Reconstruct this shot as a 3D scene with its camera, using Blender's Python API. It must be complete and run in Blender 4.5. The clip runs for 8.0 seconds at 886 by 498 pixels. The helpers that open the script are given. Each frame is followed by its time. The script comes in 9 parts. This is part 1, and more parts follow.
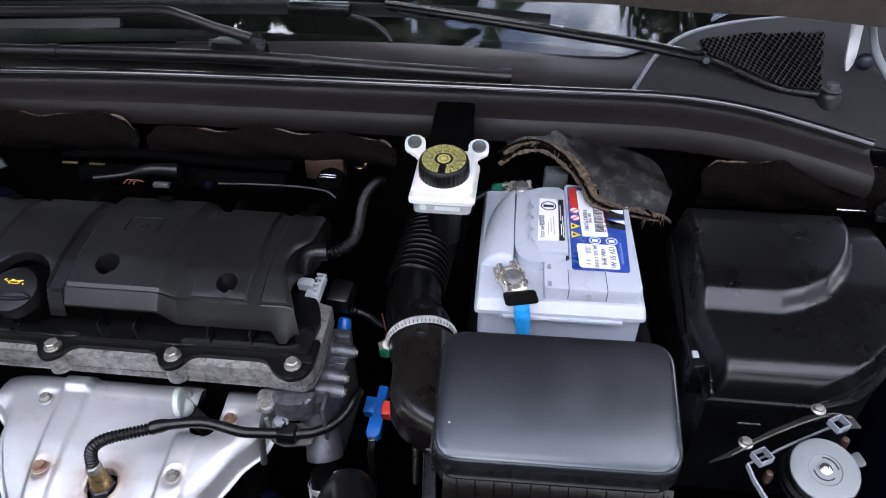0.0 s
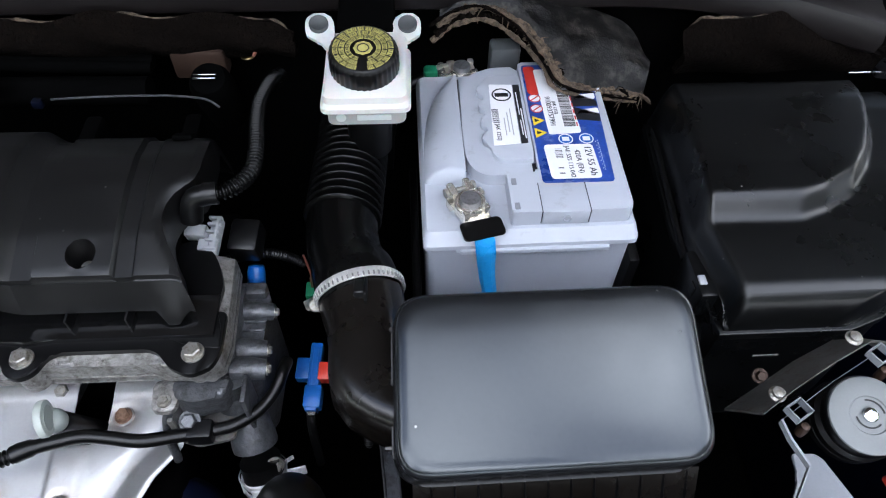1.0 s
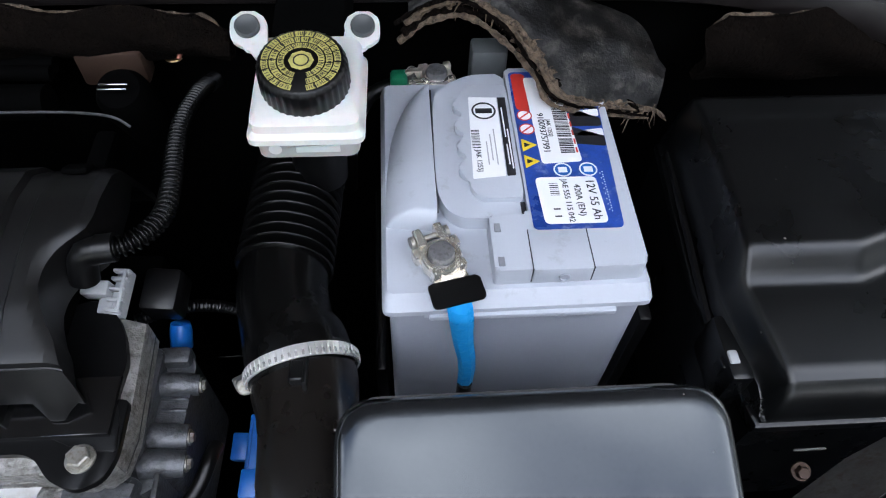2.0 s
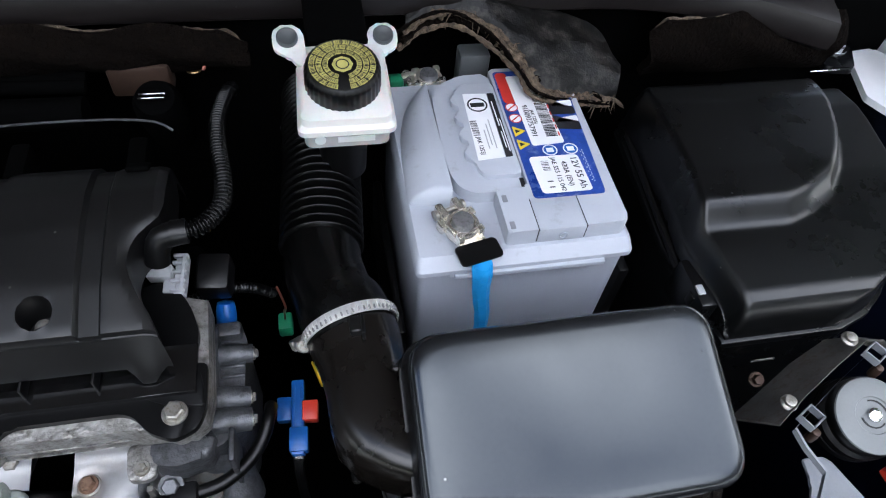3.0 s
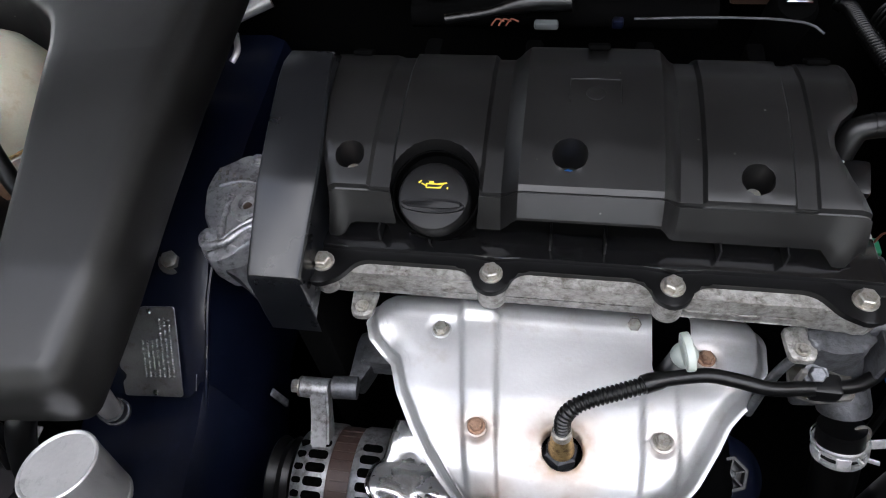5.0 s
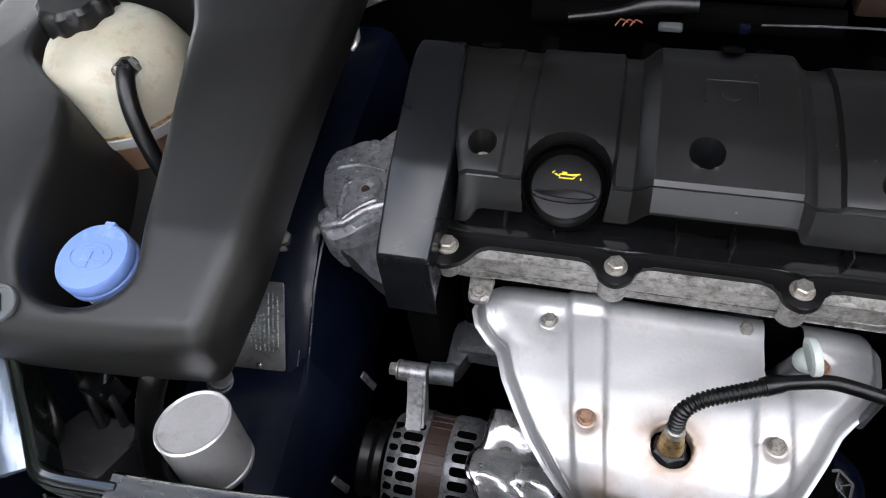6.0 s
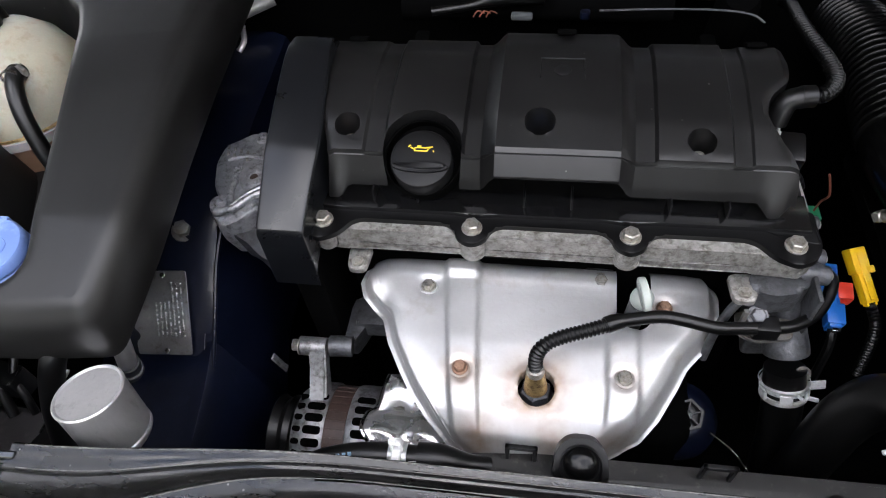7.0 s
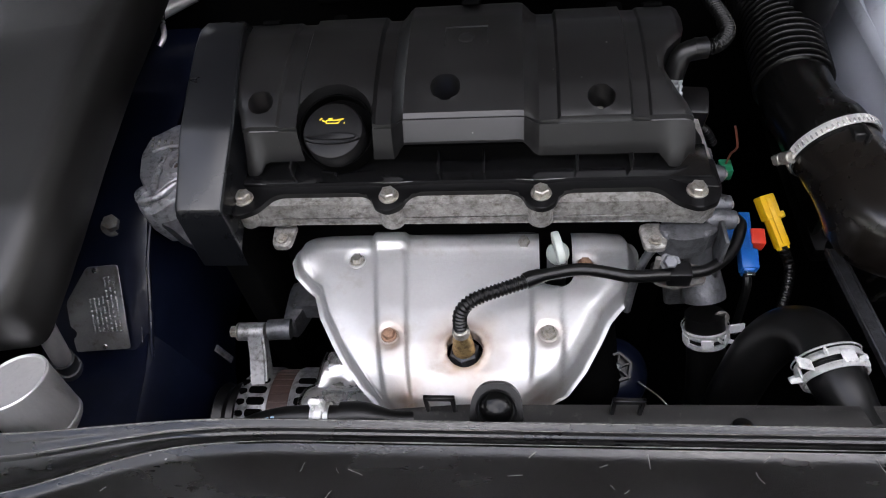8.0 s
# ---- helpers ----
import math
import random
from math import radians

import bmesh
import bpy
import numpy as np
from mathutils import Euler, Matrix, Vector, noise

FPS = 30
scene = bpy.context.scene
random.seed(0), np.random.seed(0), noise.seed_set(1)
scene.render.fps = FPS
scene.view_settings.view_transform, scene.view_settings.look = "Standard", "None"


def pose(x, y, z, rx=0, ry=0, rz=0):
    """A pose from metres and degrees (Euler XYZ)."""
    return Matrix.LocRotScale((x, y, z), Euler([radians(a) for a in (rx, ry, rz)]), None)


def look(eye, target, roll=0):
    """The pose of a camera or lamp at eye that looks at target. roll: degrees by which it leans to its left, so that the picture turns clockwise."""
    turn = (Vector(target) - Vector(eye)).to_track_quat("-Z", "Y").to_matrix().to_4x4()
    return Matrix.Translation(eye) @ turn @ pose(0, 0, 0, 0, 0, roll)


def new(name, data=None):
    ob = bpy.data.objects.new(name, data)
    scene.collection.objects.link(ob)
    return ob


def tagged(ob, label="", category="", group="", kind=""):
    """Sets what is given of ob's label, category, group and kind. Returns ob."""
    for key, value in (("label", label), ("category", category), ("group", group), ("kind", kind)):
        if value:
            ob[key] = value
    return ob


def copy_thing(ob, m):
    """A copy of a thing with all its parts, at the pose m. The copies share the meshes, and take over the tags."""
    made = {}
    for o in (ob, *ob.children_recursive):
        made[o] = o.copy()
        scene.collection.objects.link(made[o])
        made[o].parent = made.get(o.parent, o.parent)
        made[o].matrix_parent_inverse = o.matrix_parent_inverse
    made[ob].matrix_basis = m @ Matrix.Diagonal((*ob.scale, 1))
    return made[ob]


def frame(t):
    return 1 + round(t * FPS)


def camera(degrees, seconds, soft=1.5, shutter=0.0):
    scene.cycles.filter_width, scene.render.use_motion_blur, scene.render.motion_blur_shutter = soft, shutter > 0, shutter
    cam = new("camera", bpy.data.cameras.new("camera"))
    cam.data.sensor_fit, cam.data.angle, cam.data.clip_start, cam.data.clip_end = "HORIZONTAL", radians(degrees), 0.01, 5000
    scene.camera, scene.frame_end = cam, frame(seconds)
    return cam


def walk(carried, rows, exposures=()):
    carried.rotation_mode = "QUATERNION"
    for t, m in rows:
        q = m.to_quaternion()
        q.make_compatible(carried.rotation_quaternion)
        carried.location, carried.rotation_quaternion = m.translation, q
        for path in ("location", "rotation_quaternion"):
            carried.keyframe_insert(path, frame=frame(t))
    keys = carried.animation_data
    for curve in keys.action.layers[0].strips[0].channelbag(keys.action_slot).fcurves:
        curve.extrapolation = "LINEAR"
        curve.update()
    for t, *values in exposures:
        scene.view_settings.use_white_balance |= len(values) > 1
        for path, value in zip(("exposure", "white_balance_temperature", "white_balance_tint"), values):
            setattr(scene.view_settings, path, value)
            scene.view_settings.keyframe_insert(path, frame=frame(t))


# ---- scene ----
cam = camera(66.9, 8.0, soft=1.1)
PATH = [
    (0, (0.06, -0.026, 1.369), (-0.099, 1.522, 0.113), -0.1),
    (0.5, (0.027, 0.056, 1.349), (0.056, 1.436, -0.098), 1.4),
    (1, (0.032, 0.135, 1.307), (0.126, 1.376, -0.259), 1.6),
    (1.5, (0.047, 0.221, 1.268), (0.169, 1.411, -0.335), 3.1),
    (1.7, (0.056, 0.248, 1.256), (0.167, 1.424, -0.357), 2.7),
    (2.8, (0.011, 0.206, 1.278), (0.3, 1.377, -0.317), 6.6),
    (3, (-0.023, 0.183, 1.298), (0.326, 1.362, -0.279), 7.7),
    (3.5, (-0.111, 0.142, 1.302), (0.201, 1.386, -0.233), 5.2),
    (4, (-0.201, 0.136, 1.281), (-0.03, 1.341, -0.307), 2.7),
    (4.5, (-0.266, 0.131, 1.269), (-0.331, 1.297, -0.354), -3.1),
    (5, (-0.326, 0.123, 1.27), (-0.636, 1.279, -0.332), -8.3),
    (5.2, (-0.347, 0.124, 1.275), (-0.751, 1.258, -0.322), -10.1),
    (6.3, (-0.391, 0.078, 1.2745), (-0.779, 1.243, -0.304), -7.2),
    (6.5, (-0.366, 0.07, 1.281), (-0.729, 1.223, -0.312), -7.4),
    (7, (-0.31, 0.049, 1.29), (-0.597, 1.255, -0.28), -7.1),
    (7.5, (-0.27, 0.034, 1.273), (-0.525, 1.277, -0.273), -7.8),
    (8, (-0.262, 0.02, 1.275), (-0.482, 1.252, -0.285), -8.5),
]
# seconds, stops, kelvin, tint
EXPOSE = [(0.0, 2.15, 6250, 17), (0.5, 2.08, 6250, 14), (1.5, 1.92, 6330, 11), (3.5, 1.88, 6330, 12), (4.5, 2.17, 6750, 13), (6.3, 2.28, 6800, 13), (8.0, 2.12, 6880, 16)]
walk(cam, [(t, look(eye, target, roll)) for t, eye, target, roll in PATH],
     EXPOSE)

# ---- world, sun and exposure ----
SUN_EL, SUN_AZ = 52.0, 20.0          # degrees; azimuth from +y towards +x
world = bpy.data.worlds.new("sky")
scene.world = world
world.use_nodes = True
wn, wl = world.node_tree.nodes, world.node_tree.links
wn.clear()
w_out = wn.new("ShaderNodeOutputWorld")
w_bg = wn.new("ShaderNodeBackground")
w_sky = wn.new("ShaderNodeTexSky")
w_sky.sky_type = "NISHITA"
w_sky.sun_disc = False
w_sky.sun_elevation = radians(SUN_EL)
w_sky.sun_rotation = radians(SUN_AZ)
w_co = wn.new("ShaderNodeTexCoord")
w_cl = wn.new("ShaderNodeTexNoise")
w_cl.inputs["Scale"].default_value = 3.2
w_cl.inputs["Detail"].default_value = 7.0
w_cl.inputs["Roughness"].default_value = 0.58
w_ramp = wn.new("ShaderNodeValToRGB")
w_ramp.color_ramp.elements[0].position = 0.43
w_ramp.color_ramp.elements[1].position = 0.60
w_mix = wn.new("ShaderNodeMix")
w_mix.data_type = "RGBA"
w_mix.inputs["B"].default_value = (17.0, 17.5, 18.5, 1)
w_map = wn.new("ShaderNodeMapping")
w_map.inputs["Location"].default_value = (0.35, 0.9, 0.2)
wl.new(w_co.outputs["Generated"], w_map.inputs["Vector"])
wl.new(w_map.outputs["Vector"], w_cl.inputs["Vector"])
wl.new(w_cl.outputs["Fac"], w_ramp.inputs["Fac"])
wl.new(w_ramp.outputs["Color"], w_mix.inputs["Factor"])
wl.new(w_sky.outputs["Color"], w_mix.inputs["A"])
wl.new(w_mix.outputs["Result"], w_bg.inputs["Color"])
w_bg.inputs["Strength"].default_value = 0.15
wl.new(w_bg.outputs["Background"], w_out.inputs["Surface"])

sun_data = bpy.data.lights.new("sun", "SUN")
sun_data.energy, sun_data.angle, sun_data.color = 1.2, radians(10), (1.0, 0.95, 0.88)
sun = new("sun", sun_data)
sa, se = radians(SUN_AZ), radians(SUN_EL)
sun_way = Vector((math.sin(sa) * math.cos(se), math.cos(sa) * math.cos(se), math.sin(se)))
sun.matrix_world = look(sun_way * 30, (0, 0, 0))


# ---- materials ----
def material(name, base, rough=0.5, metal=0.0, vary=0.25, stain=None, stain_amt=0.0, stain_scale=18.0, grain=600.0,
             bump=0.15, rough_var=0.05, dust=0.0, spec=0.5, coat=0.0, depth=0.0, sss=0.0, stretch=None):
    """A worn surface: colour that varies at two scales, stains or dust, fine relief and uneven gloss."""
    m = bpy.data.materials.new(name)
    m.use_nodes = True
    n, l = m.node_tree.nodes, m.node_tree.links
    b = n["Principled BSDF"]
    co = n.new("ShaderNodeTexCoord")
    along = n.new("ShaderNodeMapping")
    along.inputs["Scale"].default_value = stretch or (1, 1, 1)
    l.new(co.outputs["Object"], along.inputs["Vector"])

    def tex(scale, detail=4.0, rgh=0.6):
        t = n.new("ShaderNodeTexNoise")
        t.inputs["Scale"].default_value = scale
        t.inputs["Detail"].default_value = detail
        t.inputs["Roughness"].default_value = rgh
        l.new(along.outputs["Vector"], t.inputs["Vector"])
        return t

    def mix(fac, a, bb, mode="MIX"):
        x = n.new("ShaderNodeMix")
        x.data_type, x.blend_type = "RGBA", mode
        for sock, val in ((x.inputs["Factor"], fac), (x.inputs["A"], a), (x.inputs["B"], bb)):
            if isinstance(val, bpy.types.NodeSocket):
                l.new(val, sock)
            else:
                sock.default_value = val
        return x.outputs["Result"]

    def ramp(sock, lo, hi):
        r = n.new("ShaderNodeMapRange")
        r.inputs["From Min"].default_value, r.inputs["From Max"].default_value = lo, hi
        l.new(sock, r.inputs["Value"])
        return r

    big, fine = tex(stain_scale, 5.0), tex(grain, 2.0)
    dark = tuple(c * (1 - vary) for c in base) + (1,)
    light = tuple(min(1, c * (1 + vary)) for c in base) + (1,)
    colour = mix(ramp(big.outputs["Fac"], 0.3, 0.7).outputs["Result"], dark, light)
    colour = mix(0.25, colour, mix(ramp(fine.outputs["Fac"], 0.3, 0.7).outputs["Result"], dark, light))
    if stain:
        s = tex(stain_scale * 2.3, 6.0, 0.68)
        colour = mix(ramp(s.outputs["Fac"], 0.62 - 0.3 * stain_amt, 0.78 - 0.2 * stain_amt).outputs["Result"], colour, tuple(stain) + (1,))
    if dust:
        d = n.new("ShaderNodeTexVoronoi")
        d.inputs["Scale"].default_value = 95.0
        d.inputs["Randomness"].default_value = 1.0
        l.new(co.outputs["Object"], d.inputs["Vector"])
        pick = n.new("ShaderNodeSeparateColor")
        l.new(d.outputs["Color"], pick.inputs["Color"])
        a1 = ramp(d.outputs["Distance"], 0.10, 0.05)
        a2 = ramp(pick.outputs["Red"], 0.93, 0.96)
        mul = n.new("ShaderNodeMath")
        mul.operation = "MULTIPLY"
        l.new(a1.outputs["Result"], mul.inputs[0])
        l.new(a2.outputs["Result"], mul.inputs[1])
        film = mix(ramp(big.outputs["Fac"], 0.45, 0.85).outputs["Result"], colour, tuple(c + 0.003 * dust for c in base) + (1,))
        colour = mix(mul.outputs["Value"], film, (0.30 * dust, 0.29 * dust, 0.27 * dust, 1))
    l.new(colour, b.inputs["Base Color"])
    rr = ramp(big.outputs["Fac"], 0.3, 0.7)
    rr.inputs["To Min"].default_value, rr.inputs["To Max"].default_value = max(0.03, rough - rough_var), min(1, rough + rough_var)
    l.new(rr.outputs["Result"], b.inputs["Roughness"])
    b.inputs["Metallic"].default_value = metal
    b.inputs["Specular IOR Level"].default_value = spec
    b.inputs["Coat Weight"].default_value = coat
    if sss:
        b.inputs["Subsurface Weight"].default_value = sss
        b.inputs["Subsurface Scale"].default_value = 0.01
    if bump:
        bp = n.new("ShaderNodeBump")
        bp.inputs["Strength"].default_value = bump
        bp.inputs["Distance"].default_value = depth or 0.08 / grain
        l.new(fine.outputs["Fac"], bp.inputs["Height"])
        l.new(bp.outputs["Normal"], b.inputs["Normal"])
    return m


def scorch(m, spots, tint):
    """Brown heat stains that fade outwards from given places."""
    n, l = m.node_tree.nodes, m.node_tree.links
    b = n["Principled BSDF"]
    old = b.inputs["Base Color"].links[0].from_socket
    co = n.new("ShaderNodeTexCoord")
    nz = n.new("ShaderNodeTexNoise")
    nz.inputs["Scale"].default_value = 70.0
    nz.inputs["Detail"].default_value = 5.0
    l.new(co.outputs["Object"], nz.inputs["Vector"])
    for p, r0, r1, amt in spots:
        dist = n.new("ShaderNodeVectorMath")
        dist.operation = "DISTANCE"
        dist.inputs[1].default_value = p
        l.new(co.outputs["Object"], dist.inputs[0])
        fall = n.new("ShaderNodeMapRange")
        fall.inputs["From Min"].default_value, fall.inputs["From Max"].default_value = r1, r0
        fall.inputs["To Max"].default_value = amt * 1.7
        l.new(dist.outputs["Value"], fall.inputs["Value"])
        mul = n.new("ShaderNodeMath")
        mul.operation = "MULTIPLY"
        mul.use_clamp = True
        l.new(fall.outputs["Result"], mul.inputs[0])
        l.new(nz.outputs["Fac"], mul.inputs[1])
        x = n.new("ShaderNodeMix")
        x.data_type = "RGBA"
        l.new(mul.outputs["Value"], x.inputs["Factor"])
        l.new(old, x.inputs["A"])
        x.inputs["B"].default_value = (*tint, 1)
        old = x.outputs["Result"]
    l.new(old, b.inputs["Base Color"])


def plain_glass(name, tint, rough=0.02):
    m = bpy.data.materials.new(name)
    m.use_nodes = True
    b = m.node_tree.nodes["Principled BSDF"]
    b.inputs["Base Color"].default_value = (*tint, 1)
    b.inputs["Roughness"].default_value = rough
    b.inputs["Transmission Weight"].default_value = 1.0
    b.inputs["IOR"].default_value = 1.5
    return m


M_COVER = material("black_cover_plastic", (0.0036, 0.0035, 0.0036), 0.40, bump=0.25, grain=1400, dust=0.5, vary=0.18, spec=0.49)
M_BELT = material("satin_black_plastic", (0.0036, 0.0040, 0.0050), 0.30, bump=0.12, grain=1200, dust=0.2, spec=0.42)
M_BLACK = material("black_plastic", (0.0022, 0.0022, 0.0024), 0.36, bump=0.12, grain=900, spec=0.34)
M_AIRBOX = material("glossy_black_plastic", (0.0085, 0.0088, 0.0098), 0.23, bump=0.05, grain=1500, dust=0.9, rough_var=0.04, spec=0.68)
# Blue tint puts the sky's colour into the lid's reflections.
M_AIRBOX.node_tree.nodes["Principled BSDF"].inputs["Specular Tint"].default_value = (0.86, 0.94, 1.0, 1)
M_BELLOWS = material("soft_black_rubber", (0.0016, 0.0016, 0.0016), 0.24, bump=0.15, grain=700, spec=0.2)
M_ELBOW = material("dull_black_plastic", (0.0050, 0.0040, 0.0033), 0.26, bump=0.1, grain=1500, dust=0.5, rough_var=0.05, spec=0.46)
M_FUSE = material("fuse_box_plastic", (0.0018, 0.0020, 0.0022), 0.29, bump=0.16, grain=1300, dust=0.3, spec=0.46)
M_RUBBER = material("black_rubber", (0.0022, 0.0022, 0.0022), 0.34, bump=0.2, grain=700, spec=0.36)
M_TRIM = material("grained_trim_plastic", (0.0052, 0.0050, 0.0048), 0.44, bump=0.35, grain=1600, dust=0.4, spec=0.42)
M_CAST = material("cast_aluminium", (0.29, 0.28, 0.262), 0.46, 0.6, vary=0.42, stain=(0.10, 0.088, 0.075), stain_amt=0.5, stain_scale=60, grain=240, bump=0.9, depth=0.0016)
M_CASTDARK = material("sooty_cast_aluminium", (0.06, 0.062, 0.068), 0.45, 0.6, vary=0.35, stain=(0.025, 0.025, 0.025), stain_amt=0.6, stain_scale=40, grain=380, bump=0.5, depth=0.001)
M_SHIELD = material("aluminised_steel", (0.515, 0.515, 0.512), 0.47, 0.74, vary=0.08, stain=(0.42, 0.395, 0.365), stain_amt=0.22, stain_scale=14, grain=300, bump=0.3, rough_var=0.07)
scorch(M_SHIELD, [((-0.3065, 0.301, 0.785), 0.017, 0.042, 0.75), ((-0.370, 0.308, 0.79), 0.007, 0.022, 0.85), ((-0.237, 0.311, 0.79), 0.007, 0.020, 0.45), ((-0.203, 0.378, 0.795), 0.006, 0.016, 0.5), ((-0.352, 0.262, 0.765), 0.004, 0.030, 0.9), ((-0.24, 0.262, 0.765), 0.004, 0.026, 0.7), ((-0.29, 0.262, 0.765), 0.002, 0.028, 0.7)], (0.30, 0.20, 0.13))
M_CLAMP = material("white_zinc_clamp", (0.72, 0.72, 0.71), 0.32, 0.45, vary=0.12, stain=(0.35, 0.35, 0.35), stain_amt=0.3, stain_scale=120, bump=0.1)
M_RUSTRING = material("heat_tinted_steel", (0.42, 0.36, 0.31), 0.48, 0.75, vary=0.25, stain=(0.25, 0.14, 0.08), stain_amt=0.55, stain_scale=60, bump=0.2)
M_RUST = material("rusty_bolt_steel", (0.30, 0.18, 0.12), 0.65, 0.4, vary=0.3, stain=(0.16, 0.08, 0.05), stain_amt=0.6, stain_scale=150, bump=0.5)
M_ZINC = material("zinc_plated_steel", (0.36, 0.345, 0.31), 0.42, 0.8, vary=0.25, stain=(0.2, 0.17, 0.13), stain_amt=0.45, stain_scale=140, bump=0.25)
M_CAPBLK = material("matt_black_cap", (0.0032, 0.0032, 0.0034), 0.45, bump=0.3, grain=1400, spec=0.22)
M_SCUTTLE = material("weathered_scuttle_plastic", (0.022, 0.0215, 0.022), 0.6, vary=0.2, bump=0.1, grain=900, spec=0.2)
M_CHROME = material("bright_steel", (0.72, 0.72, 0.73), 0.2, 1.0, vary=0.08, bump=0.05, rough_var=0.08)
M_ALTER = material("alternator_casting", (0.27, 0.27, 0.275), 0.42, 0.7, vary=0.25, stain=(0.09, 0.085, 0.08), stain_amt=0.5, stain_scale=60, grain=500, bump=0.35)
M_STATOR = material("brown_stator_laminations", (0.045, 0.026, 0.021), 0.5, 0.2, vary=0.35, stain_scale=60, bump=0.3)
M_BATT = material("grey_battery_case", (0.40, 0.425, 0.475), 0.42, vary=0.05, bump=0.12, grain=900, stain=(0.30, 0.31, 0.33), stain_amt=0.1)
# The lid's grey scaled down by about a sixth.
M_BATTLOW = material("darker_battery_grey", (0.33, 0.35, 0.40), 0.45, vary=0.06, bump=0.12, grain=900)
M_WHITE = material("white_label_paper", (0.78, 0.78, 0.80), 0.35, vary=0.03, bump=0.03)
M_INK = material("ink_and_gap_black", (0.015, 0.015, 0.018), 0.4, vary=0.05, bump=0)
M_BLUE = material("label_blue_print", (0.018, 0.055, 0.27), 0.3, vary=0.45, stain=(0.20, 0.24, 0.42), stain_amt=0.2, stain_scale=30, bump=0.02)
M_RED = material("label_red_print", (0.55, 0.04, 0.03), 0.35, vary=0.1, bump=0.02)
M_YELLOWPRINT = material("label_yellow_print", (0.75, 0.52, 0.03), 0.35, vary=0.1, bump=0.02)
M_TANKW = material("milky_reservoir_plastic", (0.60, 0.585, 0.56), 0.38, vary=0.05, bump=0.08, sss=0.25, stain=(0.5, 0.47, 0.42), stain_amt=0.2, stain_scale=30)
M_TANKY = material("yellowed_tank_plastic", (0.33, 0.31, 0.24), 0.33, vary=0.15, bump=0.08, sss=0.2, stain=(0.24, 0.19, 0.13), stain_amt=0.3, stain_scale=22)
M_COOLANT = material("rusty_coolant_band", (0.17, 0.10, 0.062), 0.4, vary=0.25, bump=0.05)
M_CAPBLUE = material("blue_cap_plastic", (0.135, 0.220, 0.48), 0.42, vary=0.08, bump=0.1, stain=(0.25, 0.36, 0.66), stain_amt=0.25)
M_TAPE = material("blue_insulating_tape", (0.02, 0.30, 0.70), 0.3, vary=0.15, bump=0.4, grain=160, depth=0.002)
M_CONBLUE = material("blue_connector_plastic", (0.005, 0.10, 0.37), 0.38, vary=0.2, bump=0.1)
M_CONRED = material("red_connector_clip", (0.62, 0.045, 0.025), 0.4, vary=0.1, bump=0.1)
M_CONYEL = material("yellow_connector_plastic", (0.80, 0.47, 0.01), 0.42, vary=0.1, bump=0.1)
M_CONGREY = material("grey_connector_plastic", (0.36, 0.37, 0.38), 0.5, vary=0.1, bump=0.1)
M_CONGREEN = material("green_connector_plastic", (0.01, 0.16, 0.075), 0.4, vary=0.1, bump=0.1)
M_YELLOWINK = material("yellow_cap_print", (0.42, 0.38, 0.12), 0.45, vary=0.2, bump=0.05, stain=(0.2, 0.17, 0.05), stain_amt=0.3, stain_scale=200)
M_OILINK = material("oil_symbol_yellow", (0.80, 0.55, 0.03), 0.45, vary=0.1, bump=0)
M_BRASS = material("scorched_brass", (0.48, 0.34, 0.16), 0.38, 0.9, vary=0.3, stain=(0.16, 0.10, 0.06), stain_amt=0.5, stain_scale=120, bump=0.2)
M_LEAD = material("lead_post", (0.34, 0.34, 0.35), 0.45, 0.8, vary=0.2, stain=(0.2, 0.2, 0.2), stain_amt=0.4, stain_scale=200, bump=0.4)
M_TERM = material("tinned_terminal", (0.86, 0.81, 0.72), 0.27, 0.85, vary=0.12, bump=0.2, grain=220, depth=0.0008)
M_PAINT = material("dark_navy_paint", (0.0020, 0.0034, 0.0100), 0.34, vary=0.45, coat=0.12, bump=0.04, stain=(0.006, 0.008, 0.018), stain_amt=0.25, stain_scale=24, spec=0.24)
M_BODY = material("polished_dark_body_paint", (0.006, 0.008, 0.014), 0.25, vary=0.1, coat=1.0, bump=0.0, rough_var=0.03)
# Warm grey chosen for what the black plastics reflect from above.
M_LINER = material("unseen_liner_tone", (0.088, 0.072, 0.061), 0.95, vary=0.3, bump=0.6, grain=300, depth=0.003, spec=0.1)
M_CASTMID = material("grey_cast_housing", (0.105, 0.108, 0.115), 0.46, 0.65, vary=0.3, stain=(0.05, 0.05, 0.05), stain_amt=0.5, stain_scale=40, grain=380, bump=0.5, depth=0.001)
M_MOUNT = material("bright_rough_casting", (0.34, 0.34, 0.35), 0.42, 0.7, vary=0.3, stain=(0.10, 0.10, 0.105), stain_amt=0.4, stain_scale=60, grain=420, bump=0.6, depth=0.0006)
M_BAND = material("stainless_clamp_band", (0.72, 0.71, 0.69), 0.28, 0.7, vary=0.1, bump=0.1)
M_HOLDER = material("pale_grey_holder_plastic", (0.20, 0.21, 0.23), 0.42, vary=0.12, bump=0.12)
M_DIPIN = material("grey_green_plastic", (0.27, 0.30, 0.275), 0.45, vary=0.08, bump=0.05)
M_DIP = material("greyed_white_plastic", (0.37, 0.40, 0.365), 0.42, vary=0.08, bump=0.05)
M_SLAM = material("dusty_black_panel", (0.016, 0.0155, 0.015), 0.24, vary=0.25, stretch=(0.3, 1.0, 1.0), stain=(0.040, 0.038, 0.036), stain_amt=0.12, stain_scale=40, bump=0.22, dust=1.0, grain=420, spec=0.9, rough_var=0.10)
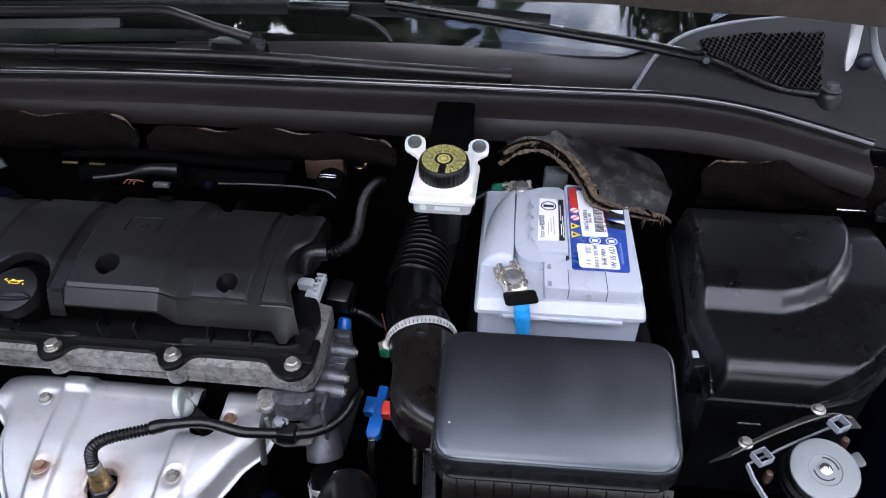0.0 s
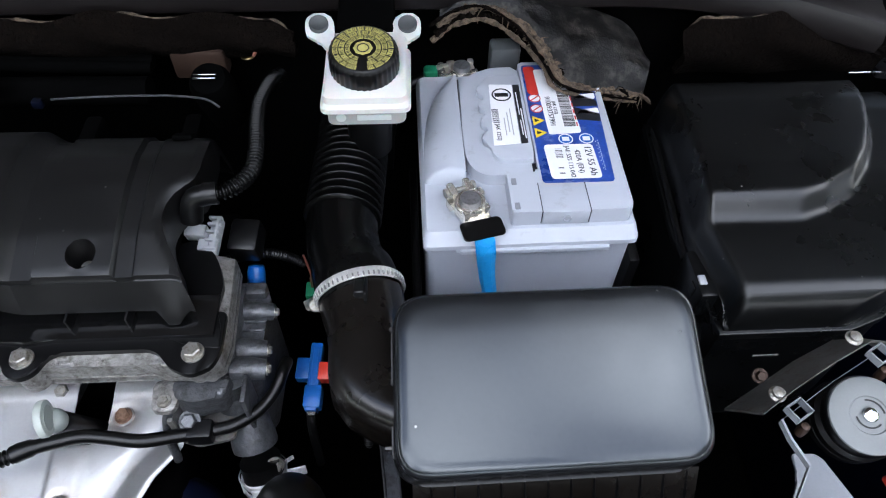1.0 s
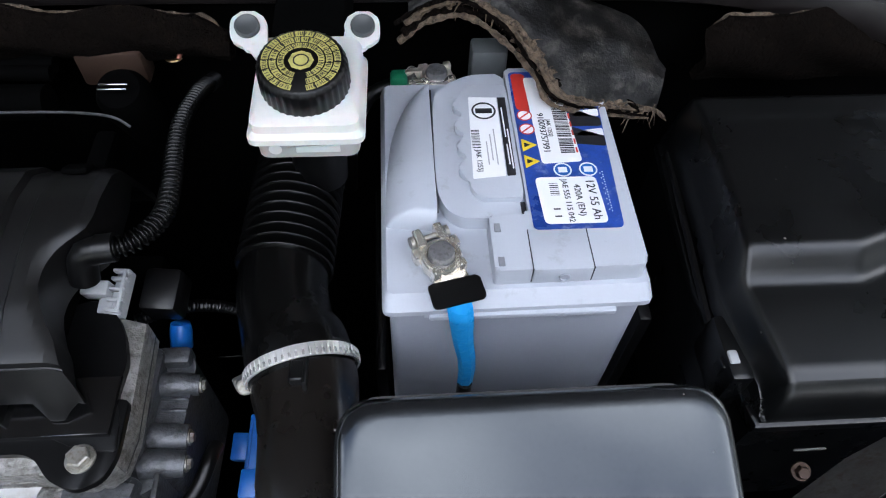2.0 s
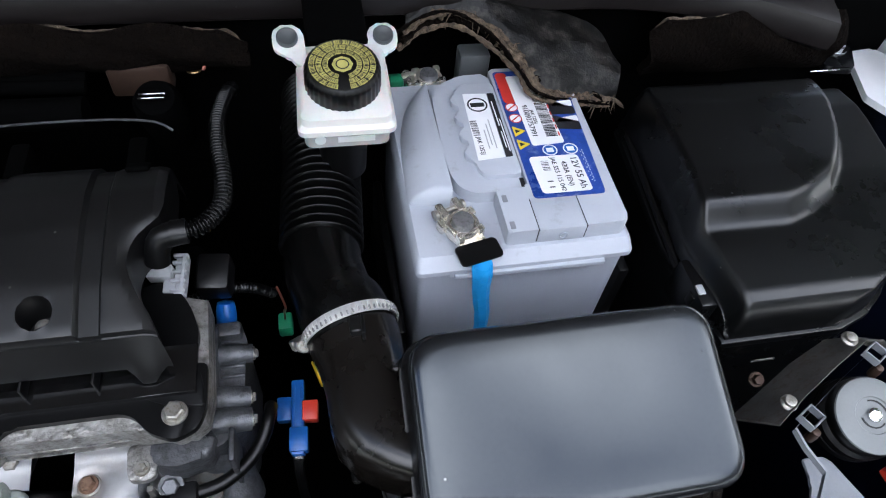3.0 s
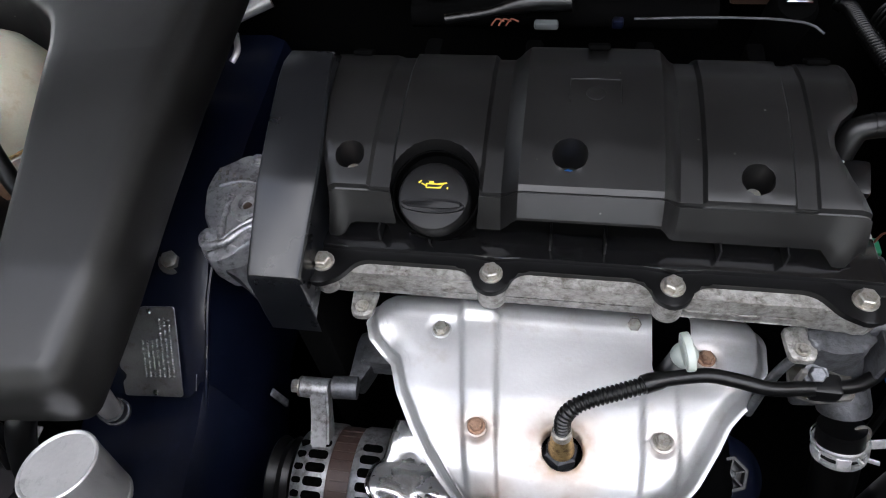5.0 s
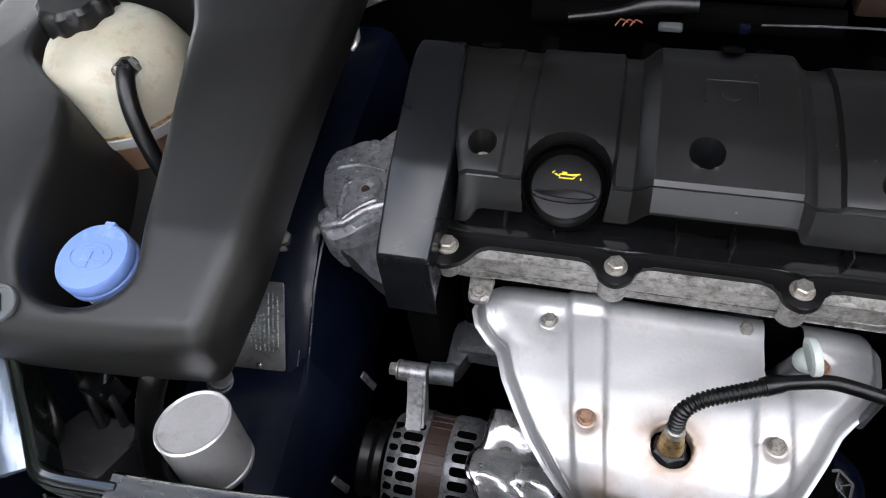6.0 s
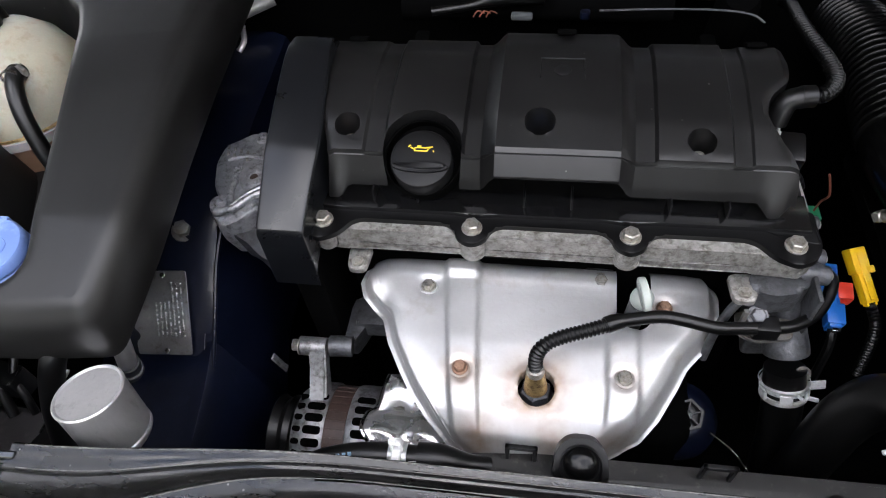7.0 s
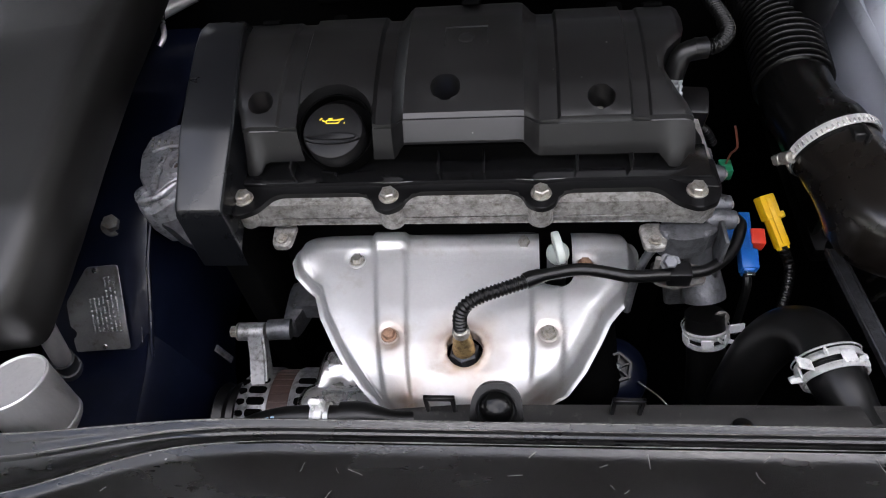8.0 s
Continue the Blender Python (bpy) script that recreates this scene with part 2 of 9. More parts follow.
M_COWL = material("black_cowl_plastic", (0.0085, 0.0068, 0.0068), 0.36, vary=0.25, bump=0.25, grain=900, dust=0.3, spec=0.34)
# Felt colour taken down for the shade below the cowl beam.
M_FELT = material("shaded_brown_felt", (0.0032, 0.0022, 0.0017), 0.95, vary=0.45, stain=(0.009, 0.006, 0.004), stain_amt=0.2, stain_scale=50, bump=1.0, grain=240, depth=0.004, spec=0.05)
M_TANKLOW = material("frosted_fluid_shell", (0.34, 0.33, 0.315), 0.4, vary=0.08, bump=0.1, sss=0.3, stain=(0.27, 0.26, 0.24), stain_amt=0.3, stain_scale=40)
M_BRONZE = material("tarnished_bronze", (0.06, 0.036, 0.026), 0.45, 0.5, vary=0.3, bump=0.2)
# Frayed edge of the felt, far paler for the light it catches.
M_FELTEDGE = material("lit_felt_fringe", (0.110, 0.078, 0.052), 0.95, vary=0.6, bump=1.0, grain=420, depth=0.003, stain=(0.02, 0.014, 0.01), stain_amt=0.45, stain_scale=90)
M_FOIL = material("torn_insulation_skin", (0.007, 0.0066, 0.0062), 0.42, vary=0.6, stain=(0.080, 0.072, 0.064), stain_amt=0.45, stain_scale=26, bump=0.6, grain=420, depth=0.0012)
M_WING = material("worn_steel_bracket", (0.14, 0.135, 0.125), 0.55, 0.5, vary=0.35, stain=(0.10, 0.07, 0.05), stain_amt=0.4, stain_scale=50, bump=0.3)
M_HORN = material("grey_horn_plastic", (0.055, 0.06, 0.062), 0.42, vary=0.12, bump=0.2, dust=0.3)
M_HORNFACE = material("pale_grey_horn_face", (0.15, 0.16, 0.16), 0.4, vary=0.12, bump=0.2, dust=0.3)
M_SHINY = material("crumpled_bright_steel", (0.62, 0.61, 0.60), 0.27, 0.80, vary=0.08, bump=0.4, grain=55, depth=0.005)
M_PLATE = material("stamped_aluminium_plate", (0.34, 0.335, 0.33), 0.34, 0.9, vary=0.2, stain=(0.2, 0.18, 0.16), stain_amt=0.3, stain_scale=40, bump=0.2)
M_CAN = material("brushed_can_aluminium", (0.45, 0.445, 0.44), 0.36, 0.6, vary=0.12, stain=(0.30, 0.29, 0.28), stain_amt=0.2, stain_scale=34, stretch=(1, 1, 0.3), bump=0.3, grain=420)
M_ASPHALT = material("grey_asphalt", (0.055, 0.055, 0.056), 0.85, vary=0.3, stain=(0.1, 0.1, 0.1), stain_amt=0.3, stain_scale=3, bump=0.8, grain=120, depth=0.004)
# White for the hinge, and for sunlit or sky-reflecting edges beside it.
M_HINGEWHITE = material("white_hinge_and_lit_edge", (0.72, 0.73, 0.75), 0.35, vary=0.05, bump=0.03)
M_HOSEINK = material("pale_blue_hose_print", (0.16, 0.27, 0.38), 0.5, vary=0.1, bump=0)
M_COPPER = material("copper_coloured_wire", (0.22, 0.07, 0.045), 0.4, 0.4, vary=0.1, bump=0)
M_WORN = material("worn_bare_edge", (0.17, 0.165, 0.155), 0.45, 0.3, vary=0.5, stain=(0.04, 0.04, 0.038), stain_amt=0.6, stain_scale=120, bump=0.2)
M_GLASS = plain_glass("windscreen_glass", (0.55, 0.6, 0.58))
M_LEAF = material("tree_leaves", (0.055, 0.095, 0.025), 0.5, vary=0.5, bump=0, stain_scale=1.5, grain=12)
M_BARK = material("brown_bark", (0.10, 0.075, 0.05), 0.85, vary=0.35, stain_scale=6, grain=40, bump=0.6, depth=0.01)
M_ARM = material("satin_black_arm_paint", (0.0040, 0.0042, 0.0048), 0.26, vary=0.15, bump=0.05, spec=0.30)
M_TANKTOP = material("dusty_radiator_plastic", (0.007, 0.0066, 0.0062), 0.42, vary=0.4, stain=(0.045, 0.042, 0.038), stain_amt=0.2, stain_scale=60, bump=0.3, dust=0.8, spec=0.5)
M_FIN = material("worn_grey_fin_plastic", (0.014, 0.0135, 0.013), 0.5, vary=0.5, stain=(0.075, 0.072, 0.068), stain_amt=0.3, stain_scale=90, bump=0.3)
M_FLANGE = material("moulded_flange_plastic", (0.0024, 0.0024, 0.0026), 0.42, vary=0.2, bump=0.2, grain=1200, spec=0.20)
M_LIP = material("glossy_black_green_paint", (0.0060, 0.0075, 0.0066), 0.13, vary=0.25, coat=0.6, bump=0.02, rough_var=0.04, spec=0.7)
M_LENS = material("headlamp_glass_over_reflector", (0.17, 0.205, 0.26), 0.16, 0.75, vary=0.12, coat=1.0, bump=0.0)
M_LAMPBACK = material("dusty_lamp_back_plastic", (0.017, 0.0155, 0.016), 0.42, vary=0.3, stain=(0.045, 0.042, 0.040), stain_amt=0.2, stain_scale=40, bump=0.2, dust=0.8, spec=0.5)
M_MOULD = material("grey_green_moulding_plastic", (0.005, 0.0058, 0.0053), 0.38, vary=0.25, bump=0.15, dust=0.5, spec=0.4)
M_SEAL = material("glossy_rubber_seal", (0.004, 0.004, 0.0042), 0.16, vary=0.2, bump=0.05, rough_var=0.03, spec=0.9)
# Near black that carries the bay's deep shade in its colour.
M_DARK = material("deep_shade_black", (0.0012, 0.0012, 0.0012), 0.9, vary=0.3, bump=0.2, spec=0.02)


# ---- mesh helpers ----
def finish(bm, angle=38.0):
    bmesh.ops.recalc_face_normals(bm, faces=bm.faces[:])
    lim = radians(angle)
    for f in bm.faces:
        f.smooth = True
    for e in bm.edges:
        if len(e.link_faces) == 2 and e.calc_face_angle(0) > lim:
            e.smooth = False


def mesh_of(name, bm, mat, angle=38.0):
    finish(bm, angle)
    me = bpy.data.meshes.new(name)
    bm.to_mesh(me)
    bm.free()
    me.materials.append(mat)
    return me


def thing(name, at, label, category, group="", kind=""):
    ob = new(name)
    ob.empty_display_size = 0.02
    ob.location = at
    return tagged(ob, label, category, group, kind)


def stand(p):
    """The pose of an object in the world, by its parents."""
    return (stand(p.parent) @ p.matrix_parent_inverse if p.parent else Matrix.Identity(4)) @ p.matrix_basis


def hang(ob, parent):
    ob.parent = parent
    ob.matrix_parent_inverse = stand(parent).inverted()


def part(name, bm, mat, parent, label="", angle=38.0):
    ob = new(name, mesh_of(name, bm, mat, angle))
    if parent:
        hang(ob, parent)
    return tagged(ob, label) if label else ob


def again(name, me, parent, m, label=""):
    """One more part on shared mesh data, at the pose m."""
    ob = new(name, me)
    hang(ob, parent)
    ob.matrix_basis = m
    return tagged(ob, label) if label else ob


def solo(name, bm, mat, label, category, group="", kind="", angle=38.0):
    return tagged(new(name, mesh_of(name, bm, mat, angle)), label, category, group, kind)


def B():
    return bmesh.new()


def rbox(bm, x0, x1, y0, y1, z0, z1, r=0.002, seg=2, m=None):
    n0 = len(bm.verts)
    v = [bm.verts.new((x, y, z)) for z in (z0, z1) for y in (y0, y1) for x in (x0, x1)]
    fs = [bm.faces.new([v[i] for i in q]) for q in ((0, 2, 3, 1), (4, 5, 7, 6), (0, 1, 5, 4), (2, 6, 7, 3), (0, 4, 6, 2), (1, 3, 7, 5))]
    if r:
        es = list({e for f in fs for e in f.edges})
        bmesh.ops.bevel(bm, geom=es, offset=r, segments=seg, affect="EDGES", profile=0.5)
    if m is not None:
        bm.verts.ensure_lookup_table()
        bmesh.ops.transform(bm, matrix=m, verts=bm.verts[n0:])
    return bm


def prism(bm, pts, z0, z1, r=0.002, seg=2, m=None, both=False):
    n0 = len(bm.verts)
    lo = [bm.verts.new((x, y, z0)) for x, y in pts]
    hi = [bm.verts.new((x, y, z1)) for x, y in pts]
    k = len(pts)
    bm.faces.new(lo[::-1])
    top = bm.faces.new(hi)
    for i in range(k):
        bm.faces.new((lo[i], lo[(i + 1) % k], hi[(i + 1) % k], hi[i]))
    if r:
        es = list(top.edges)
        if both:
            es += [e for e in lo[0].link_edges if e.other_vert(lo[0]) in lo] + []
            es = list({e for v in hi + lo for e in v.link_edges if (e.verts[0] in lo) == (e.verts[1] in lo)})
        bmesh.ops.bevel(bm, geom=es, offset=r, segments=seg, affect="EDGES", profile=0.5)
    if m is not None:
        bm.verts.ensure_lookup_table()
        bmesh.ops.transform(bm, matrix=m, verts=bm.verts[n0:])
    return bm


def rounded(pts, rad, n=5):
    """A polygon with its corners rounded; rad one number or one per corner."""
    out = []
    k = len(pts)
    for i in range(k):
        p0, p, p1 = Vector(pts[i - 1]), Vector(pts[i]), Vector(pts[(i + 1) % k])
        r = rad[i] if isinstance(rad, (list, tuple)) else rad
        a, b = (p0 - p), (p1 - p)
        r = min(r, a.length * 0.48, b.length * 0.48)
        a, b = p + a.normalized() * r, p + b.normalized() * r
        for j in range(n + 1):
            t = j / n
            q = a * (1 - t) ** 2 + p * 2 * t * (1 - t) + b * t * t
            out.append((q.x, q.y))
    return out


def loft(bm, loops, cap0=True, cap1=True, m=None):
    rows = [[bm.verts.new(m @ Vector(p) if m is not None else p) for p in lp] for lp in loops]
    k = len(rows[0])
    for a, b in zip(rows, rows[1:]):
        for i in range(k):
            bm.faces.new((a[i], a[(i + 1) % k], b[(i + 1) % k], b[i]))
    if cap0:
        bm.faces.new(rows[0][::-1])
    if cap1:
        bm.faces.new(rows[-1])
    return bm


def lathe(bm, prof, m=None, n=32, cap0=True, cap1=True):
    """prof: (radius, height) from the bottom up, turned about z of m."""
    return loft(bm, [[(r * math.cos(2 * math.pi * i / n), r * math.sin(2 * math.pi * i / n), h) for i in range(n)] for r, h in prof], cap0, cap1, m)


def aim(at, way, roll=0.0):
    """A pose at a place with its z axis along way."""
    q = Vector(way).normalized().to_track_quat("Z", "Y").to_matrix().to_4x4()
    return Matrix.Translation(at) @ q @ pose(0, 0, 0, 0, 0, roll)


def curve_points(pts, step=0.004):
    p = [Vector(q) for q in pts]
    p = [p[0] * 2 - p[1]] + p + [p[-1] * 2 - p[-2]]
    out = []
    for i in range(1, len(p) - 2):
        k = max(2, int((p[i + 1] - p[i]).length / step))
        for j in range(k):
            t = j / k
            out.append(0.5 * (2 * p[i] + (p[i + 1] - p[i - 1]) * t + (2 * p[i - 1] - 5 * p[i] + 4 * p[i + 1] - p[i + 2]) * t * t
                              + (3 * p[i] - p[i - 1] - 3 * p[i + 1] + p[i + 2]) * t ** 3))
    out.append(p[-2])
    return out


def sweep(bm, pts, r, n=14, step=0.004, flat=1.0, cap=True):
    """A tube along a smooth curve. r: a radius or a function of the length run and of the whole length."""
    c = curve_points(pts, step)
    length = [0.0]
    for a, b in zip(c, c[1:]):
        length.append(length[-1] + (b - a).length)
    tan = [(c[min(i + 1, len(c) - 1)] - c[max(i - 1, 0)]).normalized() for i in range(len(c))]
    side = tan[0].orthogonal().normalized()
    if abs(tan[0].z) < 0.95:
        side = tan[0].cross(Vector((0, 0, 1))).normalized()
    loops = []
    for i, p in enumerate(c):
        side = (side - tan[i] * side.dot(tan[i])).normalized()
        up = tan[i].cross(side)
        rad = r(length[i], length[-1]) if callable(r) else r
        loops.append([p + side * (rad * math.cos(2 * math.pi * j / n)) + up * (rad * flat * math.sin(2 * math.pi * j / n)) for j in range(n)])
    return loft(bm, loops, cap, cap)


def corrugated(r, depth, pitch):
    return lambda s, total: r + depth * math.cos(2 * math.pi * s / pitch)


def hex_bolt(bm, m, r=0.006, h=0.005, washer=1.45):
    lathe(bm, [(r * washer, 0), (r * washer, 0.0012), (r * washer * 0.96, 0.0016)], m, 20)
    hx = [(r * math.cos(math.pi / 3 * i), r * math.sin(math.pi / 3 * i)) for i in range(6)]
    loft(bm, [[(x, y, 0.0016) for x, y in hx], [(x, y, h) for x, y in hx], [(x * 0.84, y * 0.84, h + 0.0008) for x, y in hx]], m=m)
    return bm


def sheet(bm, xs, ys, place, keep=None, skirt=0.0):
    """A surface over xs and ys; place(x, y) gives the point; keep(x, y) says which cells stay; its border may fall by skirt."""
    v = {(i, j): bm.verts.new(place(x, y)) for i, x in enumerate(xs) for j, y in enumerate(ys)}
    for i in range(len(xs) - 1):
        for j in range(len(ys) - 1):
            if keep is None or keep((xs[i] + xs[i + 1]) / 2, (ys[j] + ys[j + 1]) / 2):
                bm.faces.new((v[i, j], v[i + 1, j], v[i + 1, j + 1], v[i, j + 1]))
    bmesh.ops.delete(bm, geom=[q for q in bm.verts if not q.link_faces], context="VERTS")
    if skirt:
        rim = [e for e in bm.edges if len(e.link_faces) == 1]
        got = bmesh.ops.extrude_edge_only(bm, edges=rim)
        for q in got["geom"]:
            if isinstance(q, bmesh.types.BMVert):
                q.co.z -= skirt
    return bm


def punch(bm, cx, cy, r, depth, n_fill=True):
    """A round well sunk from above into a surface."""
    gone = [f for f in bm.faces if (f.calc_center_median().xy - Vector((cx, cy))).length < r]
    touched = {q for f in gone for q in f.verts}
    for f in gone:
        bm.faces.remove(f)
    touched = {q for q in touched if q.link_faces}
    bmesh.ops.delete(bm, geom=[q for q in bm.verts if not q.link_faces], context="VERTS")
    bmesh.ops.delete(bm, geom=[g for g in bm.edges if not g.link_faces], context="EDGES")
    rim = [g for g in bm.edges if len(g.link_faces) == 1 and g.verts[0] in touched and g.verts[1] in touched]
    for q in {q for g in rim for q in g.verts}:
        way = q.co.xy - Vector((cx, cy))
        if way.length > 1e-6:
            way = way.normalized() * r
            q.co.x, q.co.y = cx + way.x, cy + way.y
    if depth:
        got = bmesh.ops.extrude_edge_only(bm, edges=rim)
        low = [q for q in got["geom"] if isinstance(q, bmesh.types.BMVert)]
        z = min(q.co.z for q in low) - depth
        for q in low:
            q.co.z = z
        if n_fill:
            bmesh.ops.contextual_create(bm, geom=[e for e in got["geom"] if isinstance(e, bmesh.types.BMEdge) and all(abs(q.co.z - z) < 1e-7 for q in e.verts)])
    return bm


def spread(a, b, step):
    k = max(1, round((b - a) / step))
    return [a + (b - a) * i / k for i in range(k + 1)]


def interp(x, pts):
    if x <= pts[0][0]:
        return pts[0][1]
    for (a, va), (b, vb) in zip(pts, pts[1:]):
        if x <= b:
            return va + (vb - va) * (x - a) / (b - a)
    return pts[-1][1]


def smooth_step(a, b, x):
    t = min(1, max(0, (x - a) / (b - a)))
    return t * t * (3 - 2 * t)


def lettering(text, size, m, mat, parent, name="lettering", label=""):
    cu = bpy.data.curves.new(name, "FONT")
    cu.body, cu.size, cu.extrude = text, size, 0.00015
    cu.align_x, cu.align_y = "CENTER", "CENTER"
    tmp = new(name + "_curve", cu)
    dg = bpy.context.evaluated_depsgraph_get()
    me = bpy.data.meshes.new_from_object(tmp.evaluated_get(dg))
    bpy.data.objects.remove(tmp)
    bpy.data.curves.remove(cu)
    me.materials.clear()
    me.materials.append(mat)
    ob = new(name, me)
    hang(ob, parent)
    ob.matrix_basis = m
    return tagged(ob, label) if label else ob


# ---- setting: ground, bay walls, body panels ----
bm = B()
sheet(bm, spread(-60, 60, 6), spread(-60, 60, 6), lambda x, y: (x, y, 0.0))
solo("ground", bm, M_ASPHALT, "grey asphalt ground under the parked car", "ground", kind="structure")

# bay floor and walls; floor, firewall and left wing near black for shade
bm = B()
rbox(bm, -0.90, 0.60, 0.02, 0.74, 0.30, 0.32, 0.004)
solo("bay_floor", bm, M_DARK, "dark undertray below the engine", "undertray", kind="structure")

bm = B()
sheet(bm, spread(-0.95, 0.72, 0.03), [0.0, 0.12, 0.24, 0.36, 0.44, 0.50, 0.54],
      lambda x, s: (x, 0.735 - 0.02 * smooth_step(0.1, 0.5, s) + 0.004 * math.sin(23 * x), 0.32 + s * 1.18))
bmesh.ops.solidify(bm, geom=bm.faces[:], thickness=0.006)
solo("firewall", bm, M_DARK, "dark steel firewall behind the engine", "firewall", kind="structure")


def inner_wing(x0, x1, y0, mat, name, label):
    b = B()
    rbox(b, x0, x1, y0, 0.74, 0.32, 0.80, 0.006)
    solo(name, b, mat, label, "inner wing", kind="structure")


# Left wing is navy steel too; the cover panel's shade is in its colour.
inner_wing(-0.82, -0.74, 0.285, M_DARK, "inner_wing_left", "inner wing panel, near black for the shade over it")
inner_wing(0.52, 0.58, 0.02, M_PAINT, "inner_wing_right", "dark navy painted inner wing panel")

# cowl cross beam: rolled steel edge, rubber seal and plastic shelf in front of the windscreen
bm = B()
prof = [(0.700, 0.955), (0.690, 0.962), (0.687, 0.975), (0.692, 0.990), (0.702, 0.996), (0.714, 0.999), (0.722, 1.004),
        (0.727, 1.012), (0.731, 1.000), (0.740, 0.985), (0.740, 0.955)]


def beam_drop(x):
    return -0.045 * smooth_step(0.22, 0.62, x) - 0.012 * smooth_step(-0.3, -0.9, x)


loft(bm, [[(x, y - 0.10 * smooth_step(0.30, 0.75, x), z + beam_drop(x)) for y, z in prof] for x in spread(-0.95, 0.478, 0.03)])
solo("cowl_beam", bm, M_COWL, "black cowl cross beam along the firewall top", "cowl", kind="structure")

bm = B()
sweep(bm, [(x, 0.722 - 0.10 * smooth_step(0.30, 0.75, x), 1.014 + beam_drop(x)) for x in spread(-0.95, 0.478, 0.05)], 0.0055, 10, 0.02)
solo("bonnet_seal", bm, M_SEAL, "black rubber bonnet seal along the cowl", "seal", kind="structure")

bm = B()
sheet(bm, spread(-0.95, 0.52, 0.03), [0.742, 0.76, 0.78, 0.80, 0.82, 0.84, 0.86],
      lambda x, y: (x, y - 0.06 * smooth_step(0.35, 0.75, x), 0.972 + 0.045 * smooth_step(0.76, 0.86, y) + beam_drop(x)))
bmesh.ops.solidify(bm, geom=bm.faces[:], thickness=0.004)
solo("cowl_shelf", bm, M_COWL, "black plastic scuttle shelf below the windscreen", "cowl", kind="structure")

# front slam panel with pressed ridges
bm = B()
slam = [(0.193, 0.845, 0), (0.196, 0.868, 0), (0.1965, 0.8775, 0), (0.1945, 0.8795, 0), (0.1925, 0.8788, 0), (0.1912, 0.8783, 0.08), (0.1905, 0.8778, 0.36), (0.1898, 0.8768, 0.40), (0.1890, 0.8748, 0.43), (0.1875, 0.8740, 0.60), (0.1855, 0.8750, 0.85), (0.1835, 0.8780, 1),
        (0.1815, 0.8800, 1), (0.179, 0.8800, 1), (0.176, 0.8785, 1), (0.170, 0.8788, 1), (0.150, 0.8800, 0.8), (0.10, 0.8790, 0.4), (0.04, 0.872, 0), (-0.01, 0.855, 0), (-0.03, 0.82, 0)]


def slam_y(x, k):
    return 0.004 * (x + 0.13) - 0.011 * smooth_step(-0.42, -0.66, x) - k * (0.024 * smooth_step(-0.47, -0.62, x) + 0.005 * smooth_step(-0.40, -0.52, x))


rows = [[(x, y + slam_y(x, k), z - 0.010 * smooth_step(-0.45, -0.66, x)) for y, z, k in slam] for x in spread(-0.66, 0.50, 0.02)]
loft(bm, rows, False, False)
bmesh.ops.solidify(bm, geom=bm.faces[:], thickness=0.003)
slam_ob = solo("slam_panel", bm, M_SLAM, "scuffed black slam panel above the grille", "slam panel", kind="structure")
for yk, zk, kk, rr in ((0.1948, 0.8796, 0, 0.0007), (0.1903, 0.8777, 0.37, 0.0004), (0.1805, 0.8801, 1, 0.0005)):
    bm = B()
    sweep(bm, [(x, yk + slam_y(x, kk), zk - 0.010 * smooth_step(-0.45, -0.66, x)) for x in spread(-0.65, 0.49, 0.02)], lambda s, tot, rr=rr: rr * (0.75 + 0.35 * math.sin(61 * s) * math.sin(23 * s)), 6, 0.006)
    part("worn_edge", bm, M_WORN, slam_ob)
rng = random.Random(31)
for i in range(26):
    x, y = rng.uniform(-0.62, 0.05), rng.uniform(0.125, 0.176)
    an, ln = rng.uniform(-1.2, 1.6), rng.uniform(0.002, 0.011)
    bm = B()
    pts = []
    for k in range(4):
        px, py = x + math.cos(an) * ln * k / 3 + rng.uniform(-0.0006, 0.0006), y + math.sin(an) * ln * k / 3
        pts.append((px, py + slam_y(px, 1), interp(py, [(0.10, 0.8791), (0.150, 0.8801), (0.170, 0.8789), (0.176, 0.8786)]) - 0.010 * smooth_step(-0.45, -0.66, px)))
    sweep(bm, pts, 0.00028, 5, 0.002)
    part("scratch", bm, M_WORN, slam_ob)

# the car's outer body, seen only at its edges
car = thing("car", (0, 1.5, 0), "dark car with its bonnet raised", "car")
bm = B()
rbox(bm, -0.93, 0.75, -0.14, -0.035, 0.25, 0.82, 0.04, 4)
part("bumper", bm, M_BODY, car)
for sx, x0, x1 in ((-1, -0.97, -0.84), (1, 0.62, 0.75)):
    bm = B()
    loft(bm, [
        [(x0 if sx < 0 else x0 + 0.02, y, 0.3), (x1 if sx > 0 else x1 - 0.02, y, 0.3), (x1 if sx > 0 else x1 - 0.02, y, zt - 0.05), (x1 - 0.02 if sx > 0 else x1 - 0.03, y, zt - 0.015),
         ((x0 + x1) / 2, y, zt), (x0 + 0.03 if sx > 0 else x0 + 0.02, y, zt - 0.015), (x0 if sx < 0 else x0 + 0.02, y, zt - 0.05)]
        for y, zt in ((-0.05, 0.80), (0.1, 0.86), (0.3, 0.90), (0.5, 0.93), (0.8, 0.96), (1.0, 0.97))])
    part("wing", bm, M_BODY, car)
def bonnet_at(x, s, off=0.0):
    u = ((x + 0.1) / 0.8) ** 2
    q = s * (1 - 0.10 * u)
    return (x, 0.80 - 0.54 * q - 0.03 * math.sin(math.pi * q) - off * 0.8, 1.105 + 0.90 * q - 0.03 * u - off * 0.55)


bm = B()
sheet(bm, spread(-0.90, 0.70, 0.05), spread(0.0, 1.0, 0.05), bonnet_at)
bmesh.ops.solidify(bm, geom=bm.faces[:], thickness=0.02)
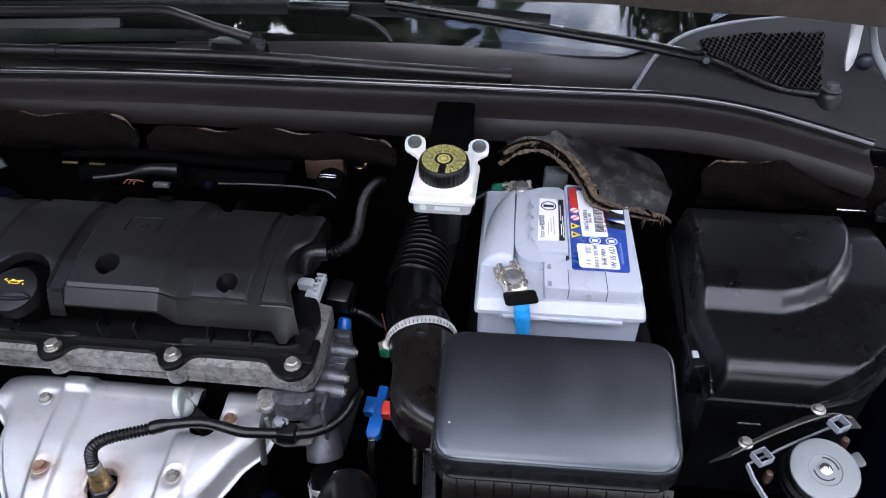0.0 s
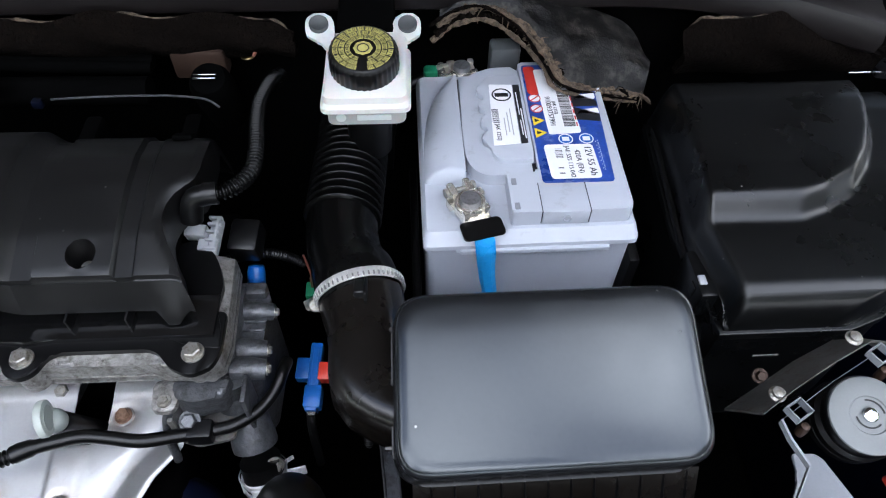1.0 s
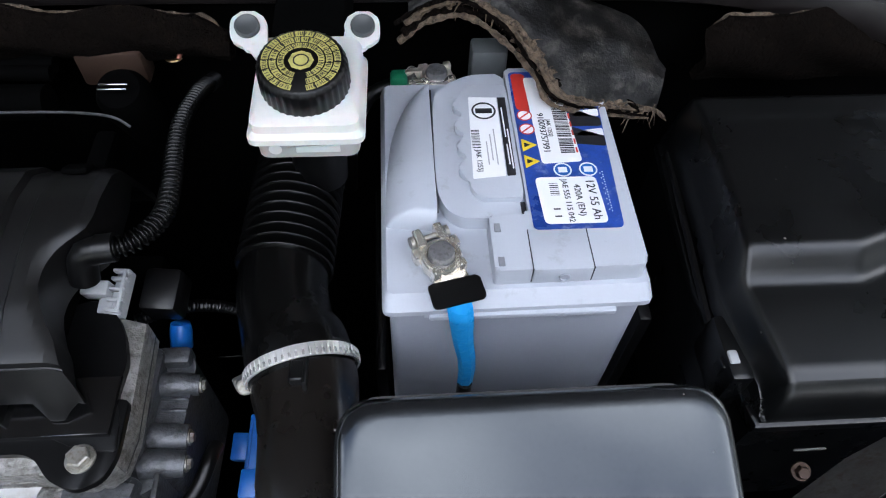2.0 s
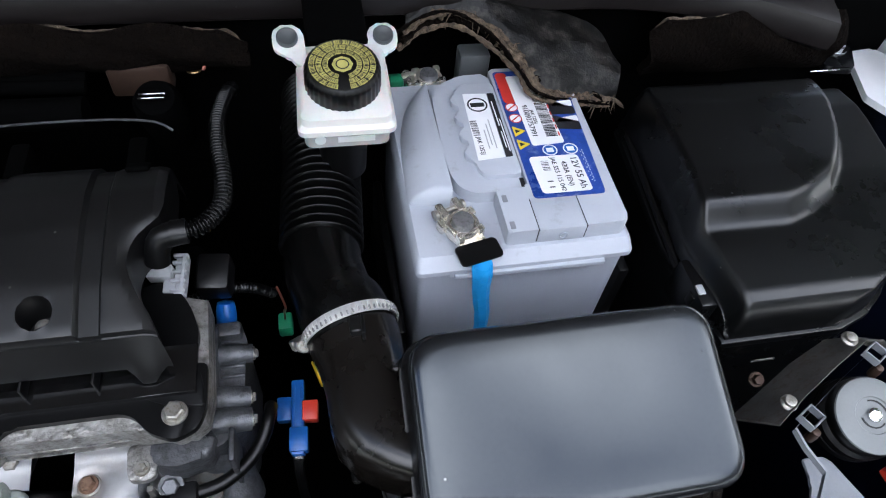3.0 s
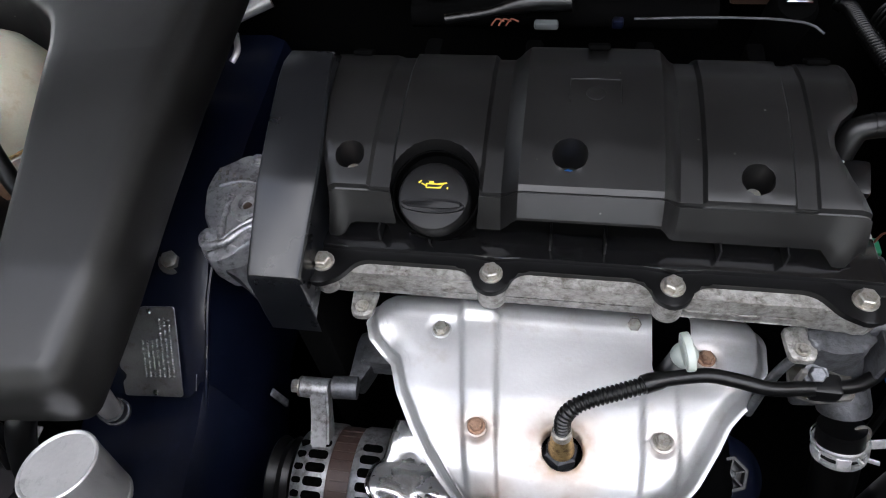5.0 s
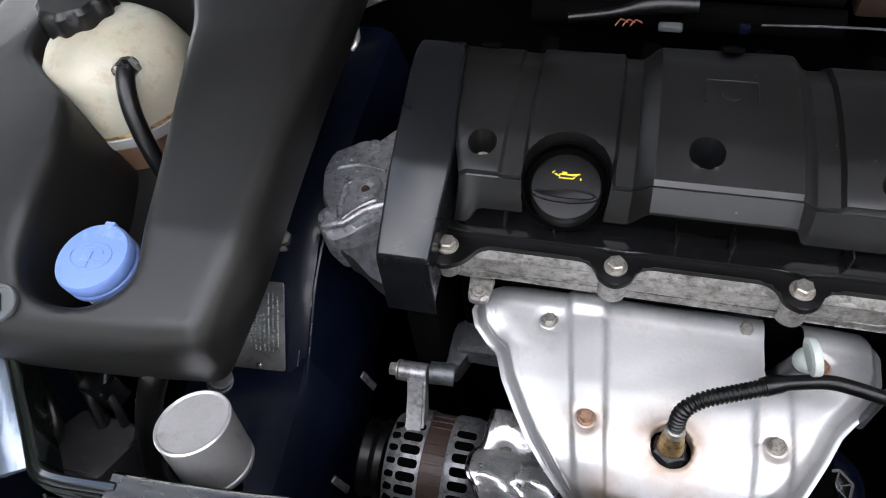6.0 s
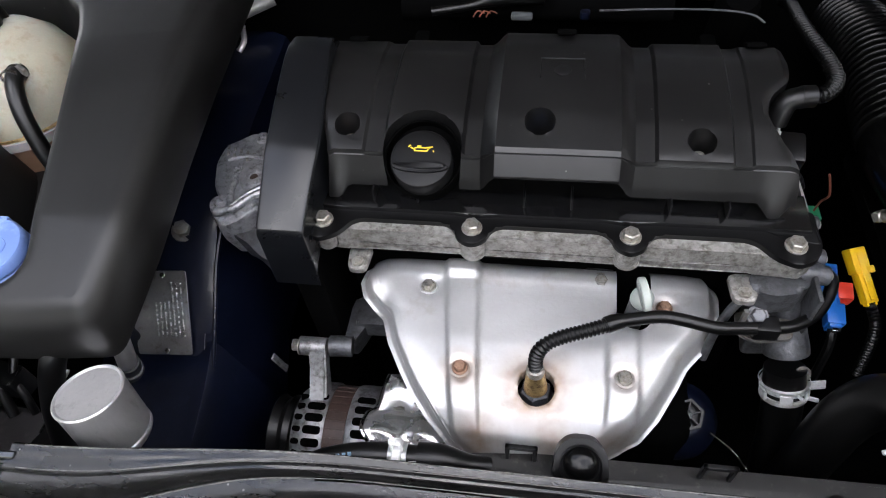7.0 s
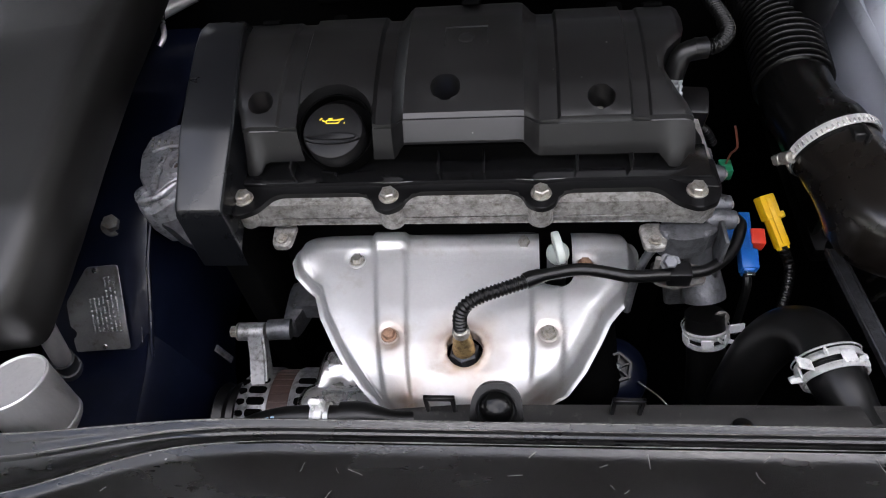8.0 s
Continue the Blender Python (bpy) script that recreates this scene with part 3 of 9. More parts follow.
part("bonnet", bm, M_BODY, car, "raised dark bonnet")
# Unseen liner, added to set the tone of reflections and shade in the bay.
bm = B()
sheet(bm, spread(-0.86, 0.66, 0.04), spread(0.02, 0.97, 0.05), lambda x, s: bonnet_at(x, s, 0.03 + 0.004 * math.sin(30 * x) * math.sin(25 * s)))
bmesh.ops.solidify(bm, geom=bm.faces[:], thickness=0.006)
part("bonnet_liner", bm, M_LINER, car, "unseen liner added under the bonnet for its reflected tone")

# windscreen
bm = B()
sheet(bm, spread(-0.85, 0.66, 0.05), spread(0, 0.8, 0.05),
      lambda x, s: (x, 0.845 + 0.86 * s - 0.10 * ((x + 0.1) / 0.8) ** 2 + 0.15 * smooth_step(0.18, 0.46, x), 1.012 + 0.50 * s + 0.052 * smooth_step(0.18, 0.46, x)))
bmesh.ops.solidify(bm, geom=bm.faces[:], thickness=0.005)
ws = part("windscreen", bm, M_GLASS, car, "raked windscreen reflecting trees and sky")
bm = B()
rbox(bm, -0.85, 0.66, 0.90, 1.6, 0.86, 0.98, 0.02)
part("dashboard", bm, M_DARK, car)


# ---- engine ----
def head():
    t = thing("cylinder_head", (-0.3, 0.42, 0.62), "grimy cast aluminium cylinder head with a gasket line", "cylinder head")
    b = B()
    pts = [(-0.494, 0.47), (-0.496, 0.384), (-0.488, 0.3775), (-0.470, 0.3765), (-0.456, 0.3800), (-0.440, 0.3785), (-0.16, 0.3785), (-0.148, 0.3755), (-0.116, 0.3735), (-0.108, 0.380), (-0.105, 0.40), (-0.108, 0.470), (-0.125, 0.475)]
    prism(b, pts, 0.8640, 0.8805, 0.002)
    part("casting", b, M_CAST, t)
    for x in (-0.485, -0.364, -0.243, -0.125):
        b = B()
        lathe(b, [(0.0085, 0.8600), (0.0096, 0.8640), (0.0092, 0.8800)], pose(x, 0.3800, 0), 24)
        part("bolt_boss", b, M_CAST, t)
    b = B()
    prism(b, [(x, y + (0.0025 if y < 0.4 else 0)) for x, y in pts], 0.8620, 0.8640, 0.0)
    part("gasket", b, M_BLACK, t)
    b = B()
    prism(b, [(x, y + (0.001 if y < 0.4 else 0)) for x, y in pts], 0.8545, 0.8620, 0.0015, both=True)
    part("lower_flange", b, M_CAST, t)
    # Block near black, for the shade between head and exhaust.
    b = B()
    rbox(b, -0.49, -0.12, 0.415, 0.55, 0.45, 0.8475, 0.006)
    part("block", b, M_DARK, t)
    # bosses under the bolts
    for x in (-0.364, -0.243):
        b = B()
        lathe(b, [(0.0105, 0), (0.0105, 0.022), (0.0085, 0.0235)], pose(x, 0.3815, 0.857), 20)
        part("boss", b, M_CAST, t)
    # ears below the flange
    for x0, y0, w in ((-0.4605, 0.368, 0.020), (-0.153, 0.362, 0.022)):
        b = B()
        prism(b, rounded([(x0 - w / 2, y0 + 0.02), (x0 - w / 2.6, y0 - 0.006), (x0 + w / 2.6, y0 - 0.006), (x0 + w / 2, y0 + 0.02)], 0.006), 0.8425, 0.8475, 0.0015)
        part("ear", b, M_CAST, t)
        b = B()
        hex_bolt(b, pose(x0, y0 + 0.002, 0.8475), 0.0036, 0.003)
        part("bolt", b, M_ZINC, t)
    return t


head()

RIDGE = 0.4175


def cover_h(x):
    """Steps of the moulded panels across the cover."""
    d = 0.0
    for a, b, h in ((-0.52, -0.452, 0.0022), (-0.436, -0.3735, 0.0040), (-0.354, -0.251, 0.0125), (-0.229, -0.1745, 0.0040), (-0.1605, -0.10, 0.0022)):
        w = 0.014 if h > 0.007 else 0.0016
        d = max(d, h * smooth_step(a - w / 2, a + w / 2, x) * (1 - smooth_step(b - w / 2, b + w / 2, x)))
    return d


def engine_cover():
    t = thing("engine_cover", (-0.31, 0.48, 0.88), "moulded black plastic engine cover with raised panels", "engine cover")
    left = [(0.385, -0.494), (0.396, -0.492), (0.404, -0.484), (0.415, -0.481), (0.428, -0.484), (0.46, -0.496), (0.494, -0.505), (0.60, -0.510)]
    right = [(0.385, -0.122), (0.398, -0.124), (0.410, -0.126), (0.426, -0.132), (0.432, -0.134), (0.440, -0.139), (0.453, -0.1445), (0.462, -0.1470), (0.470, -0.1470), (0.478, -0.1450), (0.485, -0.141), (0.492, -0.1345), (0.498, -0.129), (0.508, -0.1265), (0.521, -0.126), (0.545, -0.126), (0.60, -0.135)]
    edge_x = []
    for e in (-0.452, -0.436, -0.3735, -0.229, -0.1745, -0.1605):
        edge_x += [e - 0.0012, e, e + 0.0012]
    xs = sorted(set(spread(-0.52, -0.10, 0.004) + edge_x))
    ys = sorted(set(spread(0.4035, 0.598, 0.0045) + [RIDGE - 0.0012, RIDGE - 0.0004, RIDGE + 0.0004, RIDGE + 0.0012]))
    top = [(0.4035, 0.9085), (0.408, 0.9150), (0.4163, 0.9265), (0.4171, 0.9255), (0.4179, 0.9255), (0.4187, 0.9285), (0.45, 0.9385), (0.49, 0.9440), (0.52, 0.9445), (0.545, 0.939), (0.562, 0.924), (0.576, 0.900), (0.598, 0.86)]

    def place(x, y):
        lx, rx = interp(y, left), interp(y, right)
        # columns past the ends gather on the outline
        px = min(max(x, lx), rx)
        z = interp(y, top)
        k = smooth_step(RIDGE - 0.001, RIDGE + 0.002, y)
        mid = smooth_step(-0.361, -0.347, px) * (1 - smooth_step(-0.258, -0.244, px))
        z += cover_h(px) * k
        if y < RIDGE:
            z += mid * interp(y, [(0.4035, 0.0225), (0.4163, 0.0130)])
            back = (0.0060 - 0.0010 * mid) * interp(y, [(0.4035, 1.0), (0.4163, 0.0)])
            z -= back
            lobe = math.exp(-((px + 0.478) / 0.0085) ** 4) + math.exp(-((px + 0.140) / 0.0085) ** 4)
            q = interp(y, [(0.4035, 1.0), (0.4163, 0.0)]) * lobe
            y = y + back - mid * interp(y, [(0.4035, 0.008), (0.4163, 0.006)]) - 0.0075 * q
            z -= 0.0085 * q
        else:
            y = y - mid * 0.006 * (1 - smooth_step(RIDGE, 0.50, y))
        end = min(px - lx, rx - px)
        z -= 0.0035 * (1 - smooth_step(0, 0.005, end))
        return (px, y, z)

    b = B()
    sheet(b, xs, ys, place)
    bmesh.ops.remove_doubles(b, verts=b.verts[:], dist=0.0003)
    b.faces.ensure_lookup_table()
    punch(b, -0.4055, 0.4215, 0.0312, 0)
    for cx, cy, r, d in ((-0.468, 0.440, 0.0105, 0.018), (-0.316, 0.438, 0.0118, 0.022), (-0.197, 0.434, 0.0105, 0.018)):
        punch(b, cx, cy, r, d)
    rim = [e for e in b.edges if len(e.link_faces) == 1]
    got = bmesh.ops.extrude_edge_only(b, edges=rim)
    for q in got["geom"]:
        if isinstance(q, bmesh.types.BMVert):
            q.co.z = q.co.z - 0.0025 if q.co.y < 0.41 else min(q.co.z - 0.012, 0.905)
    shell = part("cover_shell", b, M_COVER, t, angle=25)
    # ribbed inner wall between shell and flange, coloured near black as recess shade
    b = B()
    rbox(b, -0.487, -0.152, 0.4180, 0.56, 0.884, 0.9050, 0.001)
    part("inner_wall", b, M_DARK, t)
    rib = B()
    rbox(rib, -0.0007, 0.0007, -0.016, 0.001, 0.0, 0.016, 0.0003, 1)
    rib_me = mesh_of("rib", rib, M_BLACK)
    for x in (-0.446, -0.41, -0.325, -0.288, -0.214, -0.172):
        again("rib", rib_me, t, pose(x, 0.4180, 0.885))
    # flange with a lobe round each bolt
    b = B()
    fl = [(-0.506, 0.42), (-0.506, 0.386), (-0.500, 0.372), (-0.485, 0.366), (-0.471, 0.373), (-0.462, 0.386), (-0.455, 0.3895)]
    for c in (-0.364, -0.243):
        fl += [(c - 0.022, 0.3895), (c - 0.015, 0.385), (c - 0.011, 0.374), (c, 0.3685), (c + 0.011, 0.374), (c + 0.015, 0.385), (c + 0.022, 0.3895)]
    fl += [(-0.158, 0.3895), (-0.150, 0.386), (-0.140, 0.374), (-0.125, 0.367), (-0.111, 0.373), (-0.106, 0.386), (-0.106, 0.42)]
    fl = [(x, y - 0.003) for x, y in fl]
    prism(b, rounded(fl, 0.005, 3), 0.8805, 0.8855, 0.0012)
    part("flange", b, M_FLANGE, t)
    for leg in ([(-0.106, 0.384), (-0.109, 0.405), (-0.114, 0.418), (-0.112, 0.440), (-0.117, 0.458), (-0.124, 0.472), (-0.140, 0.486), (-0.156, 0.48), (-0.156, 0.40), (-0.13, 0.388)],
                [(-0.506, 0.384), (-0.507, 0.44), (-0.512, 0.50), (-0.48, 0.50), (-0.48, 0.40)]):
        b = B()
        prism(b, rounded(leg, 0.005, 3), 0.8806, 0.8862, 0.0012)
        part("flange_leg", b, M_FLANGE, t)
    b = B()
    inner = [(-0.500, 0.43), (-0.500, 0.396), (-0.468, 0.3945), (-0.38, 0.3945), (-0.364, 0.392), (-0.345, 0.3945), (-0.262, 0.3945), (-0.243, 0.392), (-0.224, 0.3945), (-0.15, 0.3945), (-0.112, 0.394), (-0.112, 0.43)]
    prism(b, inner, 0.8855, 0.8895, 0.0015)
    part("flange_lip", b, M_SEAL, t)
    # hexagon bolts
    bb = B()
    hex_bolt(bb, pose(0, 0, 0), 0.0064, 0.0058, 1.28)
    me = mesh_of("cover_bolt", bb, M_ZINC)
    for i, x in enumerate((-0.485, -0.364, -0.243, -0.125)):
        again("cover_bolt", me, t, pose(x, 0.382, 0.8855, rz=17 * i), "zinc-plated hexagon bolt")
    # screws in the wells and the rear clips
    for x, y, z, mt in ((-0.4680, 0.4390, 0.9190, M_RUSTRING), (-0.3160, 0.4365, 0.9260, M_CONBLUE), (-0.1968, 0.4335, 0.9190, M_ZINC)):
        b = B()
        lathe(b, [(0.0060, 0), (0.0060, 0.0015), (0.0046, 0.0020), (0.0044, 0.0050), (0.0024, 0.0056)], pose(x, y, z), 18)
        part("well_screw", b, mt, t)
    cb = B()
    rbox(cb, -0.008, 0.008, -0.006, 0.006, 0, 0.004, 0.0015)
    cm = mesh_of("rear_clip", cb, M_DARK)
    for x, y, z in ((-0.480, 0.546, 0.940), (-0.299, 0.540, 0.954), (-0.146, 0.546, 0.940)):
        again("rear_clip", cm, t, pose(x, y, z, rx=-30))
    # worn emblem plate: a frame of thin ridges with a faint disc
    for x0, x1, y0, y1 in ((-0.318, -0.284, 0.5025, 0.5035), (-0.3185, -0.3178, 0.480, 0.5035), (-0.2842, -0.2835, 0.480, 0.5035)):
        b = B()
        rbox(b, x0, x1, y0, y1, 0.9555, 0.9578, 0.0002, 1)
        part("emblem_ridge", b, M_COVER, t)
    b = B()
    lathe(b, [(0.0065, 0), (0.0065, 0.0007), (0.006, 0.001)], pose(-0.301, 0.4885, 0.9563), 24)
    part("emblem_disc", b, M_COVER, t)
    return t


engine_cover()


def oil_cap():
    t = thing("oil_filler_cap", (-0.405, 0.415, 0.915), "black oil filler cap with a yellow oil can symbol", "oil cap")
    m = pose(-0.4045, 0.4165, 0.9175, rx=22) @ Matrix.Diagonal((0.93, 0.93, 0.95, 1))
    # Collar near black: the shade of the cap's recess, put into its colour.
    b = B()
    lathe(b, [(0.0300, -0.020), (0.0308, -0.010), (0.0308, 0.0005), (0.0300, 0.0012), (0.0292, 0.0005), (0.0288, -0.008), (0.012, -0.009)], pose(-0.4055, 0.4215, 0.9215, rx=29), 48)
    part("collar", b, M_DARK, t)
    b = B()
    lathe(b, [(0.0255, -0.006), (0.0262, -0.002), (0.0262, 0.013), (0.0250, 0.0155), (0.0222, 0.0165), (0.010, 0.0168)], m, 48)
    cap = part("cap", b, M_CAPBLK, t)
    # lens-shaped grip bar and the hollow before it
    for dy, dz, hh in ((-0.0080, 0.0168, 0.0046), (-0.0080, 0.0182, 0.0022)):
        b = B()
        outline = [((0.0235 if hh > 0.003 else 0.0215) * math.cos(a), dy + hh * 1.25 * math.sin(a)) for a in [2 * math.pi * i / 32 for i in range(32)]]
        prism(b, outline, dz - 0.004, dz + (0.0022 if dy > -0.01 else 0.0008), 0.001, m=m)
        part("grip", b, M_CAPBLK, t)
    # oil can symbol
    z0, z1 = 0.01705, 0.0174
    for pts in ([(-0.006, 0.0052), (0.0045, 0.0052), (0.0056, 0.0062), (0.0038, 0.0062), (0.0030, 0.0060), (-0.0046, 0.0060)],
                [(-0.006, 0.0052), (-0.0052, 0.0052), (-0.0052, 0.0088), (-0.006, 0.0088)], [(-0.0052, 0.0080), (0.0022, 0.0080), (0.0022, 0.0088), (-0.0052, 0.0088)],
                [(0.0016, 0.0080), (0.0024, 0.0088), (0.0088, 0.0100), (0.0096, 0.0092), (0.0085, 0.0090), (0.0040, 0.0078)], [(0.0040, 0.0060), (0.0048, 0.0060), (0.0078, 0.0090), (0.0070, 0.0090)],
                [(-0.0038, 0.0088), (-0.0004, 0.0088), (-0.0004, 0.0104), (-0.0038, 0.0104)], [(-0.0095, 0.0080), (-0.0060, 0.0066), (-0.0060, 0.0074), (-0.0090, 0.0090)], [(-0.0110, 0.0084), (-0.0090, 0.0104), (-0.0098, 0.0108), (-0.0116, 0.0092)],
                [(0.0095, 0.0050), (0.0104, 0.0050), (0.0104, 0.0064), (0.0095, 0.0064)]):
        b = B()
        prism(b, [(x, y) for x, y in pts], z0, z1, 0, m=m)
        part("oil_symbol", b, M_OILINK, t)
    return t


oil_cap()


def belt_cover():
    t = thing("timing_belt_cover", (-0.52, 0.44, 0.80), "satin black timing belt cover with rounded top", "belt cover")
    rows = []
    for y, zt, xl, xr in ((0.3540, 0.880, -0.529, -0.4925), (0.3545, 0.8985, -0.5295, -0.4920), (0.3560, 0.9018, -0.5300, -0.4915), (0.360, 0.9045, -0.5305, -0.4912), (0.39, 0.9210, -0.5310, -0.4890), (0.411, 0.9325, -0.5315, -0.4872), (0.4155, 0.9345, -0.5315, -0.4870),
                          (0.420, 0.9360, -0.5315, -0.4870), (0.45, 0.9450, -0.5325, -0.4890), (0.48, 0.9525, -0.5335, -0.4920), (0.500, 0.9570, -0.534, -0.4940), (0.515, 0.9585, -0.534, -0.495), (0.530, 0.955, -0.534, -0.496), (0.541, 0.944, -0.534, -0.497), (0.548, 0.92, -0.534, -0.497)):
        zb = zt - 0.048
        rows.append([(xl - 0.002, y, zb), (xl - 0.001, y, zt - 0.006), (xl, y, zt - 0.0055), (xl + 0.0002, y, zt - 0.0022), (xl + 0.0016, y, zt - 0.0006), (xl + 0.0036, y, zt),
                     (xr - 0.0034, y, zt), (xr - 0.0012, y, zt - 0.0008), (xr, y, zt - 0.0028), (xr + 0.0008, y, zb)])
    b = B()
    loft(b, rows)
    part("cover", b, M_BELT, t, angle=24)
    # Backing takes the near black of the shaded space below the cover.
    b = B()
    rbox(b, -0.526, -0.498, 0.37, 0.54, 0.60, 0.875, 0.004)
    part("backing", b, M_DARK, t)
    return t


belt_cover()


def engine_mount():
    t = thing("engine_mount", (-0.57, 0.43, 0.78), "rough cast aluminium engine mount bracket", "engine mount")

    def top_z(x, y):
        """The casting's top falls outwards and forwards."""
        return 0.862 + 0.10 * (x + 0.56) + 0.06 * (y - 0.45) - 0.022 * smooth_step(0.415, 0.385, y)

    b = B()
    outline = [(-0.534, 0.428), (-0.556, 0.416), (-0.576, 0.405), (-0.596, 0.400), (-0.607, 0.412), (-0.600, 0.424), (-0.612, 0.440), (-0.620, 0.470), (-0.617, 0.492), (-0.602, 0.500), (-0.592, 0.507), (-0.578, 0.504), (-0.564, 0.522), (-0.534, 0.530)]
    lo = rounded(outline, 0.006, 4)
    mid = Vector((-0.566, 0.450))

    def inset(k, dz):
        return [(mid.x + (x - mid.x) * k, mid.y + (y - mid.y) * k, top_z(x, y) + dz) for x, y in lo]

    loft(b, [[(x * 0.9 - 0.056, y * 0.9 + 0.047, 0.80) for x, y in lo], inset(0.99, -0.024), inset(1.0, -0.006), inset(0.985, -0.0018), inset(0.955, 0.0)])
    bmesh.ops.triangulate(b, faces=[f for f in b.faces if len(f.verts) > 8])
    part("arm", b, M_MOUNT, t, angle=30)
    b = B()
    blk = rounded([(-0.534, 0.374), (-0.556, 0.382), (-0.574, 0.396), (-0.590, 0.403), (-0.590, 0.420), (-0.534, 0.440)], 0.005, 4)
    loft(b, [[(x, y + 0.01, 0.79) for x, y in blk], [(x, y, 0.828 + 0.25 * (y - 0.40)) for x, y in blk], [(x * 0.97 - 0.017, y * 0.97 + 0.0125, 0.832 + 0.25 * (y - 0.40)) for x, y in blk]])
    part("lower_block", b, M_CASTDARK, t, "dark smooth lower block")
    # bored boss, stud ring and plain lugs
    for x, y, r, h in ((-0.573, 0.449, 0.0135, 0.0055), (-0.590, 0.455, 0.0048, 0.0060), (-0.597, 0.417, 0.0085, 0.0045), (-0.548, 0.508, 0.0090, 0.0060), (-0.579, 0.497, 0.0060, 0.0045), (-0.549, 0.478, 0.0080, 0.0045)):
        b = B()
        z = top_z(x, y) - 0.001
        lathe(b, [(r * 1.18, 0), (r * 1.04, h * 0.6), (r, h * 0.92), (r * 0.9, h), (r * 0.52, h), (r * 0.48, h - 0.007), (0.0004, h - 0.007)], aim((x, y, z), (-0.10, -0.06, 1)), 24)
        part("boss", b, M_MOUNT, t)
    b = B()
    lathe(b, [(0.0046, 0), (0.0046, 0.002), (0.002, 0.0026)], pose(-0.573, 0.449, top_z(-0.573, 0.449) - 0.002), 14)
    part("bore_screw", b, M_BRONZE, t)
    # ribs: one down from the stud, one along the front lip
    for pts, r in (([(-0.590, 0.455), (-0.591, 0.440), (-0.589, 0.425), (-0.584, 0.414)], 0.0032), ([(-0.600, 0.409), (-0.582, 0.412), (-0.566, 0.426), (-0.546, 0.434)], 0.0036), ([(-0.584, 0.414), (-0.572, 0.428), (-0.560, 0.436)], 0.0026), ([(-0.606, 0.470), (-0.585, 0.474), (-0.560, 0.468)], 0.0018)):
        b = B()
        sweep(b, [(x, y, top_z(x, y) + 0.0016) for x, y in pts], lambda s, tot, r=r: r * (1 + 0.10 * math.sin(s * 260)), 10, 0.002)
        part("web", b, M_MOUNT, t)
    rng = random.Random(4)
    for i in range(9):
        b = B()
        x, y = -0.612 + 0.0075 * (i % 5) + 0.002 * (i // 5), 0.488 - 0.0030 * (i % 5) - 0.0085 * (i // 5)
        rbox(b, -0.0013, 0.0013, -0.0024, 0.0024, -0.001, 0.0011, 0.0004, 1, pose(x, y, top_z(x, y), rz=20 + rng.uniform(-4, 4)))
        part("cast_mark", b, M_CAST, t)
    return t


engine_mount()


# ---- exhaust side ----
SH_L = [(0.2455, -0.345), (0.249, -0.358), (0.253, -0.367), (0.258, -0.3765), (0.264, -0.3845), (0.276, -0.3980), (0.292, -0.4120), (0.31, -0.4240), (0.335, -0.4385), (0.350, -0.4440), (0.360, -0.448), (0.368, -0.458), (0.378, -0.469), (0.392, -0.474), (0.404, -0.470), (0.412, -0.462)]
SH_R = [(0.2455, -0.3140), (0.249, -0.2900), (0.253, -0.2700), (0.258, -0.2520), (0.264, -0.2390), (0.276, -0.2200), (0.294, -0.2050), (0.319, -0.1905), (0.338, -0.1810), (0.350, -0.1710), (0.360, -0.1615), (0.370, -0.1570), (0.380, -0.1540), (0.40, -0.1540), (0.412, -0.1590)]


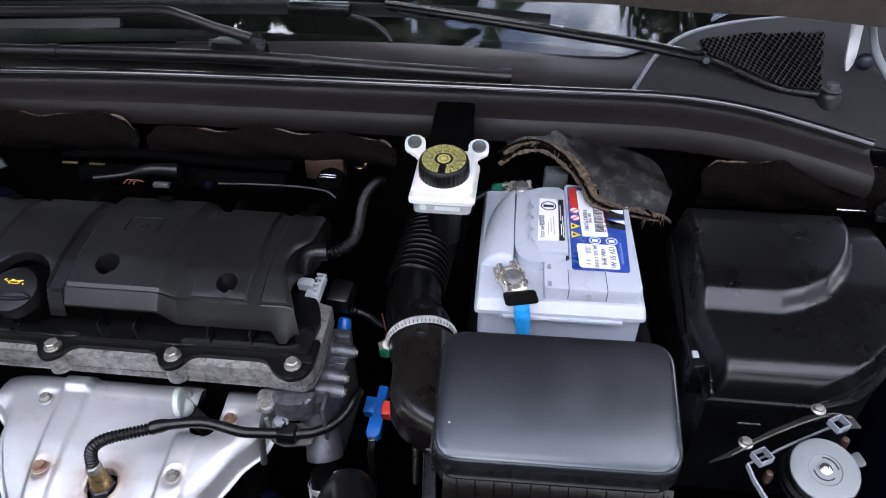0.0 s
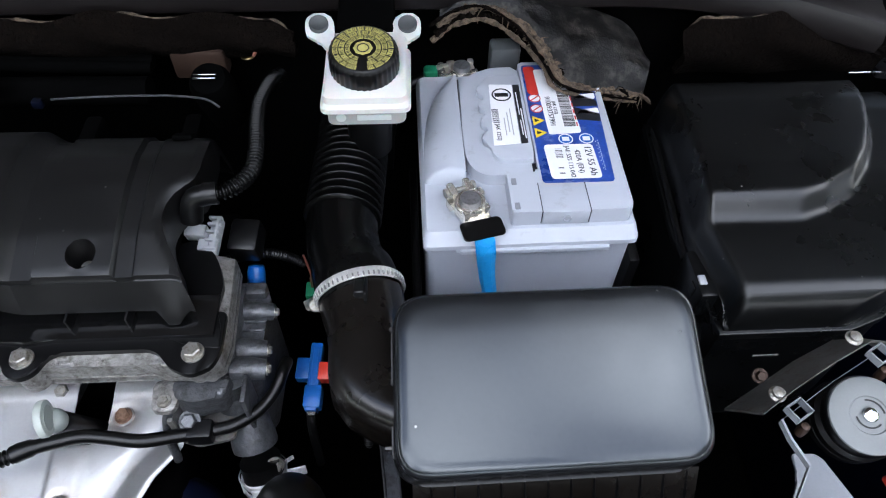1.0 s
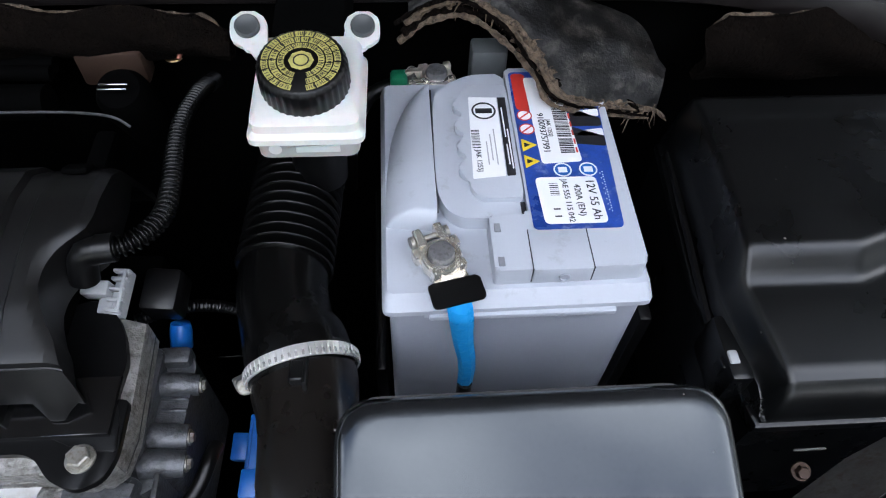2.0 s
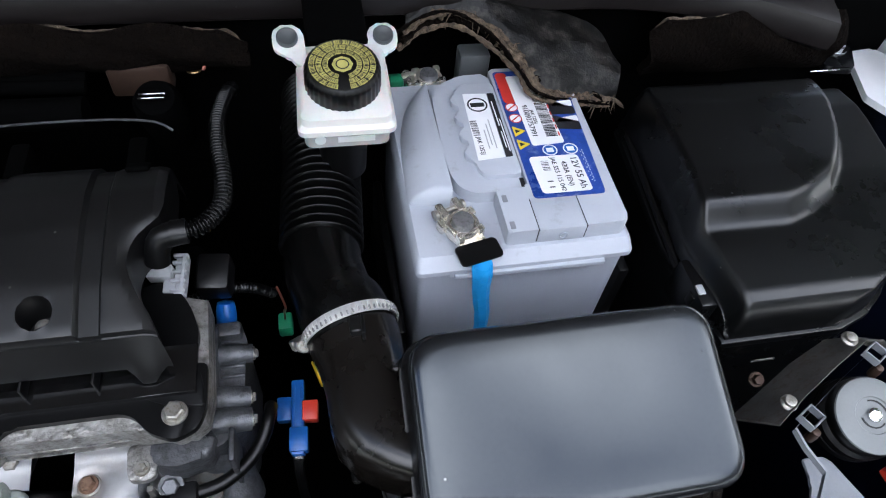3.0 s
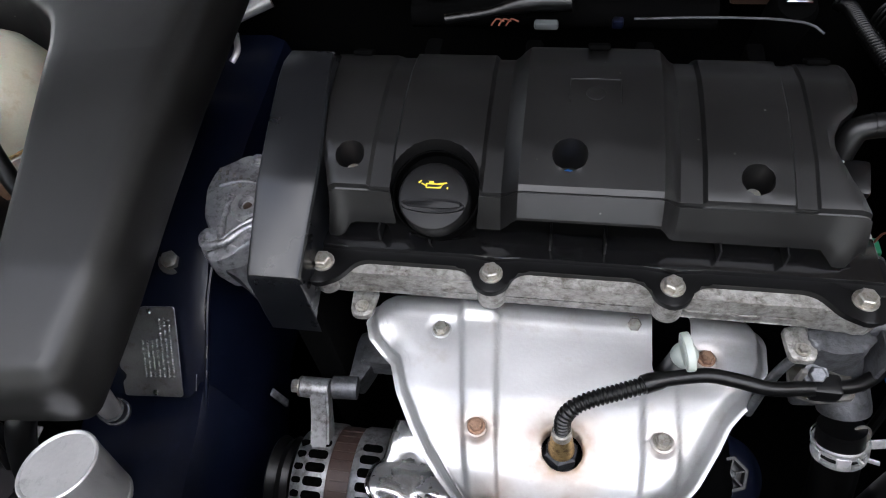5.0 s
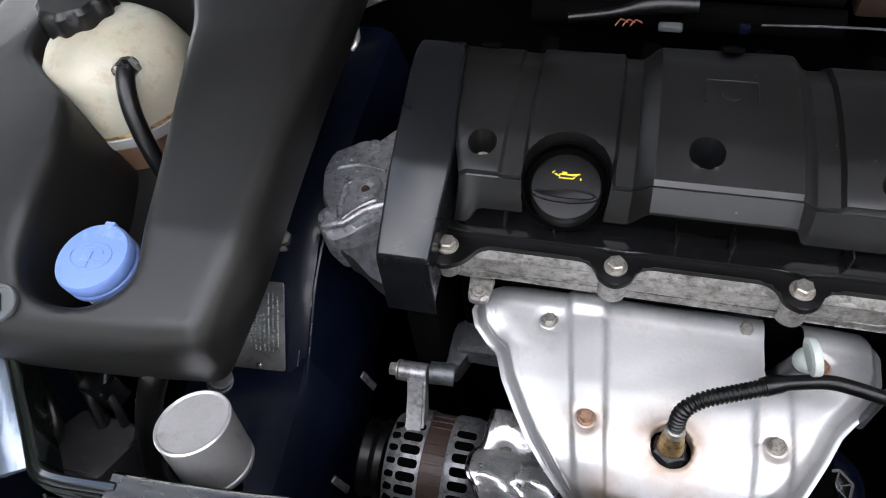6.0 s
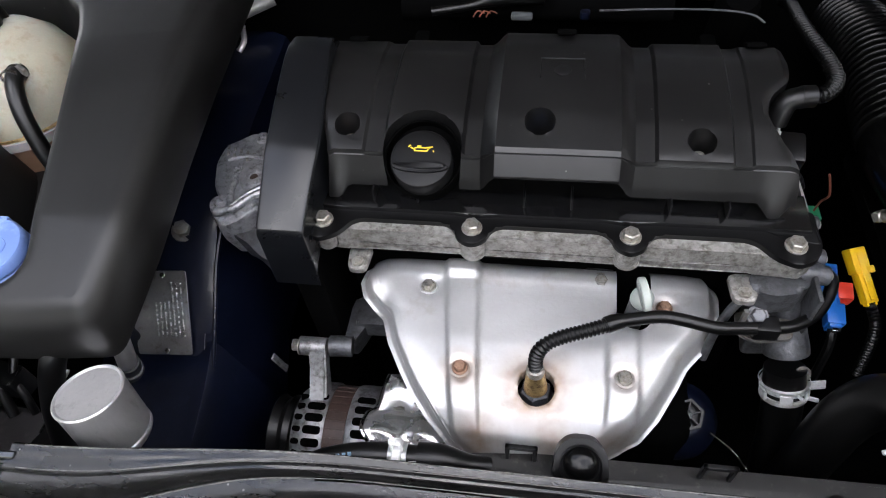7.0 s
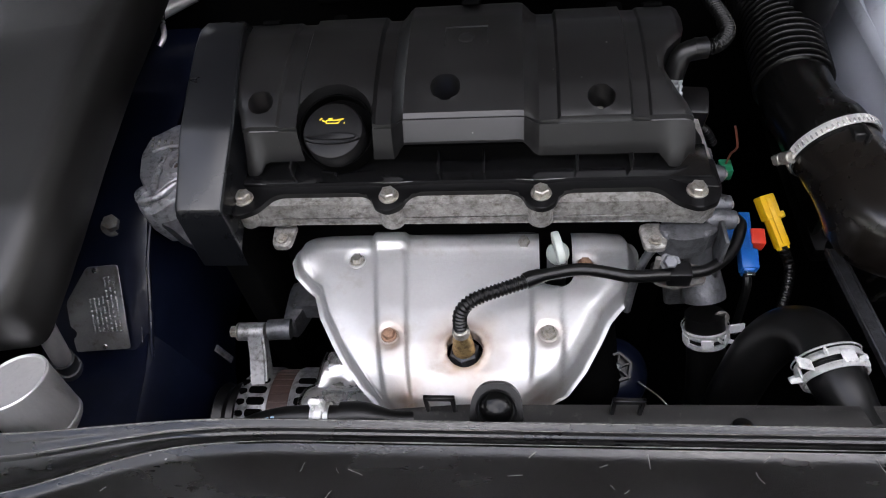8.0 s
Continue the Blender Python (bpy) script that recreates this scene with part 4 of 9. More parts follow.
def heat_shield():
    t = thing("heat_shield", (-0.31, 0.33, 0.72), "pressed silver exhaust heat shield, heat-stained round its bolts", "heat shield")
    us = sorted(set(spread(0, 1, 1 / 100) + spread(0, 0.06, 1 / 300) + spread(0.94, 1, 1 / 300)))
    ys = sorted(set(spread(0.2455, 0.418, 0.0024)))
    prof = [(0.246, 0.742), (0.252, 0.757), (0.262, 0.770), (0.280, 0.781), (0.305, 0.788), (0.335, 0.7935), (0.385, 0.7985), (0.405, 0.8020), (0.412, 0.8000), (0.418, 0.792)]
    lam = Vector((-0.3065, 0.301))
    bolts = [Vector(p) for p in ((-0.407, 0.384), (-0.370, 0.308), (-0.237, 0.311), (-0.203, 0.378))]

    def place(u, y):
        lx, rx = interp(y, SH_L), interp(y, SH_R)
        x = lx + (rx - lx) * u
        z = interp(y, prof)
        d = min(x - lx, rx - x)
        z -= 0.0130 * (1 - smooth_step(0.0035, 0.0120, d)) + 0.0035 * (1 - smooth_step(0.0, 0.035, d))
        z -= 0.012 * (1 - smooth_step(0.0, 0.024, rx - x)) * smooth_step(0.385, 0.35, y)
        # two pressed bands that follow the fall of the sheet
        k = smooth_step(0.25, 0.29, y)
        bx = interp(y, [(0.26, -0.361), (0.29, -0.366), (0.40, -0.378)])
        bw = interp(y, [(0.26, 0.012), (0.29, 0.0130), (0.40, 0.0160)])
        z += 0.0050 * (1 - smooth_step(bw - 0.0035, bw + 0.001, abs(x - bx)))
        bx2 = interp(y, [(0.26, -0.240), (0.30, -0.2375), (0.35, -0.238)])
        z += 0.0045 * (1 - smooth_step(0.0105, 0.0145, abs(x - bx2))) * (1 - smooth_step(0.352, 0.360, y))
        # raised lip behind
        z += 0.004 * smooth_step(0.392, 0.397, y) * (1 - smooth_step(0.407, 0.412, y)) * (1 - smooth_step(bw - 0.003, bw + 0.001, abs(x - bx)) * 0.8)
        # dimple round the lobe and dish round the sensor
        q = Vector((x, y))
        z -= 0.0060 * math.exp(-((q - Vector((-0.452, 0.366))).length / 0.012) ** 2)
        z += 0.0030 * math.exp(-((q - Vector((-0.456, 0.388))).length / 0.010) ** 2)
        dl = (q - lam).length
        z -= 0.004 * math.exp(-(dl / 0.026) ** 2)
        z += 0.0012 * math.exp(-((dl - 0.0175) / 0.0025) ** 2)
        for p in bolts:
            r = (q - p).length
            z -= 0.0016 * (1 - smooth_step(0.0085, 0.0115, r))
        z += 0.0003 * math.sin(95 * x + 2.0 * math.sin(60 * y)) * math.sin(70 * y) * smooth_step(0.004, 0.03, d)
        return (x, y, z)

    def cut(u, y):
        x = place(u, y)[0]
        if y > 0.366 and -0.243 < x < -0.213:
            return False
        return (Vector((x, y)) - Vector((-0.228, 0.370))).length > 0.0148

    b = B()
    sheet(b, us, ys, place, cut)
    # the notch for the dipstick gets a clean outline
    for q in {q for e in b.edges if len(e.link_faces) == 1 for q in e.verts}:
        if abs(q.co.x + 0.228) < 0.019 and q.co.y > 0.345 and q.co.y < 0.4175:
            if q.co.y > 0.372:
                q.co.x = -0.2425 if q.co.x < -0.228 else -0.2135
            else:
                way = (q.co.xy - Vector((-0.228, 0.370))).normalized() * 0.0148
                q.co.x, q.co.y = -0.228 + way.x, 0.370 + way.y
    punch(b, lam.x, lam.y, 0.0152, 0.004, False)
    bmesh.ops.solidify(b, geom=b.faces[:], thickness=0.0012)
    part("shield_sheet", b, M_SHIELD, t, angle=60)
    for i, (p, mt) in enumerate(zip(bolts, (M_ZINC, M_RUST, M_ZINC, M_RUST))):
        lx, rx = interp(p.y, SH_L), interp(p.y, SH_R)
        z = place((p.x - lx) / (rx - lx), p.y)[2]
        b = B()
        hex_bolt(b, pose(p.x, p.y, z + 0.0008, rz=20 * i), 0.0052, 0.0056, 1.3)
        part("shield_bolt", b, mt, t, "rusty hexagon bolt" if i in (1, 3) else "")
        b = B()
        lathe(b, [(0.0082, 0.0), (0.0082, 0.0009), (0.0070, 0.0013)], pose(p.x, p.y, z), 28)
        part("bolt_washer", b, M_SHIELD, t)
    return t


heat_shield()

# Filler block, near black so it reads as shade under the heat shield.
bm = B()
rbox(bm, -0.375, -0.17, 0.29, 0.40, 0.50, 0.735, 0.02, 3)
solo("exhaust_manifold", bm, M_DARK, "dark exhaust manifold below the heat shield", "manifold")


def oxygen_sensor():
    t = thing("oxygen_sensor", (-0.3065, 0.301, 0.765), "brass oxygen sensor with corrugated black cable", "oxygen sensor")
    up = Vector((-0.04, 0.10, 1.0))
    m = aim((-0.3065, 0.3000, 0.7660), up)
    b = B()
    lathe(b, [(0.0165, -0.012), (0.0165, -0.002), (0.013, 0.004), (0.0105, 0.006)], m, 28)
    part("seat", b, M_CASTDARK, t, "dark threaded sensor seat")
    b = B()
    hx = [(0.0128 * math.cos(math.pi / 3 * i), 0.0128 * math.sin(math.pi / 3 * i)) for i in range(6)]
    loft(b, [[(x, y, 0.006) for x, y in hx], [(x, y, 0.015) for x, y in hx], [(x * 0.85, y * 0.85, 0.0165) for x, y in hx]], m=m)
    part("hexagon", b, M_CASTDARK, t)
    b = B()
    lathe(b, [(0.0098, 0.014), (0.0096, 0.020), (0.0090, 0.021), (0.0082, 0.031), (0.0074, 0.032), (0.0070, 0.038), (0.0062, 0.039)], m, 28)
    part("sensor_body", b, M_BRASS, t, "scorched brass sensor body")
    b = B()
    lathe(b, [(0.0070, 0.0375), (0.0074, 0.0395), (0.0070, 0.0445), (0.0060, 0.0455)], m, 28)
    part("crimp", b, M_ZINC, t)
    tip = m @ Vector((0, 0, 0.044))
    pts = [tuple(tip), (-0.308, 0.3085, 0.823), (-0.303, 0.3125, 0.832), (-0.292, 0.318, 0.836), (-0.272, 0.326, 0.8365), (-0.253, 0.334, 0.836)]
    b = B()
    sweep(b, pts, corrugated(0.0054, 0.0007, 0.0033), 16, 0.0004)
    part("corrugated_sleeve", b, M_RUBBER, t, angle=85)
    b = B()
    sweep(b, [(-0.256, 0.333, 0.836), (-0.245, 0.3375, 0.8365), (-0.215, 0.345, 0.835), (-0.195, 0.3445, 0.833), (-0.172, 0.3425, 0.829), (-0.150, 0.347, 0.824), (-0.128, 0.352, 0.819)],
          lambda s, tot: 0.0052 + 0.0016 * (1 - smooth_step(0.01, 0.016, s)), 14, 0.004)
    part("cable", b, M_RUBBER, t)
    b = B()
    sweep(b, [(-0.128, 0.352, 0.819), (-0.108, 0.358, 0.816), (-0.090, 0.371, 0.815), (-0.079, 0.386, 0.818), (-0.074, 0.400, 0.822), (-0.073, 0.412, 0.815)], 0.0050, 12, 0.004)
    part("cable_end", b, M_RUBBER, t)
    b = B()
    rbox(b, -0.142, -0.122, 0.344, 0.360, 0.811, 0.827, 0.003)
    part("cable_clip", b, M_BLACK, t)
    return t


oxygen_sensor()


def dipstick():
    t = thing("oil_dipstick", (-0.228, 0.374, 0.80), "off-white plastic oil dipstick handle in its tube", "dipstick")
    way = Vector((-0.03, -0.30, 0.95))
    m = aim((-0.2285, 0.366, 0.806), way)
    b = B()
    lathe(b, [(0.0085, -0.08), (0.0085, 0.030), (0.0078, 0.034)], m, 18)
    part("tube", b, M_BLACK, t)
    b = B()
    lathe(b, [(0.0062, 0.034), (0.0080, 0.036), (0.0092, 0.041), (0.0090, 0.045), (0.0070, 0.048), (0.004, 0.049)], m, 24)
    part("collar", b, M_DIPIN, t, "grey-green plastic collar")
    # upright rounded blade to pull it by
    up = way.normalized()
    long = Vector((-0.20, 1.0, 0.0))
    long = (long - up * long.dot(up)).normalized()
    hm = Matrix((long, up, long.cross(up))).transposed().to_4x4()
    hm.translation = m @ Vector((0, 0, 0.0545))
    b = B()
    blade = [(0.0125 * math.cos(a) * (1 + 0.08 * abs(math.cos(a))), 0.0105 * math.sin(a)) for a in [2 * math.pi * i / 28 for i in range(28)]]
    prism(b, blade, -0.0030, 0.0030, 0.0014, 2, hm, both=True)
    part("handle", b, M_DIP, t)
    b = B()
    prism(b, [(x * 0.70, y * 0.66) for x, y in blade], -0.0033, 0.0033, 0.0002, 1, hm)
    part("handle_recess", b, M_DIPIN, t)
    return t


dipstick()
sbk = thing("shield_bracket", (-0.256, 0.402, 0.79), "small grey bracket with a zinc bolt behind the heat shield", "bracket")
bm = B()
prism(bm, rounded([(-0.270, 0.394), (-0.246, 0.392), (-0.242, 0.414), (-0.270, 0.416)], 0.004), 0.790, 0.799, 0.0015)
part("plate", bm, M_CASTDARK, sbk)
bm = B()
hex_bolt(bm, aim((-0.256, 0.401, 0.799), (0, -0.3, 1)), 0.0055, 0.0055)
part("bolt", bm, M_ZINC, sbk)


def alternator():
    t = thing("alternator", (-0.49, 0.31, 0.55), "silver alternator with vent slots and brown stator band", "alternator")
    c = Vector((0, 0.297, 0.642))
    R = 0.053
    ax = Matrix.Translation((0, c.y, c.z)) @ pose(0, 0, 0, 0, 90, 0)     # z of this pose runs along +x
    b = B()
    lathe(b, [(R * 0.985, -0.504), (R * 0.985, -0.483)], ax, 60)
    part("stator", b, M_STATOR, t, "brown laminated stator band")
    for x0, x1, nm in ((-0.541, -0.504, "drive_end_casting"), (-0.483, -0.447, "rear_casting")):
        b = B()
        outer = -1 if x0 < -0.52 else 1
        pr = [(R * 1.0, x1), (R * 1.02, x1 - 0.002), (R * 1.02, x0 + 0.022), (R * 0.98, x0 + 0.012), (R * 0.86, x0 + 0.003), (R * 0.6, x0)]
        if outer > 0:
            pr = [(R * 1.0, x0), (R * 1.02, x0 + 0.002), (R * 1.02, x1 - 0.016), (R * 0.97, x1 - 0.008), (R * 0.84, x1 - 0.001), (R * 0.6, x1)]
        lathe(b, pr, ax, 60)
        part(nm, b, M_ALTER, t)
        # vent slots round the shoulder, long along the shaft: near-black inserts for their shade
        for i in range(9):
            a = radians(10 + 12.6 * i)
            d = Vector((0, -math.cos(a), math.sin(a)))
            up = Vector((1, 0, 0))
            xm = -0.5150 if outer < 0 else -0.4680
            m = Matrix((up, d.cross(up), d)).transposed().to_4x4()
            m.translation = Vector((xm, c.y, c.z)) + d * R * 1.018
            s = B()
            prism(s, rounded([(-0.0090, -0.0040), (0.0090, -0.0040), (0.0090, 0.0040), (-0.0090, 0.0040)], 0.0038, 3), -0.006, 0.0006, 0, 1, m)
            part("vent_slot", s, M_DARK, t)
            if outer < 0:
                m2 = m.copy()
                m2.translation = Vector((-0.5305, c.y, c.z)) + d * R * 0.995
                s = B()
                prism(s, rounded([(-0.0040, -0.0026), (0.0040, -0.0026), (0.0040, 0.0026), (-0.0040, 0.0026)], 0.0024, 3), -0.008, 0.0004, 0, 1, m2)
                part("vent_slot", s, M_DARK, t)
    # stator seams
    for i in range(14):
        a = radians(6 + 10 * i)
        d = Vector((0, -math.cos(a), math.sin(a)))
        s = B()
        rbox(s, -0.0008, 0.0008, -0.0103, 0.0103, -0.001, 0.0010, 0.0002, 1, Matrix.Translation(Vector((-0.4935, c.y, c.z)) + d * R * 0.985) @ Matrix((Vector((0, 0, 0)) + d.cross(Vector((1, 0, 0))), Vector((1, 0, 0)), d)).transposed().to_4x4())
        part("stator_seam", s, M_STATOR, t)
    # mounting ear, bracket and bolts
    b = B()
    loft(b, [[(x, y - w, z), (x, y + w, z), (x + 0.017, y + w, z), (x + 0.017, y - w, z)] for x, y, z, w in ((-0.524, 0.310, 0.682, 0.018), (-0.526, 0.330, 0.698, 0.012), (-0.528, 0.346, 0.710, 0.009), (-0.529, 0.357, 0.724, 0.008))])
    bmesh.ops.bevel(b, geom=b.edges[:], offset=0.002, segments=2, affect="EDGES")
    part("mounting_ear", b, M_ALTER, t)
    b = B()
    sweep(b, [(-0.538, 0.357, 0.718), (-0.525, 0.357, 0.718), (-0.512, 0.357, 0.718)], 0.0095, 16)
    part("pivot_boss", b, M_ALTER, t)
    b = B()
    hex_bolt(b, aim((-0.539, 0.357, 0.718), (-1, 0, 0)), 0.0065, 0.008)
    part("pivot_bolt", b, M_ZINC, t)
    b = B()
    lathe(b, [(0.036, -0.566), (0.038, -0.564), (0.034, -0.556), (0.038, -0.550), (0.036, -0.544)], ax, 40)
    part("pulley", b, M_BLACK, t)
    return t


alternator()

br = thing("alternator_bracket", (-0.47, 0.41, 0.65), "grey cast bracket that carries the alternator", "bracket")
bm = B()
prism(bm, rounded([(-0.505, 0.372), (-0.488, 0.366), (-0.480, 0.385), (-0.472, 0.418), (-0.495, 0.422)], 0.005), 0.690, 0.716, 0.005, 3)
part("arm", bm, M_CASTMID, br)
bm = B()
prism(bm, rounded([(-0.490, 0.385), (-0.44, 0.385), (-0.43, 0.43), (-0.488, 0.43)], 0.004), 0.70, 0.722, 0.004, 2)
part("web", bm, M_CASTMID, br)
bm = B()
sweep(bm, [(-0.510, 0.360, 0.716), (-0.500, 0.361, 0.716), (-0.488, 0.362, 0.715)], 0.0105, 18)
part("boss", bm, M_CASTMID, br)
bm = B()
hex_bolt(bm, pose(-0.515, 0.395, 0.690, rx=12), 0.0085, 0.014)
part("bolt", bm, M_CASTDARK, br)

# bright folded shield between alternator and exhaust
sh = thing("alternator_shield", (-0.43, 0.31, 0.66), "bright folded steel shield beside the alternator", "heat shield")
bm = B()


def foil_at(u, v):
    y = 0.337 - 0.083 * v
    x = interp(y, [(0.254, -0.446), (0.262, -0.450), (0.272, -0.4560), (0.290, -0.4555), (0.300, -0.450), (0.320, -0.4475), (0.337, -0.447)]) + 0.083 * u
    z = interp(y, [(0.254, 0.716), (0.262, 0.728), (0.272, 0.732), (0.290, 0.723), (0.300, 0.714), (0.320, 0.716), (0.337, 0.711)])
    z += 0.0026 * math.sin(5.2 * u + 2.2 * v) * math.sin(9 * v + 1.4 * math.sin(6 * u)) + 0.0012 * math.sin(17 * u - 11 * v) * math.sin(8 * v + 3 * u)
    return (x, y, z - 0.006 * smooth_step(0.75, 1.0, u))


sheet(bm, spread(0, 1, 0.025), spread(0, 1, 0.025), foil_at)
bmesh.ops.solidify(bm, geom=bm.faces[:], thickness=0.001)
part("plate", bm, M_SHINY, sh)
bm = B()
sweep(bm, [(-0.446, 0.336, 0.712), (-0.448, 0.320, 0.7165), (-0.450, 0.300, 0.717), (-0.456, 0.290, 0.725), (-0.4565, 0.272, 0.734), (-0.449, 0.262, 0.730), (-0.445, 0.255, 0.718)], 0.0022, 8)
part("rolled_edge", bm, M_CHROME, sh)
bm = B()
rbox(bm, -0.446, -0.40, 0.28, 0.335, 0.66, 0.700, 0.006)
part("side", bm, M_SHINY, sh)


# ---- air intake ----
def clamp_ring(t, at, way, r, width=0.009, mat=None, serrated=True, screw=None):
    m = aim(at, way)
    b = B()
    lathe(b, [(r, -width / 2), (r + 0.0012, -width / 2), (r + 0.0012, width / 2), (r, width / 2)], m, 64, False, False)
    part("band", b, mat or M_CLAMP, t)
    if serrated:
        s = B()
        rbox(s, -0.0006, 0.0006, -width * 0.38, width * 0.38, -0.0003, 0.0008, 0, 1)
        me = mesh_of("thread_ridge", s, mat or M_CLAMP)
        for i in range(56):
            a = 2 * math.pi * i / 56
            d = Vector((math.cos(a), math.sin(a), 0))
            again("thread_ridge", me, t, m @ Matrix.Translation(d * (r + 0.0013)) @ aim((0, 0, 0), d) @ pose(0, 0, 0, 0, 0, 90 if abs(d.x) > 2 else 0))
    if screw:
        b = B()
        lathe(b, [(0.0055, -0.006), (0.0055, 0.004), (0.0045, 0.005)], aim(screw, (0.3, -0.6, 0.7)), 12)
        rbox(b, -0.006, 0.006, -0.004, 0.004, -0.013, -0.005, 0.001, 1, aim(screw, (0.3, -0.6, 0.7)))
        part("screw_housing", b, M_ZINC, t)


def air_duct():
    t = thing("air_intake_hose", (-0.01, 0.52, 0.86), "black convoluted air intake hose with a steel hose clamp", "hose")
    b = B()
    sweep(b, [(-0.018, 0.70, 0.865), (-0.018, 0.65, 0.878), (-0.018, 0.60, 0.885), (-0.021, 0.55, 0.886), (-0.0245, 0.502, 0.884)], corrugated(0.0288, 0.0040, 0.0082), 40, 0.0008)
    part("bellows", b, M_BELLOWS, t, angle=85)
    b = B()
    sweep(b, [(-0.0245, 0.505, 0.884), (-0.0240, 0.485, 0.882), (-0.0190, 0.462, 0.880), (-0.0125, 0.446, 0.878), (-0.0080, 0.430, 0.875)], lambda s, tot: 0.0295 + 0.0035 * smooth_step(0.040, 0.060, s), 36, 0.004)
    part("cuff", b, M_BELLOWS, t)
    clamp_ring(t, (-0.0090, 0.435, 0.8765), (0.22, -1, -0.16), 0.0338, 0.0082, M_BAND, screw=(-0.044, 0.428, 0.873))
    return t


air_duct()


def air_box():
    t = thing("air_filter_box", (0.11, 0.32, 0.70), "glossy black air filter box with an inlet elbow", "air filter box")
    # domed lid
    b = B()
    loops = []
    base = [(0.0160, 0.2650), (0.2130, 0.2655), (0.2135, 0.3795), (0.0180, 0.3810)]
    lid_m = Matrix.Translation((0, 0.38, 0.953)) @ pose(0, 0, 0, 19, -1.5, 0) @ Matrix.Translation((0, -0.38, -0.953))
    mid_c = Vector((0.113, 0.326))
    for z, inset, rad in ((0.919, -0.0015, 0.022), (0.938, 0.0, 0.023), (0.9465, 0.0008, 0.023), (0.9502, 0.0024, 0.022), (0.9518, 0.0046, 0.021), (0.9525, 0.0075, 0.020), (0.9528, 0.0115, 0.018), (0.95292, 0.030, 0.012), (0.95298, 0.046, 0.006)):
        pts = [(x + inset * (1 if x < mid_c.x else -1), y + inset * (1 if y < mid_c.y else -1)) for x, y in base]
        loops.append([(x, y, z) for x, y in rounded(pts, rad, 8)])
    loft(b, loops, True, True, lid_m)
    part("lid", b, M_AIRBOX, t, "glossy domed lid with fine dust", angle=50)
    b = B()
    rim = rounded([(0.0135, 0.2622), (0.2152, 0.2627), (0.2157, 0.3822), (0.0155, 0.3837)], 0.025, 8)
    prism(b, rim, 0.9115, 0.9190, 0.002, 2, lid_m, True)
    part("rim", b, M_BLACK, t)
    b = B()
    hi = rounded([(0.0150, 0.2640), (0.2140, 0.2645), (0.2140, 0.3810), (0.0165, 0.3825)], 0.024, 6)
    lo = [(0.113 + (x - 0.113) * 0.95, 0.326 + (y - 0.326) * 0.93) for x, y in hi]
    loft(b, [[tuple(lid_m @ Vector((x, y, 0.74))) for x, y in lo], [tuple(lid_m @ Vector((x, y, 0.865))) for x, y in lo], [tuple(lid_m @ Vector((x, y, 0.880))) for x, y in hi], [tuple(lid_m @ Vector((x, y, 0.9115))) for x, y in hi]])
    part("base", b, M_BLACK, t)
    r = B()
    rbox(r, -0.0015, 0.0015, -0.0030, 0.006, -0.060, 0.010, 0.0006, 1)
    me = mesh_of("rib", r, M_ELBOW)
    for i in range(13):
        again("rib", me, t, lid_m @ pose(0.034 + 0.0138 * i, 0.2630, 0.893))
    for i in range(6):
        again("rib", me, t, lid_m @ pose(0.0140, 0.288 + 0.0160 * i, 0.893, rz=90))
    # front wall below the rim with wedge ribs, and a row of worn fins
    b = B()
    loft(b, [[(x, 0.2840, 0.8860), (x, 0.2665, 0.8560), (x, 0.2680, 0.8000), (x, 0.2900, 0.8000)] for x in spread(0.028, 0.212, 0.02)])
    part("front_wall", b, M_ELBOW, t)
    w = B()
    loft(w, [[(-0.0016, 0.0, 0.0), (0.0016, 0.0, 0.0), (0.0, -0.0030, 0.0002)], [(-0.0005, 0.0165, 0.0285), (0.0005, 0.0165, 0.0285), (0.0, 0.0150, 0.0285)]])
    wedge = mesh_of("wedge_rib", w, M_BLACK)
    fn = B()
    rbox(fn, -0.0046, 0.0046, -0.0060, 0.0040, -0.0085, 0.0, 0.0010, 2)
    fin = mesh_of("fin", fn, M_FIN)
    for i in range(12):
        again("wedge_rib", wedge, t, pose(0.0405 + 0.0150 * i, 0.2668, 0.8560, rz=4))
        again("fin", fin, t, pose(0.0480 + 0.0145 * i, 0.2650, 0.8520, rz=2))
    # inlet elbow: a flat-topped scoop from the clamp round into the side of the box
    b = B()
    secs = []
    for lx, ly, rx, ry, zc, hh, p in ((-0.0415, 0.434, 0.0225, 0.446, 0.877, 0.0320, 2.0), (-0.0385, 0.416, 0.0255, 0.428, 0.875, 0.0316, 2.0), (-0.0335, 0.402, 0.0260, 0.410, 0.8750, 0.0310, 2.3),
                                      (-0.0305, 0.385, 0.0255, 0.394, 0.8740, 0.0310, 2.7), (-0.0295, 0.362, 0.0260, 0.384, 0.8735, 0.0315, 3.0), (-0.0265, 0.346, 0.0270, 0.376, 0.8735, 0.0315, 3.0),
                                      (-0.0160, 0.331, 0.0280, 0.368, 0.8735, 0.0310, 3.0), (0.0010, 0.320, 0.0290, 0.358, 0.8740, 0.0300, 3.0), (0.0200, 0.311, 0.0320, 0.348, 0.8750, 0.0290, 3.0)):
        le, ri = Vector((lx, ly, zc)), Vector((rx, ry, zc))
        mid, half = (le + ri) / 2, (le - ri) / 2
        loop = []
        for i in range(48):
            a = 2 * math.pi * i / 48
            ca, sa_ = math.cos(a), math.sin(a)
            rr = (abs(ca) ** p + abs(sa_) ** p) ** (-1 / p)
            loop.append(mid + half * (rr * ca) + Vector((0, 0, hh * rr * sa_)))
        secs.append(loop)
    loft(b, secs)
